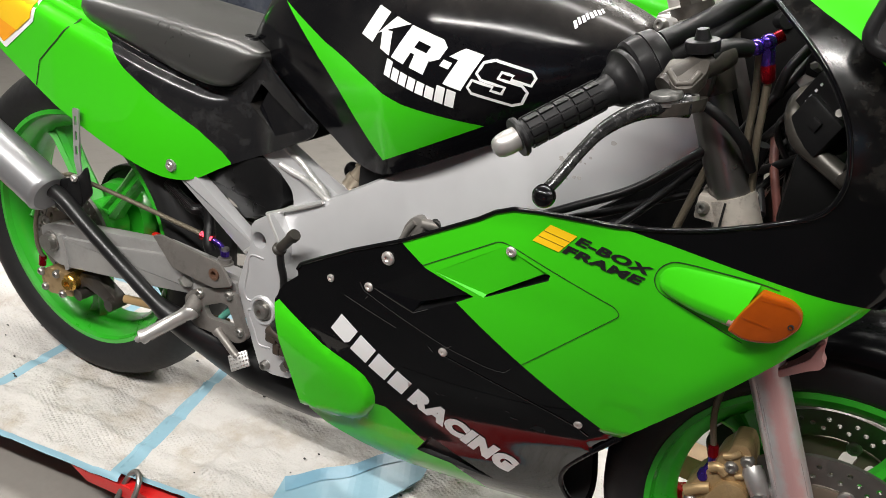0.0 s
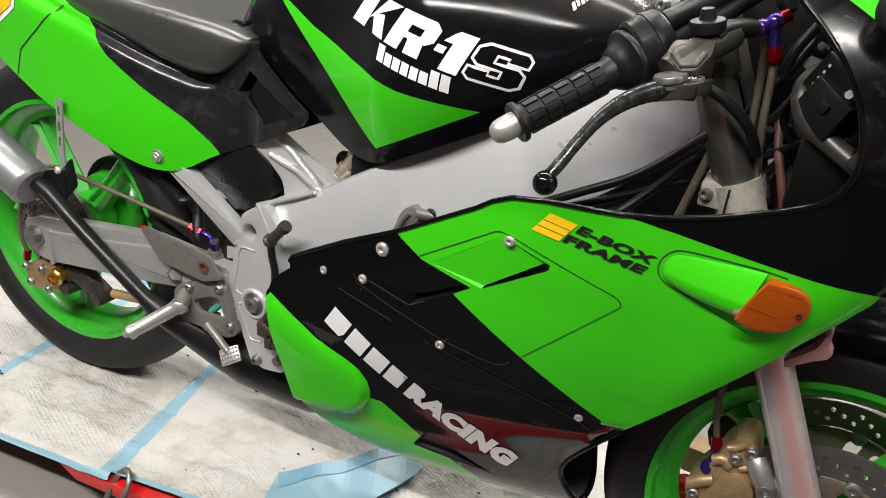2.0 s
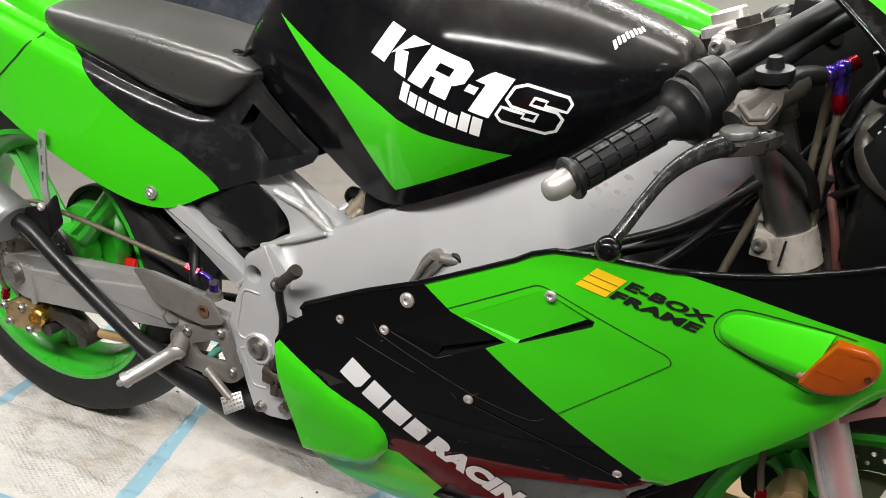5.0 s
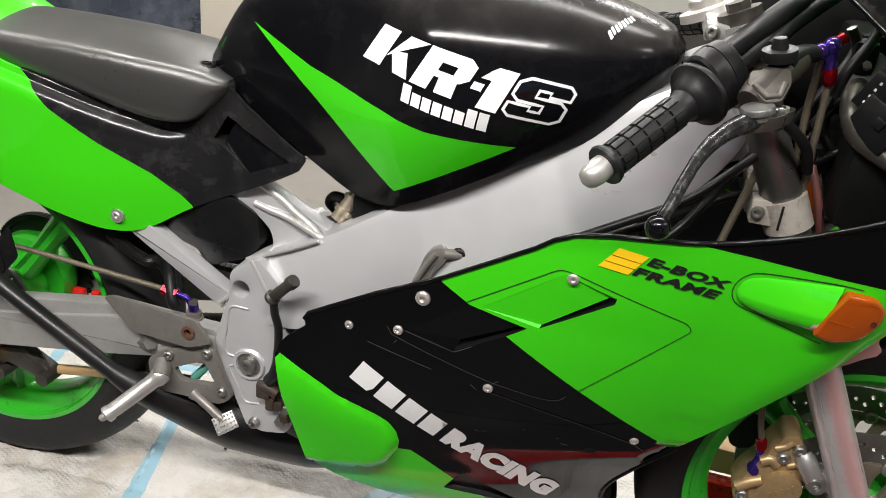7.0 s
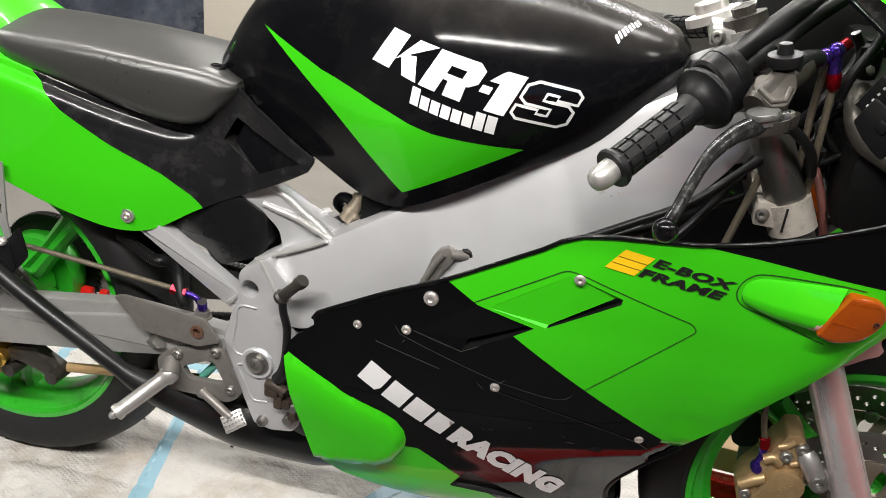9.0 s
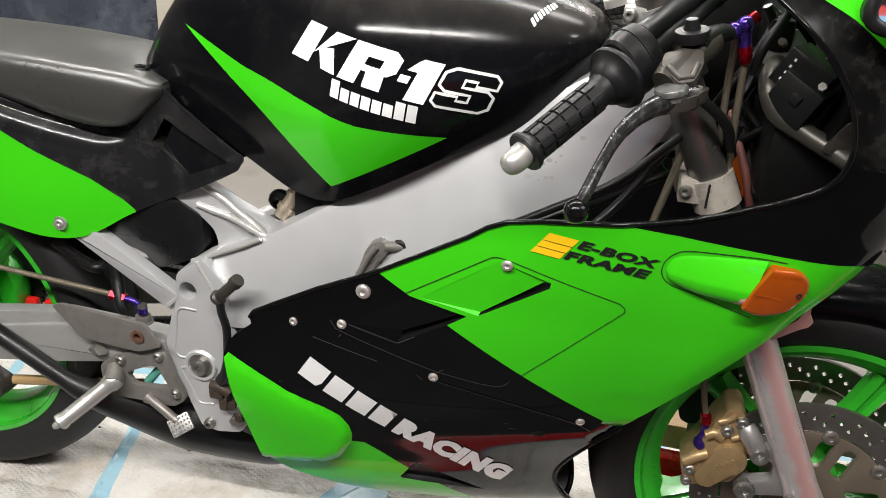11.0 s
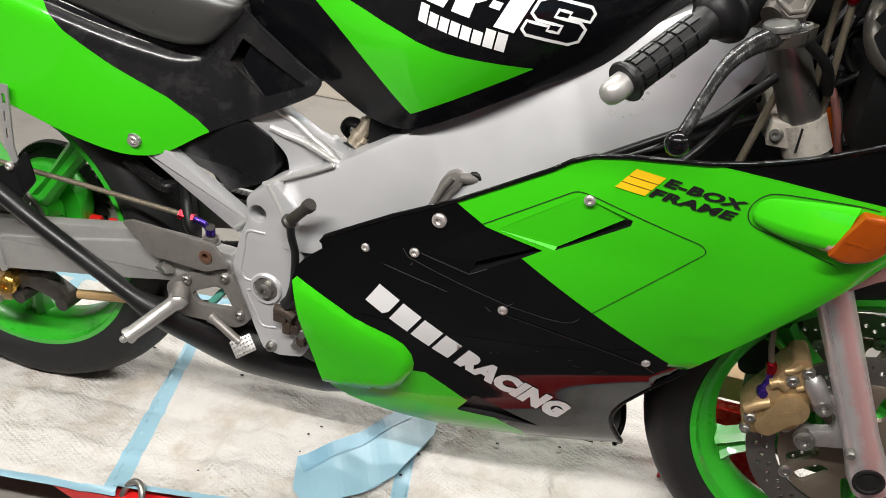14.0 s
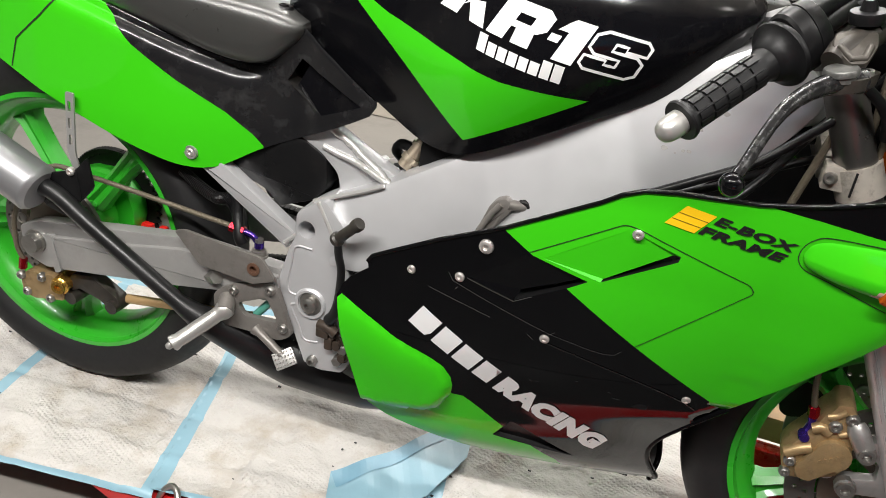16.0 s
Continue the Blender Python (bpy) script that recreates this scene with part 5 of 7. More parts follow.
for z0, z1, name in ((0.712, 0.747, "lower_yoke"), (0.905, 0.930, "top_yoke")):
    bm = bmesh.new()
    for s in (-1, 1):
        tube(bm, [(fork_x(z1), s * 0.1, z1), (fork_x(z0), s * 0.1, z0)], 0.0275, 28)
    box(bm, (fork_x((z0 + z1) / 2) - 0.012, 0, (z0 + z1) / 2), (0.06, 0.17, z1 - z0 - 0.004), 0.004, Matrix.Identity(4))
    box(bm, (fork_x(z0) - 0.035, -0.105, (z0 + z1) / 2), (0.026, 0.03, z1 - z0 - 0.006), 0.003)
    yoke = part(name, bm, YOKE if z0 < 0.8 else SATIN, bike, "bare cast alloy fork yoke", smooth=35)
    bm = bmesh.new()
    bolt(bm, (fork_x(z0) - 0.040, -0.120, (z0 + z1) / 2), 0.008, 0.007, (-0.3, -1, 0.1))
    part("pinch_bolt", bm, STEEL, yoke)
    bm = bmesh.new()
    box(bm, (fork_x((z0 + z1) / 2) - 0.008, -0.1277, (z0 + z1) / 2), (0.0025, 0.002, z1 - z0 - 0.006), 0, Matrix.Identity(4))
    part("clamp_slit", bm, INK, yoke)
bm = bmesh.new()
rings = []
for k in range(29):
    a = radians(12 + 150 * k / 28)
    rings.append([FC + V(r * math.cos(a), y, r * math.sin(a)) for r, y in ((0.285, -0.066), (0.300, -0.065), (0.314, -0.052), (0.322, -0.025), (0.324, 0), (0.322, 0.025), (0.314, 0.052), (0.300, 0.065), (0.285, 0.066), (0.297, 0.061), (0.318, 0), (0.297, -0.061))])
loft(bm, rings)
part("front_mudguard", bm, MUDGUARD, bike, "glossy black front mudguard", smooth=50)


# ---------------------------------------------------------------- handlebars and controls
BAR0, BAR1 = V(0.992, -0.283, 0.803), V(1.058, -0.205, 0.858)      # grip's outer and inner ends
BAR = (BAR1 - BAR0).normalized()


def handlebar(o, i, right):
    d = (i - o).normalized()
    length = (i - o).length
    bm = bmesh.new()
    tube(bm, [o - d * 0.002, i + d * 0.14], 0.011, 20)
    bar = part("handlebar", bm, PLASTIC, bike, "black clip-on handlebar")
    bm = bmesh.new()
    lathe(bm, [(0.0, -0.029), (0.006, -0.0283), (0.0095, -0.0260), (0.012, -0.021), (0.0129, -0.014), (0.0129, 0.0), (0.0, 0.0)], o, d, 28)
    part("bar_end", bm, SATIN, bar, "silver round-nosed bar end weight", smooth=50)
    bm = bmesh.new()
    u = d.orthogonal().normalized()
    w = d.cross(u)
    hs = [(-0.002, 0.011), (-0.002, 0.0205), (0.0005, 0.0215), (0.004, 0.0205), (0.0055, 0.0158), (0.010, 0.0155)]
    for row in range(5):
        h0 = 0.010 + row * (length - 0.026) / 5
        h1 = h0 + (length - 0.026) / 5 - 0.003
        hs += [(h0 + 0.0003, 0.0), (h1, 0.0), (h1 + 0.0003, 0.0155), (h1 + 0.0027, 0.0155)]
    hs += [(length - 0.010, 0.0165), (length - 0.002, 0.019), (length, 0.019)]
    angles = []
    for k in range(12):
        a0, a1 = 2 * math.pi * k / 12, 2 * math.pi * (k + 1) / 12
        angles += [(a0 + 0.075, 1), (a0 * 0.66 + a1 * 0.34, 1), (a0 * 0.34 + a1 * 0.66, 1), (a1 - 0.075, 1), (a1 - 0.065, 0), (a1 + 0.065, 0)]
    loft(bm, [[o + d * h + (u * math.cos(a) + w * math.sin(a)) * (r or (0.0176 if q else 0.0155)) for a, q in angles] for h, r in hs])
    part("grip", bm, GRIP, bar, "black ribbed rubber grip", smooth=30)
    bm = bmesh.new()
    lathe(bm, [(0.016, -0.006), (0.020, -0.004), (0.024, 0.003), (0.028, 0.010), (0.0345, 0.013), (0.0355, 0.016), (0.0345, 0.019), (0.030, 0.020), (0.012, 0.020)], i, d, 40)
    part("throttle_flange", bm, GRIP, bar, "black plastic throttle drum flange")
    bm = bmesh.new()
    up = (V(0, 0, 1) - d * d.z).normalized()
    fwd = d.cross(up)
    if not right:
        fwd = -fwd
    rings = []
    for h, r in ((0.019, 0.020), (0.020, 0.031), (0.023, 0.0335), (0.038, 0.0345), (0.0385, 0.0335), (0.0400, 0.0335), (0.0405, 0.0345), (0.056, 0.0325), (0.060, 0.029), (0.061, 0.018)):
        ring = []
        for k in range(36):
            a = 2 * math.pi * k / 36
            e = 1 + 0.22 * max(0.0, math.sin(a)) ** 2 - 0.10 * max(0.0, -math.sin(a))
            ring.append(i + d * h + (fwd * math.cos(a) * 0.92 + up * math.sin(a) * e) * r)
        rings.append(ring)
    loft(bm, rings)
    part("switch_housing", bm, PLASTIC, bar, "black plastic throttle housing", smooth=35)
    bm = bmesh.new()
    bolt(bm, i + d * 0.048 - fwd * 0.0305 * (1 if right else -1) + up * 0.012, 0.0048, 0.003, -fwd)
    part("screw", bm, STEEL, bar)
    return bar


handlebar(BAR0, BAR1, True)
handlebar(V(1.018, 0.270, 0.868), V(1.090, 0.180, 0.895), False)

# throttle cable sleeves
for pts, r in (([(1.085, -0.165, 0.905), (1.11, -0.13, 0.922), (1.143, -0.10, 0.950), (1.19, -0.05, 0.985), (1.24, 0.0, 1.0)], 0.0125),
               ([(1.128, -0.13, 0.912), (1.150, -0.105, 0.935), (1.185, -0.08, 0.965), (1.22, -0.04, 0.99)], 0.009)):
    bm = bmesh.new()
    tube(bm, curve(pts), r, 16)
    part("cable_sleeve", bm, GRIP, bike, "black rubber throttle cable sleeve")
for pts in ([(1.215, -0.065, 0.935), (1.225, -0.062, 0.915), (1.214, -0.07, 0.885), (1.19, -0.075, 0.84), (1.16, -0.07, 0.78)],
            [(1.155, -0.11, 0.80), (1.12, -0.12, 0.765), (1.08, -0.130, 0.730), (1.02, -0.135, 0.694), (0.93, -0.135, 0.640)],
            [(1.18, -0.05, 0.74), (1.12, -0.06, 0.715), (1.06, -0.10, 0.69), (1.0, -0.125, 0.665), (0.92, -0.13, 0.62)],
            [(1.17, -0.03, 0.80), (1.13, -0.07, 0.75), (1.09, -0.11, 0.70), (1.05, -0.13, 0.66), (1.0, -0.14, 0.62)],
            [(1.25, -0.05, 0.80), (1.21, -0.04, 0.77), (1.17, 0.0, 0.74), (1.12, 0.04, 0.72)],
            [(1.24, 0.03, 0.86), (1.2, 0.05, 0.80), (1.19, 0.06, 0.74), (1.16, 0.06, 0.68)],
            [(1.27, 0.0, 0.80), (1.22, 0.02, 0.75), (1.2, 0.0, 0.70), (1.22, -0.06, 0.68)]):
    bm = bmesh.new()
    tube(bm, curve(pts), 0.0055, 10)
    part("cable", bm, PLASTIC, bike, "black control cable")

# clip-on clamp, master cylinder, lever
bm = bmesh.new()
z0 = 0.868
tube(bm, [(fork_x(z0 - 0.016), -0.1, z0 - 0.016), (fork_x(z0 + 0.018), -0.1, z0 + 0.018)], 0.030, 28)
box(bm, (fork_x(z0) - 0.004, -0.133, z0 + 0.002), (0.036, 0.03, 0.03), 0.005)
part("bar_clamp", bm, DULL, bike, "dull cast clip-on clamp", smooth=35)
bm = bmesh.new()
tube(bm, [(fork_x(0.93), -0.1, 0.93), (fork_x(0.942), -0.1, 0.942)], 0.0235, 28)
tube(bm, [(fork_x(0.942), -0.1, 0.942), (fork_x(0.95), -0.1, 0.95)], 0.013, 6)
part("fork_cap", bm, DULL, bike, "dull alloy fork cap")
bm = bmesh.new()
lathe(bm, [(0.0, 0.012), (0.018, 0.012), (0.020, 0.010), (0.020, 0), (0.033, -0.002), (0.034, -0.012)], (fork_x(0.93) - 0.035, 0, 0.932), (-0.43, 0, 0.9), 30)
part("stem_nut", bm, CHROME, bike, "bright steering stem nut")

bm = bmesh.new()
u = V(0.50, 0.55, 0.30).normalized()
tube(bm, [V(1.112, -0.222, 0.872), V(1.118, -0.212, 0.880), V(1.148, -0.176, 0.902), V(1.156, -0.165, 0.908)], [0.012, 0.0145, 0.0145, 0.013], 20)
master = part("brake_master_cylinder", bm, DULL, bike, "worn dark alloy brake master cylinder", smooth=35)
tilt = Matrix.Translation((1.128, -0.220, 0.881)) @ pose(0, 0, 0, -52, 0, 4)
bm = bmesh.new()
prism(bm, rounded([(-0.021, 0.004), (-0.003, -0.016), (0.012, -0.012), (0.021, 0.012), (0.020, 0.030), (-0.004, 0.026), (-0.018, 0.022)], 0.005), -0.006, 0.012, 0.003)
bmesh.ops.transform(bm, matrix=tilt, verts=bm.verts)
part("casting_lug", bm, CLAMP, master, "worn tan cast lug", smooth=35)
bm = bmesh.new()
tube(bm, [tilt @ V(x, -0.006, z) for x, z in ((-0.014, 0.004), (-0.002, -0.010), (0.009, -0.006), (0.014, 0.010))], 0.0035, 10)
part("casting_rib", bm, CLAMP, master, smooth=50)
bm = bmesh.new()
lathe(bm, [(0.0, 0.014), (0.006, 0.014), (0.0075, 0.008), (0.0085, 0.004), (0.0165, 0.003), (0.0175, 0.0), (0.0165, -0.008)], (1.133, -0.190, 0.917), (-0.2, -0.15, 1), 26)
part("reservoir_boot", bm, GRIP, master, "black rubber outlet boot")
bm = bmesh.new()
prism(bm, rounded([(1.108, -0.252), (1.140, -0.250), (1.158, -0.222), (1.150, -0.205), (1.12, -0.21)], 0.008), 0.855, 0.868, 0.002)
for v in bm.verts:
    v.co = V(v.co.x, v.co.z, v.co.y - 0.006 + (v.co.x - 1.125) * 0.3)
part("lever_perch", bm, DULL, master, smooth=30)
bm = bmesh.new()
lathe(bm, [(0.0, 0.006), (0.0150, 0.006), (0.0162, 0.0045), (0.0162, 0.0), (0.0145, -0.001), (0.0145, -0.006)], (1.121, -0.239, 0.866), (-0.25, -0.1, 1), 28)
part("pivot_cap", bm, material("worn_pivot_cap", (0.11, 0.11, 0.105), 0.38, metal=0.6, vary=0.3, scale=60, dust=0.5, dust_colour=(0.4, 0.39, 0.36)), master, "round worn pivot bolt head")
bm = bmesh.new()
lathe(bm, [(0.004, 0.004), (0.0075, 0.004), (0.008, -0.006)], (1.143, -0.229, 0.868), (-0.25, -0.1, 1), 18)
part("pivot_nut", bm, STEEL, master)
bm = bmesh.new()
pts = curve([(1.142, -0.230, 0.862), (1.118, -0.243, 0.858), (1.096, -0.260, 0.848), (1.078, -0.283, 0.832), (1.066, -0.306, 0.810), (1.057, -0.325, 0.788), (1.052, -0.334, 0.778)], 30)
tube(bm, pts, [0.0125 - 0.0065 * min(1, k / 18) for k in range(len(pts))], 14)
lever = part("brake_lever", bm, material("worn_black_lever", (0.007, 0.007, 0.0075), 0.24, vary=0.3, scale=70, rough_vary=0.12, dust=0.10, dust_colour=(0.40, 0.39, 0.37)), master, "worn black brake lever")
bm = bmesh.new()
bmesh.ops.create_uvsphere(bm, u_segments=20, v_segments=14, radius=0.0118, matrix=pose(1.050, -0.3375, 0.770))
part("lever_ball", bm, BLACK, lever, "scuffed black lever ball", smooth=60)
bm = bmesh.new()
pts = curve([(1.140, -0.186, 0.902), (1.150, -0.172, 0.910), (1.162, -0.158, 0.914), (1.172, -0.148, 0.914)], 14)
tube(bm, pts, [0.0125 - 0.004 * k / len(pts) for k in range(len(pts))], 18)
part("outlet_boot", bm, GRIP, master, "black rubber outlet boot", smooth=60)
bm = bmesh.new()
tube(bm, curve([(1.166, -0.150, 0.915), (1.176, -0.143, 0.917), (1.187, -0.139, 0.918), (1.190, -0.136, 0.908), (1.192, -0.135, 0.897)], 16), 0.0068, 18)
for x, y, z in ((1.177, -0.144, 0.9165), (1.187, -0.140, 0.9235)):
    bmesh.ops.create_uvsphere(bm, u_segments=18, v_segments=12, radius=0.0088, matrix=pose(x, y, z))
elbow = part("hose_elbow", bm, PURPLE, bike, "purple anodised hose elbow", smooth=70)
bm = bmesh.new()
tube(bm, [(1.1915, -0.1355, 0.9015), (1.192, -0.135, 0.899), (1.195, -0.132, 0.886), (1.196, -0.131, 0.883)], [0.0066, 0.0078, 0.0074, 0.0055], 12)
tube(bm, [(1.191, -0.137, 0.926), (1.1975, -0.133, 0.9315)], 0.0068, 12)
part("hose_nut", bm, RED_AN, elbow, "red anodised hose nut", smooth=50)
for dx, dy in ((0.0, 0.0), (-0.012, 0.014)):
    bm = bmesh.new()
    top = (1.181, -0.138, 0.912) if dx else (1.195, -0.131, 0.887)
    tube(bm, curve([top, (1.197 + dx, -0.126 + dy, 0.86), (1.200 + dx, -0.119 + dy, 0.815), (1.206 + dx, -0.10 + dy, 0.76), (1.21 + dx, -0.06, 0.68), (1.235, -0.085, 0.55), (1.237, -0.083, 0.46), (1.249, -0.083, 0.405)], 40), 0.0042, 10)
    part("brake_hose", bm, BRAID, bike, "braided steel brake hose")

# inside the cowl
bm = bmesh.new()
tube(bm, curve([(1.262, 0.0, 0.885), (1.240, -0.06, 0.876), (1.228, -0.105, 0.860), (1.240, -0.12, 0.832), (1.270, -0.13, 0.816), (1.305, -0.15, 0.802), (1.325, -0.17, 0.794)]), 0.0112, 16)
part("fairing_stay", bm, material("scuffed_stay", (0.06, 0.055, 0.048), 0.36, metal=0.5, vary=0.3, scale=20, dust=0.6, dust_colour=(0.2, 0.17, 0.13)), bike, "scuffed dark steel fairing stay tube")
bm = bmesh.new()
prism(bm, rounded([(1.285, 0.806), (1.305, 0.838), (1.318, 0.842), (1.318, 0.80), (1.31, 0.795)], 0.004), -0.158, -0.154, 0.001)
part("stay_bracket", bm, DULL, bike, "dusty steel stay bracket")
m = Matrix.Translation((1.262, -0.105, 0.865)) @ pose(0, 0, 0, 0, 28, -28)
bm = bmesh.new()
box(bm, (0, 0, 0), (0.055, 0.05, 0.06), 0.004, m)
box(bm, (0.01, -0.006, -0.012), (0.05, 0.055, 0.045), 0.004, m)
relay = part("relay_box", bm, PLASTIC, bike, "black plastic relay box", smooth=30)
bm = bmesh.new()
for k in range(4):
    box(bm, (-0.016, -0.0258, 0.020 - 0.008 * k), (0.0025, 0.0006, 0.003), 0, m)
part("label_mark", bm, WHITE, relay)
bm = bmesh.new()
box(bm, (0.012, -0.035, -0.008), (0.012, 0.004, 0.012), 0.002, m)
part("clip", bm, PLASTIC, relay)
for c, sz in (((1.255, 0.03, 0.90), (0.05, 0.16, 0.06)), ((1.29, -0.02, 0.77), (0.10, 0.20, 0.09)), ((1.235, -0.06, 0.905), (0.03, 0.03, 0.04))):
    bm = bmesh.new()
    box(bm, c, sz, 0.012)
    part("instrument_housing", bm, SHADED_PLASTIC, bike, "black instrument housing with shade in its colour")
for c in ((1.236, -0.09, 0.90), (1.275, -0.145, 0.868), (1.28, -0.12, 0.895)):
    bm = bmesh.new()
    tube(bm, [c, (c[0] - 0.004, c[1] - 0.012, c[2] + 0.004)], 0.0045, 6)
    part("bolt", bm, HANGER, bike)
bm = bmesh.new()
prism(bm, rounded([(1.215, 0.88), (1.25, 0.915), (1.265, 0.90), (1.24, 0.86)], 0.005), -0.07, -0.066, 0)
part("bracket", bm, CAST, bike)
bm = bmesh.new()
tube(bm, curve([(1.205, 0.0, 0.80), (1.218, -0.045, 0.775), (1.232, -0.06, 0.742), (1.249, -0.06, 0.69)]), 0.005, 12)
part("drain_hose", bm, material("red_hose", (0.17, 0.06, 0.05), 0.5, vary=0.4, scale=30), bike, "faded red rubber hose")
bm = bmesh.new()
tube(bm, curve([(1.17, -0.10, 0.82), (1.155, -0.10, 0.777), (1.143, -0.10, 0.722), (1.130, -0.10, 0.66)]), 0.0048, 10)
part("brake_hose", bm, BRAID, bike, "braided steel brake hose")
for pts, r in (([(1.136, -0.152, 0.852), (1.165, -0.148, 0.838), (1.190, -0.138, 0.815), (1.202, -0.118, 0.785)], 0.0058), ([(1.206, -0.105, 0.812), (1.202, -0.098, 0.785), (1.200, -0.088, 0.757), (1.19, -0.07, 0.735)], 0.007), ([(1.236, -0.10, 0.96), (1.228, -0.115, 0.93), (1.212, -0.125, 0.900), (1.206, -0.12, 0.870)], 0.0055)):
    bm = bmesh.new()
    tube(bm, curve(pts), r, 14)
    part("loom_sleeve", bm, GRIP, bike, "black rubber loom sleeve", smooth=60)
# added black panels that stand for shade inside the cowl, and loom
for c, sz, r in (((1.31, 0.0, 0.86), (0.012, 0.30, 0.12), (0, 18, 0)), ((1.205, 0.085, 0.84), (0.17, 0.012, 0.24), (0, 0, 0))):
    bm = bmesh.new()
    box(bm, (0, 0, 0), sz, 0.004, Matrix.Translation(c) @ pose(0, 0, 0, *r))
    part("shade_panel", bm, SHADED_PLASTIC, bike, "added black panel standing for shade inside the cowl")
for k in range(9):
    rnd = random.Random(40 + k)
    x0, z0 = 1.20 + 0.012 * k, 0.72 + 0.02 * rnd.random()
    pts = [(x0 + 0.03 * rnd.uniform(-1, 1), -0.09 + 0.12 * rnd.random(), z0), (x0 + 0.02 * rnd.uniform(-1, 1), -0.06 + 0.08 * rnd.random(), z0 + 0.05), (x0 + 0.04 * rnd.uniform(-1, 1), -0.05 + 0.08 * rnd.random(), z0 + 0.10), (x0 + 0.03, 0.0, z0 + 0.15)]
    bm = bmesh.new()
    tube(bm, curve(pts), 0.004 + 0.003 * rnd.random(), 8)
    part("wire", bm, PLASTIC, bike, "black wiring")

# right mirror, folded in beside the screen
MIRROR = material("mirror_glass", (0.85, 0.85, 0.85), 0.02, metal=1.0, vary=0.01, rough_vary=0.01)
glass_poly = rounded([(-0.085, -0.035), (0.085, -0.052), (0.10, 0.045), (-0.075, 0.052)], 0.018, 5)
m = Matrix.Translation((1.362, -0.228, 0.972)) @ pose(0, 0, 0, -6, 6, 2)
bm = bmesh.new()
prism(bm, glass_poly, 0.0, 0.03, 0.0)
bmesh.ops.transform(bm, matrix=m, verts=bm.verts)
mirror = part("mirror", bm, PLASTIC, bike, "black framed mirror beside the screen", smooth=35)
bm = bmesh.new()
ring = [m @ V(x, -0.002, z) for x, z in glass_poly]
tube(bm, ring + ring[:2], 0.0065, 10)
part("mirror_rim", bm, PLASTIC, mirror)
bm = bmesh.new()
prism(bm, [(x * 0.96, z * 0.94) for x, z in glass_poly], -0.003, -0.001, 0)
bmesh.ops.transform(bm, matrix=m, verts=bm.verts)
part("mirror_glass", bm, MIRROR, mirror, "mirror glass")
bm = bmesh.new()
tube(bm, curve([(1.33, -0.19, 0.93), (1.335, -0.20, 0.95), (1.35, -0.205, 0.965)]), 0.011, 12)
part("mirror_stalk", bm, PLASTIC, mirror)

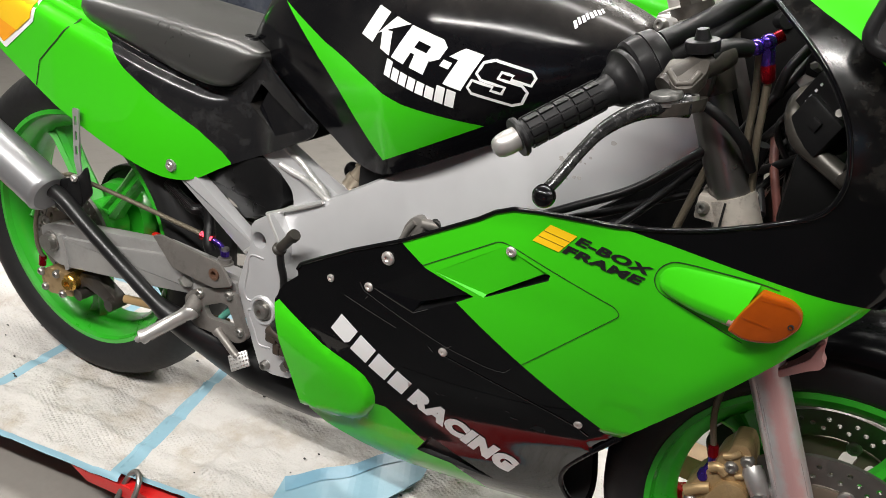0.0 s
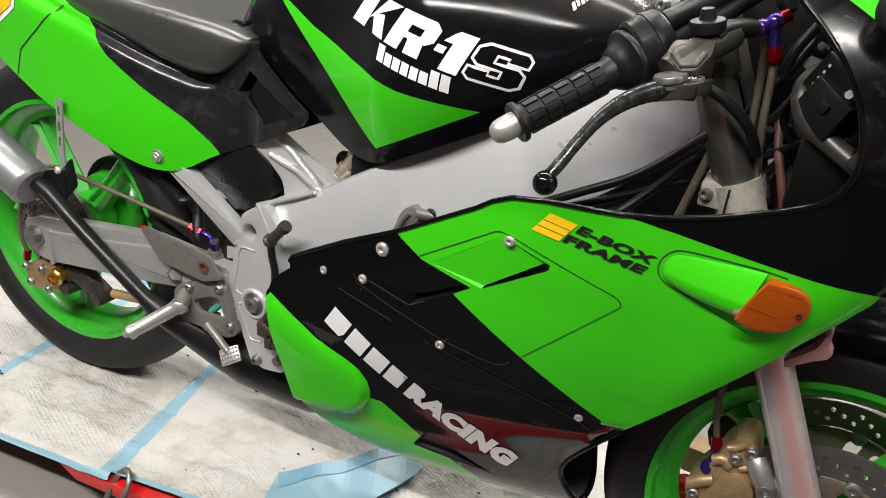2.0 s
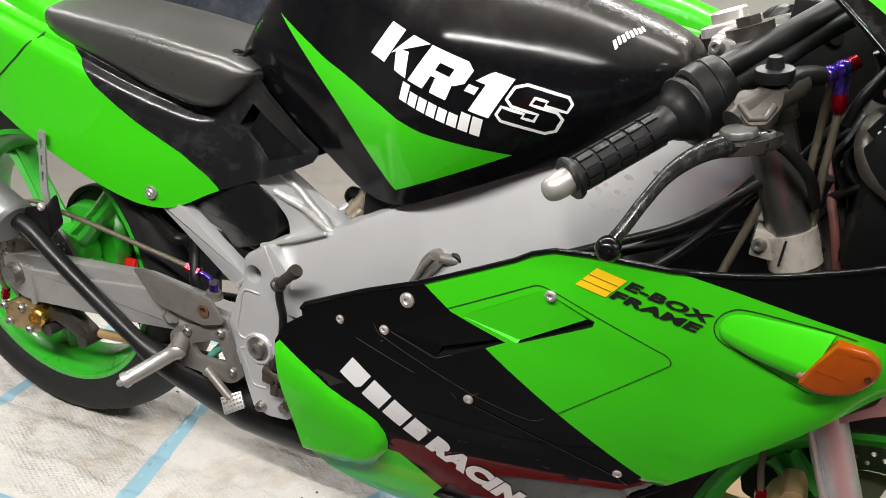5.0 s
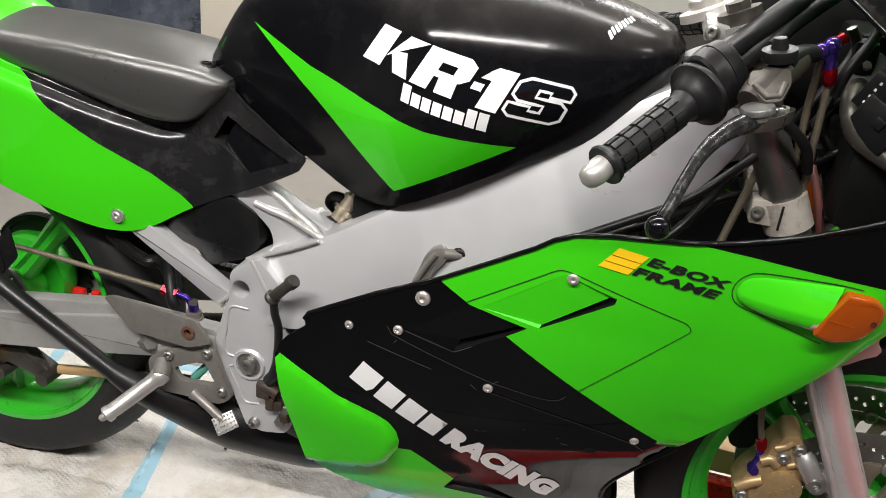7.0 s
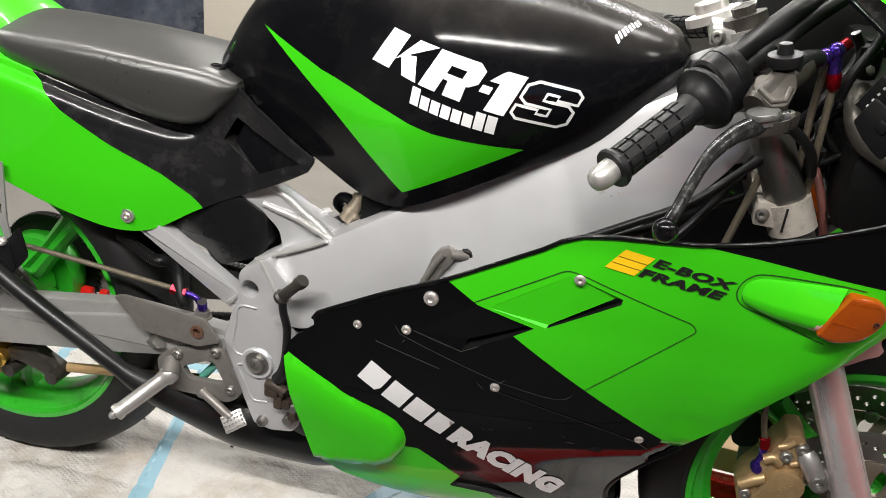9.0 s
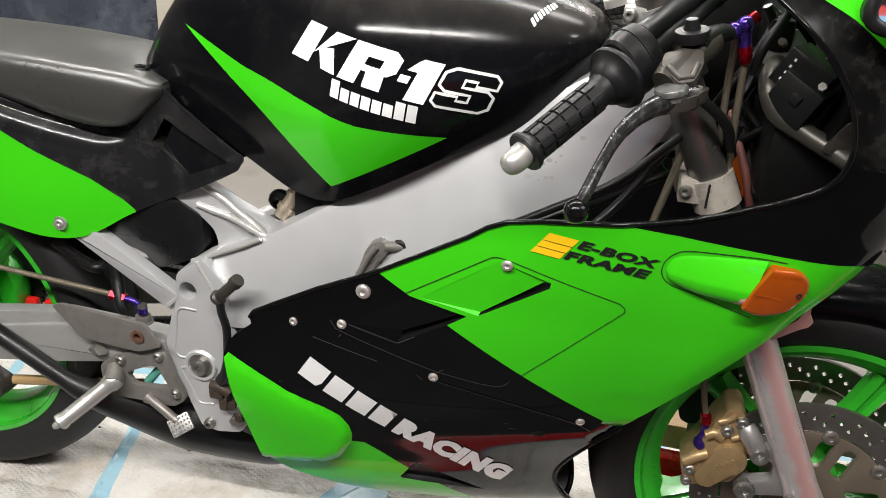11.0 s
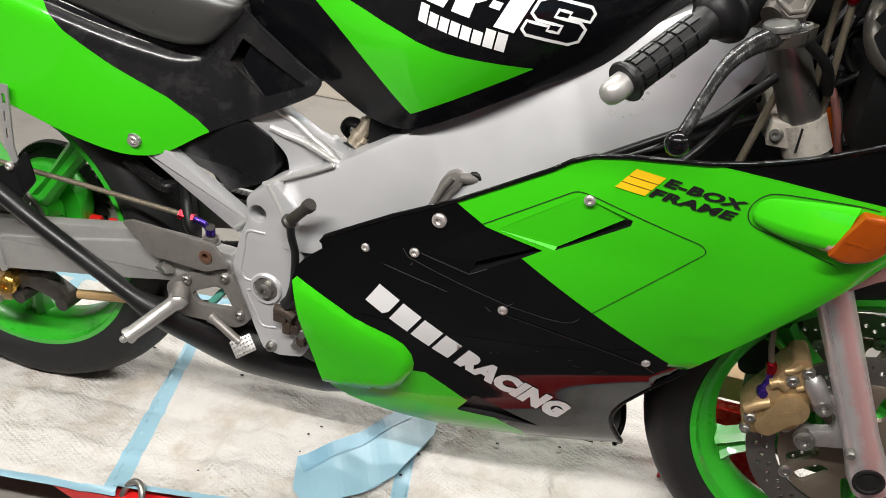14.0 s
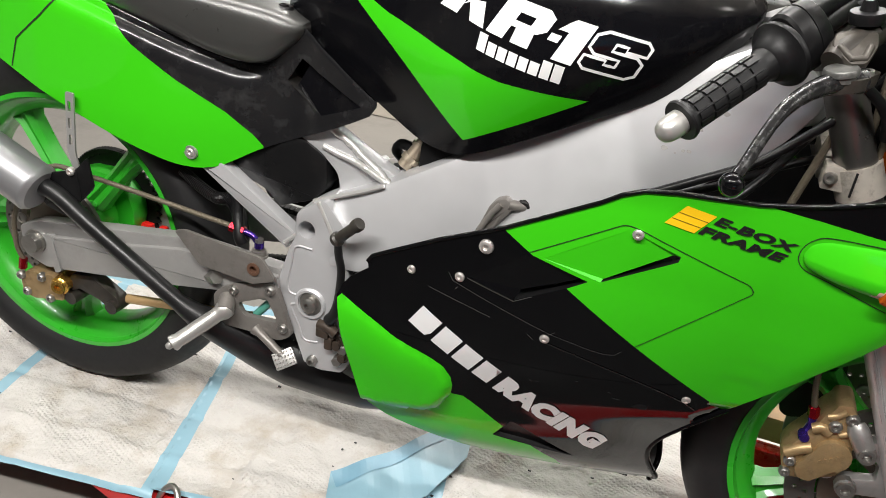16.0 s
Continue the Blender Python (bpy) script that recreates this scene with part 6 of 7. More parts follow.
# ---------------------------------------------------------------- front brake
for s in (-1, 1):
    bm = bmesh.new()
    body = rounded([(1.236, 0.308), (1.227, 0.334), (1.233, 0.352), (1.252, 0.385), (1.258, 0.410), (1.267, 0.422), (1.269, 0.434), (1.288, 0.438), (1.297, 0.424), (1.302, 0.404), (1.307, 0.376), (1.309, 0.345), (1.300, 0.325), (1.274, 0.312), (1.249, 0.303)], 0.006)
    prism(bm, body, s * 0.098, s * 0.048, 0.005)
    # the far caliper has a darker colour than the near one
    cal = part("brake_caliper", bm, GOLD if s < 0 else DARK, bike, "gold-painted front brake caliper" if s < 0 else "dark front brake caliper on the far side", smooth=35)
    # raised piston cover: a large and a small round run together
    bm = bmesh.new()
    cover = []
    for cx, cz, r, a0, a1 in ((1.286, 0.359, 0.0235, -70, 170), (1.2635, 0.3265, 0.0160, 150, 300)):
        cover += [(cx + r * math.cos(radians(a0 + (a1 - a0) * k / 14)), cz + r * math.sin(radians(a0 + (a1 - a0) * k / 14))) for k in range(15)]
    prism(bm, cover, s * 0.106, s * 0.095, 0.003)
    part("piston_cover", bm, GOLD if s < 0 else DARK, cal, smooth=50)
    bm = bmesh.new()
    for k in range(5):
        box(bm, (1.272 + 0.006 * k, s * 0.1062, 0.346 + 0.0045 * k), (0.003, 0.0008, 0.007))
    part("cast_mark", bm, GOLD, cal)
    for line, r in (([(1.232, 0.340), (1.246, 0.352), (1.260, 0.360)], 0.0085), ([(1.252, 0.388), (1.262, 0.394), (1.272, 0.388)], 0.0075), ([(1.264, 0.412), (1.275, 0.418), (1.283, 0.427)], 0.005), ([(1.300, 0.408), (1.294, 0.396), (1.284, 0.390)], 0.005)):
        bm = bmesh.new()
        tube(bm, curve([(x, s * 0.0965, z) for x, z in line]), r, 12)
        part("casting_rib", bm, GOLD if s < 0 else DARK, cal, smooth=60)
    for x, z, r in ((1.240, 0.331, 0.0085), (1.239, 0.311, 0.0075), (1.276, 0.402, 0.0088), (1.292, 0.418, 0.0088)):
        bm = bmesh.new()
        bolt(bm, (x, s * 0.098, z), r, 0.006, (0, s, 0))
        part("bolt", bm, STEEL, cal)
    bm = bmesh.new()
    tube(bm, [(1.298, s * 0.094, 0.412), (1.302, s * 0.098, 0.406), (1.317, s * 0.101, 0.384), (1.320, s * 0.101, 0.379)], [0.011, 0.0135, 0.0135, 0.011], 20)
    mount = part("caliper_mount", bm, CAST, bike, "bare alloy caliper mount", smooth=50)
    bm = bmesh.new()
    prism(bm, rounded([(1.322, 0.398), (1.345, 0.398), (1.380, 0.365), (1.375, 0.322), (1.318, 0.309), (1.302, 0.318), (1.306, 0.332), (1.344, 0.342), (1.340, 0.368), (1.322, 0.374)], 0.006), s * 0.104, s * 0.088, 0.003)
    part("mount_web", bm, CAST, mount, smooth=35)
    for x, z, r in ((1.320, 0.380, 0.0105), (1.313, 0.321, 0.0115)):
        bm = bmesh.new()
        lathe(bm, [(r * 1.2, -0.004), (r * 1.2, 0.006), (r, 0.007), (r, 0.013), (r * 0.6, 0.013), (r * 0.5, 0.007), (0, 0.007)], (x, s * 0.103, z), (0, s, 0), 22)
        part("mount_bolt", bm, STEEL, mount)
bm = bmesh.new()
tube(bm, [(1.2472, -0.083, 0.414), (1.2475, -0.083, 0.412), (1.250, -0.083, 0.398), (1.2502, -0.083, 0.396)], [0.0055, 0.0075, 0.0075, 0.0055], 6)
part("hose_nut", bm, RED_AN, bike, "red anodised hose nut", smooth=20)
bm = bmesh.new()
tube(bm, curve([(1.250, -0.083, 0.397), (1.2515, -0.084, 0.386), (1.2475, -0.088, 0.374)]), 0.0058, 14)
lathe(bm, [(0.0, 0.008), (0.0055, 0.008), (0.0078, 0.004), (0.0078, -0.006)], (1.2465, -0.092, 0.371), (0, -1, 0), 20)
part("banjo", bm, PURPLE, bike, "purple anodised banjo fitting")
bm = bmesh.new()
bolt(bm, (1.366, -0.126, 0.330), 0.007, 0.006)
part("pinch_bolt", bm, STEEL, bike)

# ---------------------------------------------------------------- rear brake and footrest
bm = bmesh.new()
prism(bm, rounded([(-0.045, 0.228), (-0.030, 0.246), (0.025, 0.252), (0.050, 0.236), (0.048, 0.206), (-0.02, 0.192), (-0.042, 0.200)], 0.006), -0.110, -0.060, 0.004)
rcal = part("rear_caliper", bm, GOLD, bike, "grubby gold rear brake caliper", smooth=35)
bm = bmesh.new()
lathe(bm, [(0.0165, -0.03), (0.0165, 0.006), (0.013, 0.009), (0.012, 0.013), (0.006, 0.013), (0.005, 0.008), (0, 0.008)], (0.046, -0.110, 0.240), (0.2, -1, 0), 24)
part("piston_housing", bm, BRASS, rcal, "bright brass-coloured piston housing")
for x, z in ((-0.040, 0.235), (0.005, 0.243), (0.020, 0.205), (-0.03, 0.205)):
    bm = bmesh.new()
    bolt(bm, (x, -0.110, z), 0.0085, 0.007)
    part("bolt", bm, STEEL, rcal)
bm = bmesh.new()
prism(bm, rounded([(0.06, 0.262), (0.10, 0.268), (0.155, 0.238), (0.158, 0.215), (0.140, 0.206), (0.115, 0.225), (0.07, 0.235), (0.04, 0.20), (0.05, 0.24)], 0.008), -0.10, -0.075, 0.004)
part("caliper_bracket", bm, DULL, bike, "dull cast caliper bracket")
for x, z in ((0.145, 0.222), (0.06, 0.215)):
    bm = bmesh.new()
    tube(bm, [(x, -0.07, z), (x, -0.108, z)], 0.012, 16)
    part("bracket_pin", bm, DULL, bike)
bm = bmesh.new()
tube(bm, [(0.155, -0.075, 0.228), (0.40, -0.060, 0.262)], 0.0085, 14)
part("torque_rod", bm, material("tan_rod", (0.42, 0.28, 0.13), 0.45, metal=0.2, vary=0.15, scale=20), bike, "pale brass-coloured torque rod")
bm = bmesh.new()
pts = curve([(-0.028, -0.11, 0.262), (-0.035, -0.118, 0.30), (-0.03, -0.118, 0.36), (0.0, -0.11, 0.43), (0.05, -0.105, 0.462), (0.105, -0.105, 0.462), (0.20, -0.102, 0.456), (0.385, -0.096, 0.440)], 50)
tube(bm, pts, 0.0042, 10)
part("brake_hose", bm, BRAID, bike, "braided steel rear brake hose")
for a, b, r, mat, nm in (((-0.03, -0.112, 0.272), (-0.032, -0.114, 0.252), 0.007, RED_AN, "hose_nut"), ((0.375, -0.097, 0.441), (0.398, -0.095, 0.436), 0.0085, RED_AN, "hose_nut")):
    bm = bmesh.new()
    tube(bm, [a, b], r, 6)
    part(nm, bm, mat, bike, "red anodised hose nut", smooth=20)
bm = bmesh.new()
tube(bm, curve([(0.396, -0.095, 0.437), (0.412, -0.094, 0.433), (0.421, -0.094, 0.424)]), 0.0050, 12)
tube(bm, [(0.424, -0.094, 0.416), (0.424, -0.094, 0.425)], 0.0075, 16)
part("banjo", bm, PURPLE, bike, "purple anodised banjo fitting")
bm = bmesh.new()
tube(bm, [(0.424, -0.094, 0.425), (0.424, -0.094, 0.431)], 0.007, 6)
part("banjo_bolt", bm, STEEL, bike)
bm = bmesh.new()
tube(bm, [(0.424, -0.094, 0.352), (0.424, -0.094, 0.404)], 0.0145, 20)
tube(bm, [(0.424, -0.094, 0.404), (0.424, -0.094, 0.412)], 0.0115, 20)
part("rear_master_cylinder", bm, HANGER, bike, "dull alloy rear master cylinder")
bm = bmesh.new()
tube(bm, [(0.430, -0.108, 0.303), (0.463, -0.106, 0.345)], 0.0065, 12)
part("teal_spacer", bm, material("teal_anodised", (0.10, 0.36, 0.28), 0.4, metal=0.3), bike, "teal anodised rod")
bm = bmesh.new()
tube(bm, curve([(0.398, -0.10, 0.418), (0.392, -0.10, 0.43), (0.380, -0.085, 0.46), (0.372, -0.075, 0.49)]), 0.009, 14)
part("reservoir_hose", bm, PLASTIC, bike)
bm = bmesh.new()
pts = curve([(0.272, -0.072, 0.500), (0.30, -0.075, 0.485), (0.335, -0.078, 0.472), (0.362, -0.08, 0.475), (0.376, -0.08, 0.455), (0.378, -0.08, 0.425)], 120)
tube(bm, pts, [0.0085 + 0.0012 * (k % 2) for k in range(len(pts))], 12)
part("corrugated_loom", bm, PLASTIC, bike, "black corrugated wiring sleeve", smooth=10)

holes = [rounded([(0.406, 0.326), (0.457, 0.351), (0.478, 0.312), (0.417, 0.307)], 0.008), circle(0.464, 0.367, 0.004), circle(0.488, 0.306, 0.004)]
bm = bmesh.new()
prism(bm, rounded([(0.366, 0.288), (0.362, 0.330), (0.380, 0.348), (0.408, 0.362), (0.462, 0.378), (0.474, 0.372), (0.503, 0.298), (0.494, 0.288), (0.481, 0.280), (0.421, 0.280), (0.385, 0.278)], 0.008), -0.126, -0.116, 0.002, holes)
hanger = part("footrest_hanger", bm, HANGER, bike, "dull cast footrest hanger plate", smooth=30)
for x, z in ((0.464, 0.367), (0.488, 0.306), (0.400, 0.348), (0.383, 0.312)):
    bm = bmesh.new()
    bolt(bm, (x, -0.126, z), 0.0085, 0.006)
    part("bolt", bm, STEEL, hanger)
bm = bmesh.new()
tube(bm, [(0.340, -0.105, 0.345), (0.370, -0.126, 0.362)], 0.012, 6)
part("adjuster_nut", bm, STEEL, hanger)
bm = bmesh.new()
p, q = V(0.396, -0.138, 0.320), V(0.341, -0.206, 0.273)
d = (q - p).normalized()
L = (q - p).length
lathe(bm, [(0.0, -0.004), (0.013, -0.004), (0.0150, 0.0), (0.0150, 0.010), (0.0128, 0.014), (0.0118, 0.020), (0.0112, L - 0.012), (0.0128, L - 0.008), (0.0128, L - 0.002), (0.010, L), (0.006, L), (0.0055, L + 0.006), (0.003, L + 0.009), (0, L + 0.009)], p, d, 28)
peg = part("footrest", bm, SATIN, bike, "worn bright alloy footrest peg", smooth=40)
for k in range(3):
    a = radians(50 + 40 * k)
    u = (V(1, 0, 0) - d * d.x).normalized()
    w = u.cross(d)
    off = (u * math.cos(a) + w * math.sin(a)) * 0.0114
    bm = bmesh.new()
    tube(bm, [p + off + d * 0.022, q + off - d * 0.014], 0.0016, 8)
    part("peg_groove", bm, HANGER, peg)
bm = bmesh.new()
tube(bm, [(0.388, -0.122, 0.330), (0.396, -0.146, 0.318)], 0.014, 18)
part("peg_clevis", bm, HANGER, peg)
bm = bmesh.new()
pts = curve([(0.440, -0.128, 0.291), (0.462, -0.132, 0.281), (0.480, -0.135, 0.271), (0.494, -0.137, 0.264)], 14)
tube(bm, pts, [0.010, 0.009] + [0.007] * (len(pts) - 2), 10)
pedal = part("brake_pedal", bm, HANGER, bike, "steel rear brake pedal")
m = look(V(0.500, -0.140, 0.261), V(0.500, -0.140, 0.261) + V(-0.15, 0.75, -0.55))
bm = bmesh.new()
box(bm, (0, 0, 0), (0.034, 0.028, 0.006), 0.002, m @ pose(0, 0, 0, 0, 0, 32))
pad_ob = part("pedal_pad", bm, SATIN, pedal, "bright knurled pedal pad")
bm = bmesh.new()
for i in range(6):
    for k in range(4):
        bmesh.ops.create_cone(bm, cap_ends=True, segments=4, radius1=0.0026, radius2=0.0009, depth=0.003, matrix=m @ pose(0, 0, 0, 0, 0, 32) @ pose(-0.0135 + 0.0054 * i, -0.0099 + 0.0066 * k, 0.0042))
part("knurling", bm, SATIN, pad_ob, smooth=5)

# gear of the right-hand side: kick lever, choke lever on the beam, sensors
bm = bmesh.new()
pts = curve([(0.566, -0.128, 0.348), (0.575, -0.132, 0.366), (0.581, -0.134, 0.399), (0.583, -0.136, 0.442), (0.578, -0.138, 0.468), (0.576, -0.139, 0.492)], 26)
tube(bm, pts, [0.0095 - 0.0035 * min(1.0, k / 8) for k in range(len(pts))], 14)
lev = part("kickstart_lever", bm, PIPE, bike, "black steel kickstart lever", smooth=60)
bm = bmesh.new()
d = V(0.035, -0.010, 0.037).normalized()
lathe(bm, [(0.0, -0.006), (0.0105, -0.006), (0.0112, 0.0), (0.0082, 0.003), (0.0078, 0.040), (0.0098, 0.042), (0.0098, 0.051), (0.0085, 0.053), (0, 0.053)], (0.576, -0.139, 0.494), d, 22)
part("kick_peg", bm, DULL, lev, "worn steel kick peg")
RUSTY = material("rusty_grease", (0.05, 0.037, 0.028), 0.5, metal=0.3, vary=0.4, scale=60, bump=0.5, dust=0.5, dust_colour=(0.12, 0.075, 0.045))
bm = bmesh.new()
tube(bm, curve([(0.548, -0.124, 0.332), (0.562, -0.126, 0.334), (0.578, -0.126, 0.326)]), 0.0085, 12)
box(bm, (0.556, -0.122, 0.322), (0.022, 0.018, 0.018), 0.004)
box(bm, (0.566, -0.121, 0.304), (0.014, 0.016, 0.022), 0.004)
boss = part("lever_boss", bm, RUSTY, bike, "rusty steel lever boss")
for x, z, r in ((0.578, 0.303, 0.0105), (0.589, 0.283, 0.009), (0.572, 0.318, 0.006)):
    bm = bmesh.new()
    lathe(bm, [(r * 1.15, -0.004), (r * 1.15, 0.003), (r * 0.8, 0.004), (r * 0.7, 0.010), (0, 0.010)], (x, -0.117, z), (0, -1, 0), 18)
    part("boss_nut", bm, RUSTY, boss)
bm = bmesh.new()
prism(bm, rounded([(0.764, 0.548), (0.785, 0.546), (0.797, 0.572), (0.809, 0.589), (0.812, 0.602), (0.801, 0.610), (0.788, 0.604), (0.780, 0.592), (0.773, 0.570)], 0.005), -0.124, -0.110, 0.004)
tube(bm, [(0.804, -0.119, 0.600), (0.826, -0.108, 0.598)], 0.0075, 12)
tube(bm, [(0.772, -0.124, 0.556), (0.788, -0.125, 0.588), (0.796, -0.124, 0.600)], 0.0045, 10)
tube(bm, [(0.785, -0.120, 0.556), (0.798, -0.121, 0.582)], 0.004, 10)
choke = part("choke_lever", bm, HANGER, bike, "grubby metal lever clamped to the beam")
bm = bmesh.new()
bolt(bm, (0.824, -0.108, 0.598), 0.0125, 0.007)
part("bolt", bm, DARK, choke)
# hose joint between beam and tank
bm = bmesh.new()
tube(bm, [(0.628, -0.045, 0.585), (0.652, -0.03, 0.625)], 0.0115, 16)
tube(bm, [(0.634, -0.042, 0.594), (0.638, -0.039, 0.601)], 0.0145, 20)
tube(bm, [(0.645, -0.034, 0.613), (0.648, -0.032, 0.618)], 0.0145, 20)
part("fuel_tap", bm, material("grubby_brass", (0.34, 0.29, 0.22), 0.38, metal=0.6, vary=0.2, scale=40, dust=0.4, dust_colour=(0.08, 0.07, 0.06)), bike, "dull metal fuel tap and clamp")
for pts in ([(0.600, 0.02, 0.572), (0.598, 0.0, 0.590), (0.61, -0.01, 0.605), (0.635, -0.02, 0.605)],):
    bm = bmesh.new()
    tube(bm, curve(pts), 0.008, 12)
    part("fuel_hose", bm, PLASTIC, bike, "black rubber fuel hose")

for x, z, w in ((0.094, 0.297, 0.032), (0.133, 0.298, 0.016)):
    bm = bmesh.new()
    box(bm, (x, 0.060, z), (w, 0.012, 0.018), 0.004)
    part("adjuster_block", bm, material("bright_red_block", (0.8, 0.02, 0.015), 0.35), bike, "bright red chain adjuster block")

# ---------------------------------------------------------------- screws, seams and stickers
for x, z, r in ((0.803, 0.573, 0.0100), (0.705, 0.505, 0.0062), (0.7735, 0.518, 0.0068), (0.8955, 0.461, 0.0066), (1.086, 0.4105, 0.0060), (0.9775, 0.644, 0.0070)):
    bm = bmesh.new()
    c = side_lay(x, z)
    nx, nz = side_lay(x + 0.01, z) - c, side_lay(x, z + 0.01) - c
    nrm = nz.cross(nx).normalized()
    if nrm.y > 0:
        nrm.negate()
    bolt(bm, c, r, r * 0.5, nrm)
    if r > 0.010:
        lathe(bm, [(r * 0.9, 0.0006), (r * 1.25, 0.001), (r * 1.3, -0.002)], c, nrm, 24)
    part("fairing_screw", bm, CHROME, right_side, "bright button-head screw")
bm = bmesh.new()
c = tail_lay(0.307, 0.547)
bolt(bm, c, 0.0075, 0.004)
part("tail_screw", bm, CHROME, right_tail)
bm = bmesh.new()
lathe(bm, [(0.0072, 0.0020), (0.0105, 0.0022), (0.0115, -0.002)], c, (0, -1, 0), 24)
part("tail_grommet", bm, SATIN, right_tail)


def sticker(name, polys, mat, lay, owner, label="", lift=0.0012):
    bm = bmesh.new()
    for poly in polys:
        decal(bm, poly, lay, lift)
    return part(name, bm, mat, owner, label, smooth=60)


def seam(pts, w=0.0014, mat=SEAM, lay=side_lay, owner=None, name="panel_seam"):
    bm = bmesh.new()
    strip(bm, pts, w, lay)
    return part(name, bm, mat, owner or right_side, smooth=60)


def arc(pts, r):
    return [tuple(p) for p in rounded(pts, r, 5)]


ring_a = rounded([(0.858, 0.583), (0.962, 0.6535), (0.980, 0.6505), (1.110, 0.6130), (1.117, 0.6035), (1.006, 0.485)], [0, 0.008, 0.01, 0.008, 0.008, 0], 4)
seam(ring_a, 0.0010)
# grey of the thin lines along panel edges and of the scratches
GREY_LINE = material("thin_grey_line", (0.07, 0.07, 0.07), 0.4, vary=0.3, scale=40)
seam([(0.758, 0.520), (0.765, 0.5095), (0.80, 0.499), (0.90, 0.471), (0.955, 0.462), (0.974, 0.461), (0.985, 0.464), (0.992, 0.472)], 0.0006, GREY_LINE)
seam([(0.732, 0.4885), (0.795, 0.4765), (0.821, 0.471)], 0.0009, GREY_LINE)
seam([(0.783, 0.520), (0.800, 0.5165), (0.848, 0.5065), (0.870, 0.521)], 0.0009, GREY_LINE)
seam([(0.896, 0.455), (0.936, 0.447), (1.004, 0.431), (1.051, 0.417), (1.085, 0.404), (1.100, 0.392)], 0.0020, INK)
seam([(0.118, 0.760), (0.060, 0.705), (0.012, 0.665), (-0.004, 0.618)], 0.0024, SEAM, tail_lay, right_tail)
# scratches in the black paint
rnd = random.Random(5)
for k in range(11):
    x, z = rnd.uniform(0.70, 1.02), rnd.uniform(0.38, 0.50)
    a, n = rnd.uniform(-1.2, 1.2), rnd.uniform(0.003, 0.011)
    if z < 0.49 - 0.62 * (x - 0.99) and z > 0.47 - 0.54 * (x - 0.70):
        seam([(x, z), (x + n * math.cos(a), z + n * math.sin(a))], rnd.uniform(0.0004, 0.0008), GREY_LINE, name="scratch")
# rim of the indicator pod
seam([tuple(p)[:2] for p in curve([(1.271, 0.6945, 0), (1.247, 0.6965, 0), (1.215, 0.6960, 0), (1.170, 0.6935, 0), (1.155, 0.6865, 0), (1.147, 0.674, 0), (1.147, 0.660, 0), (1.157, 0.6485, 0), (1.186, 0.640, 0), (1.22, 0.629, 0), (1.25, 0.619, 0)], 50)], 0.0011, SEAM, skin)


# yellow flag and its words
sticker("yellow_flag", [[(1.0205, 0.6935), (1.0535, 0.6890), (1.0350, 0.6630), (1.0015, 0.6675)]], YELLOW, side_lay, right_side, "yellow sticker with thin dark lines")
for k in (0.36, 0.68):
    seam([(1.0205 - 0.019 * k, 0.6935 - 0.026 * k), (1.0535 - 0.0185 * k, 0.6890 - 0.026 * k)], 0.0006, INK).location.y = -0.0008


def words(text, corner, right, up, lay, owner, mat, bold=0.03, space=1.08, label="black slanted lettering"):
    """Lettering fitted into a leaning box: its lower left corner, its base line and its height."""
    cu = bpy.data.curves.new("words", "FONT")
    cu.body, cu.size, cu.offset, cu.resolution_u, cu.space_character = text, 1.0, bold, 3, space
    tmp = new("words_tmp", cu)
    me = bpy.data.meshes.new_from_object(tmp.evaluated_get(bpy.context.evaluated_depsgraph_get()))
    bpy.data.objects.remove(tmp)
    bm = bmesh.new()
    bm.from_mesh(me)
    o, r, u = Vector(corner), Vector(right), Vector(up)
    bmesh.ops.triangulate(bm, faces=bm.faces)
    xs, ys = [v.co.x for v in bm.verts], [v.co.y for v in bm.verts]
    for v in bm.verts:
        q = o + r * ((v.co.x - min(xs)) / (max(xs) - min(xs))) + u * ((v.co.y - min(ys)) / (max(ys) - min(ys)))
        p = lay(q.x, q.y)
        v.co = V(p[0], p[1] - 0.0012, p[2])
    return part("lettering", bm, mat, owner, label, smooth=60)


words("E-BOX", (1.0515, 0.6790), (0.0865, -0.0130), (0.0070, 0.0108), side_lay, right_side, INK, 0.05)
words("FRAME", (1.0385, 0.6640), (0.0915, -0.0125), (0.0070, 0.0108), side_lay, right_side, INK, 0.05)

# white name on the stripe: plain leaning blocks, then the second word
base0, base1 = Vector((0.707, 0.4225)), Vector((0.986, 0.2480))
run_dir = base1 - base0
up_dir = Vector((0.0205, 0.0330))
for f, w in ((0.0, 0.105), (0.125, 0.094), (0.236, 0.094), (0.345, 0.082)):
    a, b = base0 + run_dir * f, base0 + run_dir * (f + w)
    poly = [a, a.lerp(b, 0.86), b + up_dir * 0.25, b + up_dir, a + up_dir] if f < 0.1 else [a, b, b + up_dir, a + up_dir]
    sticker("white_block", [[tuple(q) for q in poly]], WHITE, side_lay, right_side)
words("RACING", tuple(base0 + run_dir * 0.460 - up_dir * 0.06), tuple(run_dir * 0.542), tuple(up_dir * 1.08), side_lay, right_side, WHITE, 0.088, 1.12, "white slanted lettering")

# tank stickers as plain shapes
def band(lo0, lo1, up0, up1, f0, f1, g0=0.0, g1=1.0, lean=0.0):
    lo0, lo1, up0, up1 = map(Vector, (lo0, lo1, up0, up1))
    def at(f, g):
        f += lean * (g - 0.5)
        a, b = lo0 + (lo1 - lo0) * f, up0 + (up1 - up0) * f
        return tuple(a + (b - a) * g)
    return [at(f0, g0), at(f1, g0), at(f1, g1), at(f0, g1)]


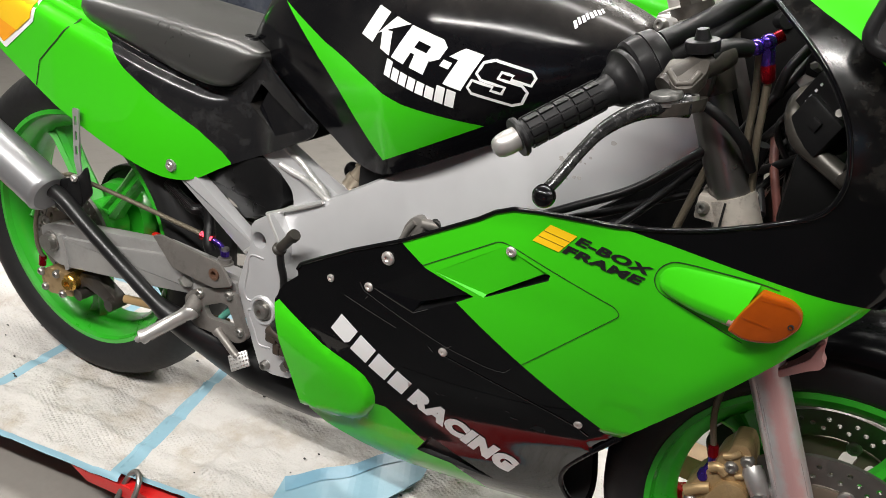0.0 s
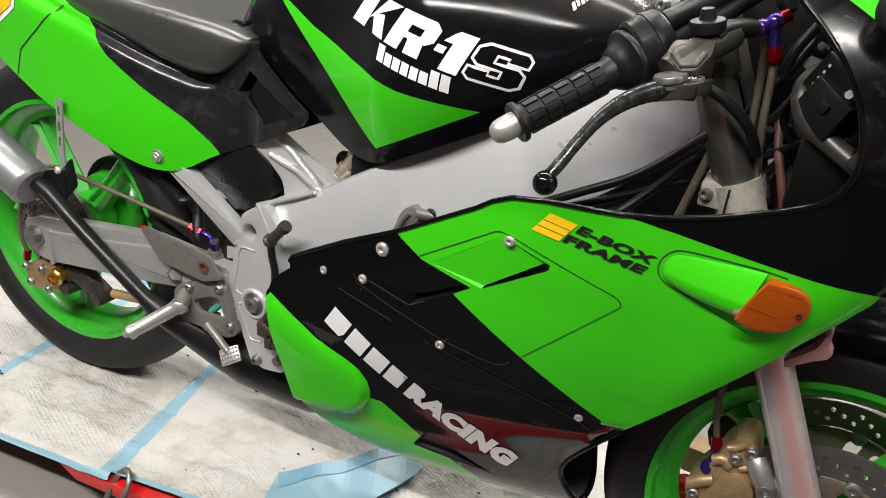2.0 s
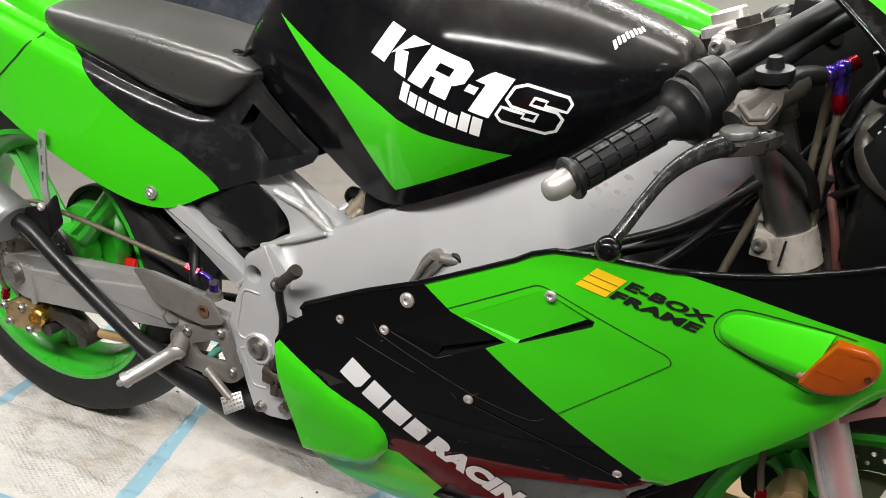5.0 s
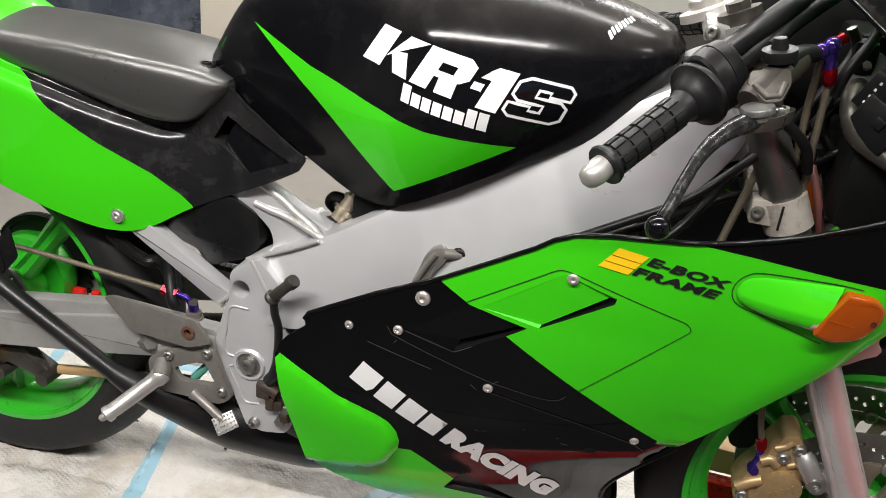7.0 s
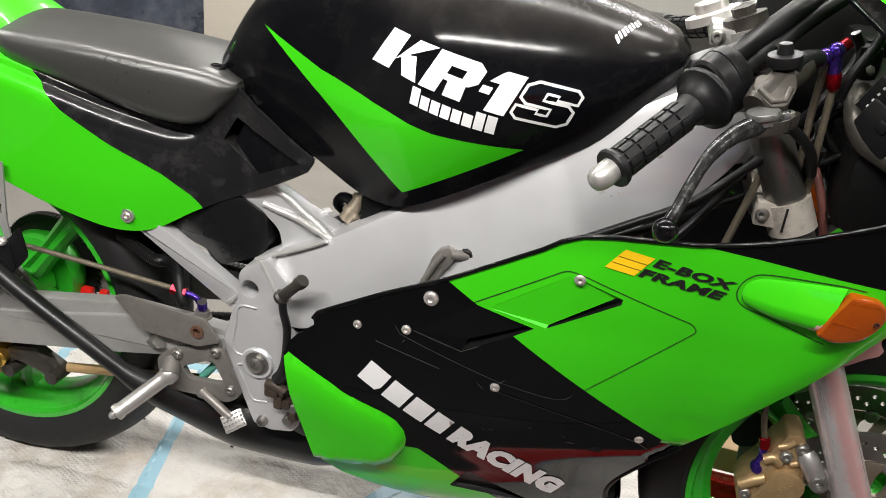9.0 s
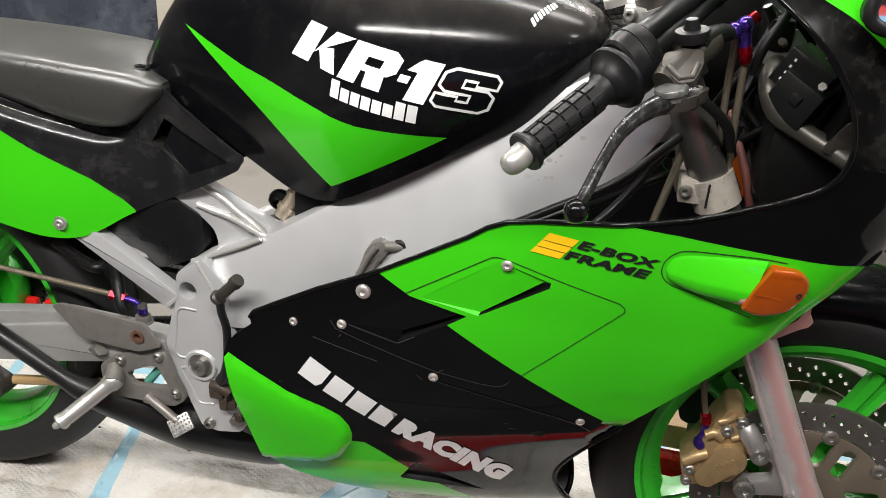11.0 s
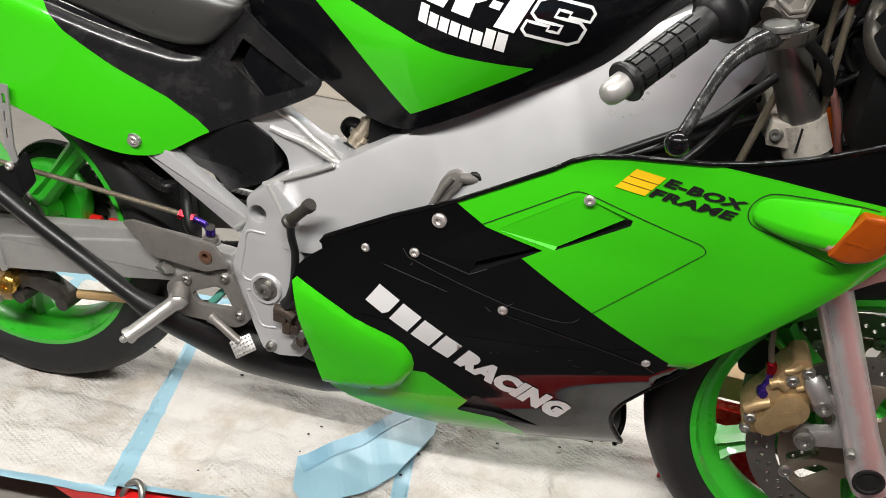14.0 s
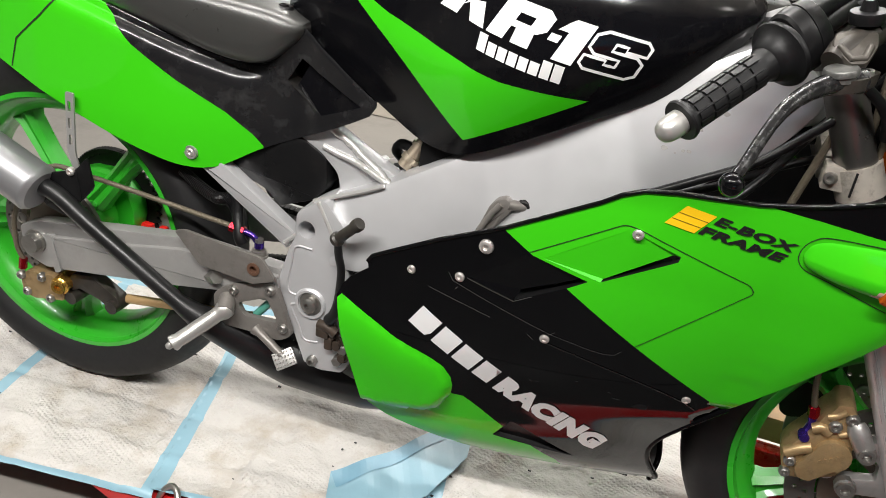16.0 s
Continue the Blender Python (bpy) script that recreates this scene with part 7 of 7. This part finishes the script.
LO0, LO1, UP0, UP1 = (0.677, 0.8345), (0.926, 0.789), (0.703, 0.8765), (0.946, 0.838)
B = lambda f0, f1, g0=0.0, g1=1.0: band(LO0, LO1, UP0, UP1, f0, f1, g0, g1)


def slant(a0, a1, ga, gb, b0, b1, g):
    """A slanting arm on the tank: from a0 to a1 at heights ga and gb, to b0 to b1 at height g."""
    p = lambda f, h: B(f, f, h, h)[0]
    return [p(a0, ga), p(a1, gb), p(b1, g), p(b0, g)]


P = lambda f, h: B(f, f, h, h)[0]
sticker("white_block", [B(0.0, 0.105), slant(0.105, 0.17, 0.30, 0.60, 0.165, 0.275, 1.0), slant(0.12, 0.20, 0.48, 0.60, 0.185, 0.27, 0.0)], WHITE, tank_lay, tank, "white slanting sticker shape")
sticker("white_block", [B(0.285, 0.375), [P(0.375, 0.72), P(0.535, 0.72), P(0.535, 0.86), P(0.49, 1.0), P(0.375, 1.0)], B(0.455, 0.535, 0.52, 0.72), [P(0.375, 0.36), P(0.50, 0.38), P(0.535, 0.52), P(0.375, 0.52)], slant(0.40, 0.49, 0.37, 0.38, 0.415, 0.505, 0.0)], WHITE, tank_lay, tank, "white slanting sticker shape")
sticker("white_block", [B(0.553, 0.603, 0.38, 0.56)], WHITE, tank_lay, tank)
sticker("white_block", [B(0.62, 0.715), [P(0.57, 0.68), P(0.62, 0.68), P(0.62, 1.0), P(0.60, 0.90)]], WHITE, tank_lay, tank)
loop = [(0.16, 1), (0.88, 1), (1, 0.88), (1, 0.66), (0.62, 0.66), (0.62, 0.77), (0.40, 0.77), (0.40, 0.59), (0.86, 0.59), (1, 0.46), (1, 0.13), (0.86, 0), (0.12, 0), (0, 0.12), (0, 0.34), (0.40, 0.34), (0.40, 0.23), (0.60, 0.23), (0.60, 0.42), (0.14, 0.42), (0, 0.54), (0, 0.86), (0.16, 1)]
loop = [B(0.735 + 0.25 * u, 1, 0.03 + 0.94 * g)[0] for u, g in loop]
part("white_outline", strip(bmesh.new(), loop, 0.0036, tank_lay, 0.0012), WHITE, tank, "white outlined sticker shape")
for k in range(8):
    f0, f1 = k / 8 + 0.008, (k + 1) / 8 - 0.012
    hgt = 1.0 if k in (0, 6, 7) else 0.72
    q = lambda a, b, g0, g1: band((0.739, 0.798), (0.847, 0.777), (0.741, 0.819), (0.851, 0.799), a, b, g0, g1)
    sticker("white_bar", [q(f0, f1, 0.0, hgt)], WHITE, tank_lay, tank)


def tank_top_lay(x, y):
    hit = TANK_BVH.ray_cast(V(x, y, 2), V(0, 0, -1))
    return hit[0] if hit[0] else V(x, y, 0.9)


for k in range(4):
    o, r, g = Vector((0.966, -0.096)), Vector((0.0058, 0.0092)), Vector((-0.0062, 0.0046))
    o = o + r * k
    for f0, f1, g0, g1 in ((0, 0.36, 0, 0.9), (0.52, 0.82, 0.1, 1)):
        bm = bmesh.new()
        vs = [bm.verts.new(tank_top_lay(*(o + r * a + g * b)) + V(0, -0.0006, 0.0014)) for a, b in ((f0, g0), (f1, g0), (f1, g1), (f0, g1))]
        bm.faces.new(vs)
        part("white_bar", bm, WHITE, tank)
# tail graphic
sticker("tail_graphic_border", [[(-0.115, 0.676), (-0.096, 0.667), (-0.090, 0.668), (0.004, 0.731), (0.014, 0.77), (-0.115, 0.75)]], WHITE, tail_lay, right_tail, "white-edged orange tail graphic")
sticker("tail_graphic", [[(-0.115, 0.686), (-0.097, 0.676), (-0.004, 0.735), (0.005, 0.768), (-0.115, 0.75)]], ORANGE, tail_lay, right_tail, lift=0.002)
sticker("tail_graphic_top", [[(-0.115, 0.72), (-0.05, 0.705), (-0.004, 0.735), (0.005, 0.768), (-0.115, 0.75)]], YELLOW, tail_lay, right_tail, lift=0.0026)


# ---------------------------------------------------------------- round the bike
# tie-down eye on the lift's edge
bm = bmesh.new()
o = V(0.350, -0.285, 0.008)
pts = [o + V(0.030 * math.cos(a) * 0.8, 0.0, 0.036 * math.sin(a) + 0.012) for a in [radians(-20 + 220 * k / 30) for k in range(31)]]
tube(bm, [pts[0] - V(0, 0, 0.03)] + pts + [pts[-1] - V(0, 0, 0.03)], 0.0052, 12)
eye = tagged(part("tie_down_ring", bm, STEEL), "grey steel tie-down ring on the lift's edge", "ring")
eye.matrix_world = Matrix.Translation(o) @ pose(0, 0, 0, -28, 0, -25) @ Matrix.Translation(-o) @ Matrix.Translation((0, 0.03, -0.012))

# loose blue corner of a folded pad
bm = bmesh.new()


def fold_lay(x, y):
    return V(x, y, 0.026 + 0.006 * noise.noise((x * 9, y * 9, 2.0)) + 0.003 * math.sin(x * 55 + y * 30))


sheet(bm, [(0.575, -0.098), (0.63, -0.03), (0.70, 0.085), (0.735, 0.110), (0.768, 0.100), (0.775, 0.05), (0.745, -0.075), (0.70, -0.14), (0.64, -0.20), (0.60, -0.17)], fold_lay, step=0.012, thick=0)
for f in bm.faces:
    if f.normal.z < 0:
        f.normal_flip()
flap = tagged(part("folded_pad_corner", bm, BLUE, smooth=60, recalc=False), "crumpled light blue plastic pad corner", "pad corner")
bm = bmesh.new()
sheet(bm, [(0.575, -0.098), (0.63, -0.03), (0.70, 0.085), (0.735, 0.110), (0.722, 0.072), (0.655, -0.045), (0.60, -0.128)], lambda x, y: fold_lay(x, y) + V(0, 0, 0.0015), step=0.012, thick=0)
for f in bm.faces:
    if f.normal.z < 0:
        f.normal_flip()
part("border", bm, DEEP_BLUE, flap, "deeper blue border strip", smooth=60, recalc=False)

# wheel chock behind the front wheel
chock = tagged(new("wheel_chock"), "red steel wheel chock with a wooden block", "wheel chock")
bm = bmesh.new()
box(bm, (1.27, 0.125, 0.235), (0.16, 0.045, 0.045), 0.003)
part("wood_block", bm, WOOD, chock, "pale sawn wooden block")
bm = bmesh.new()
prism(bm, rounded([(1.17, 0.0), (1.36, 0.0), (1.33, 0.16), (1.30, 0.20), (1.20, 0.20)], 0.02), 0.11, 0.116, 0.001)
part("side_plate", bm, RED, chock)
bm = bmesh.new()
box(bm, (1.27, 0.10, 0.19), (0.17, 0.02, 0.02), 0.003)
part("crossbar", bm, RED, chock)

# a second bike behind, on the floor
other = copy_thing(bike, pose(0.797, 1.84, FLOOR, 0, 0, 0))
tagged(other, "second green sports motorcycle parked on the floor", "motorcycle")

# plaster block and dark sheet behind the seat
bm = bmesh.new()
box(bm, (-0.46, 2.2, FLOOR + 0.35), (0.74, 0.3, 0.7), 0.01, Matrix.Identity(4))
tagged(part("plaster_pillar", bm, material("flaking_plaster", (0.55, 0.5, 0.43), 0.8, vary=0.12, scale=7, bump=0.4)), "pale block with flaking plaster", "pillar")
bm = bmesh.new()
box(bm, (-1.9, 2.35, FLOOR + 0.4), (2.2, 0.06, 0.8), 0.02)
tagged(part("dark_sheet", bm, material("dark_blue_sheet", (0.055, 0.065, 0.090), 0.3, vary=0.75, scale=3.5, fine=14, bump=0.9, bump_scale=9, dust=0.5, dust_colour=(0.26, 0.28, 0.32))), "dark blue crumpled sheet leaning behind the bike", "sheet")

# red cabinet behind the rear wheel
bm = bmesh.new()
box(bm, (-0.86, 0.11, FLOOR + 0.125), (0.42, 0.30, 0.20), 0.01)
cab = tagged(part("toolbox", bm, RED), "low red steel toolbox on the floor", "toolbox")
bm = bmesh.new()
box(bm, (-0.86, 0.11, FLOOR + 0.0125), (0.40, 0.28, 0.025), 0.002)
part("base_strip", bm, INK, cab)

# made-up red chest and blue sheet behind the camera, reflected in the mirror
chest = tagged(new("mirror_chest"), "added tall red chest that gives the mirror its red reflection", "tool chest")
bm = bmesh.new()
box(bm, (2.145, -2.92, FLOOR + 0.68), (1.10, 0.46, 1.30), 0.012)
part("body", bm, RED, chest)
for k in range(7):
    bm = bmesh.new()
    box(bm, (2.145, -2.682, FLOOR + 0.145 + 0.178 * k), (1.04, 0.02, 0.16), 0.004)
    drawer = part("drawer", bm, RED, chest)
    bm = bmesh.new()
    box(bm, (2.145, -2.664, FLOOR + 0.20 + 0.178 * k), (0.8, 0.016, 0.02), 0.004)
    part("handle", bm, SATIN, drawer)
for x in (1.68, 2.61):
    for y in (-3.08, -2.78):
        bm = bmesh.new()
        tube(bm, [(x, y, FLOOR), (x, y, FLOOR + 0.04)], 0.03, 14)
        part("foot", bm, PLASTIC, chest)
bm = bmesh.new()
sheet(bm, rounded([(1.62, 0.80), (2.60, 0.78), (2.60, 1.19), (1.70, 1.19), (1.66, 1.14), (1.61, 1.11)], 0.02), lambda x, z: V(x, -2.648 + 0.016 * math.sin(x * 31 + 2 * z) + 0.010 * noise.noise((x * 9, z * 9, 4.0)), z), step=0.03, thick=0)
tagged(part("mirror_sheet", bm, material("mirror_sheet_blue", (0.22, 0.45, 0.68), 0.8, vary=0.12, scale=12), smooth=60), "added crumpled light blue sheet that gives the mirror its blue reflection", "paper sheet")

# grit on the pads
bm = bmesh.new()
for k in range(34):
    x, y = random.uniform(-0.25, 1.15), random.uniform(-0.27, 0.2)
    p = LIFT @ V(x, y, 0.0135)
    box(bm, p, (random.uniform(0.002, 0.006), random.uniform(0.0015, 0.003), 0.002), 0, None)
tagged(part("grit", bm, INK, smooth=10), "small dark bits of grit on the pads", "grit", kind="stuff")
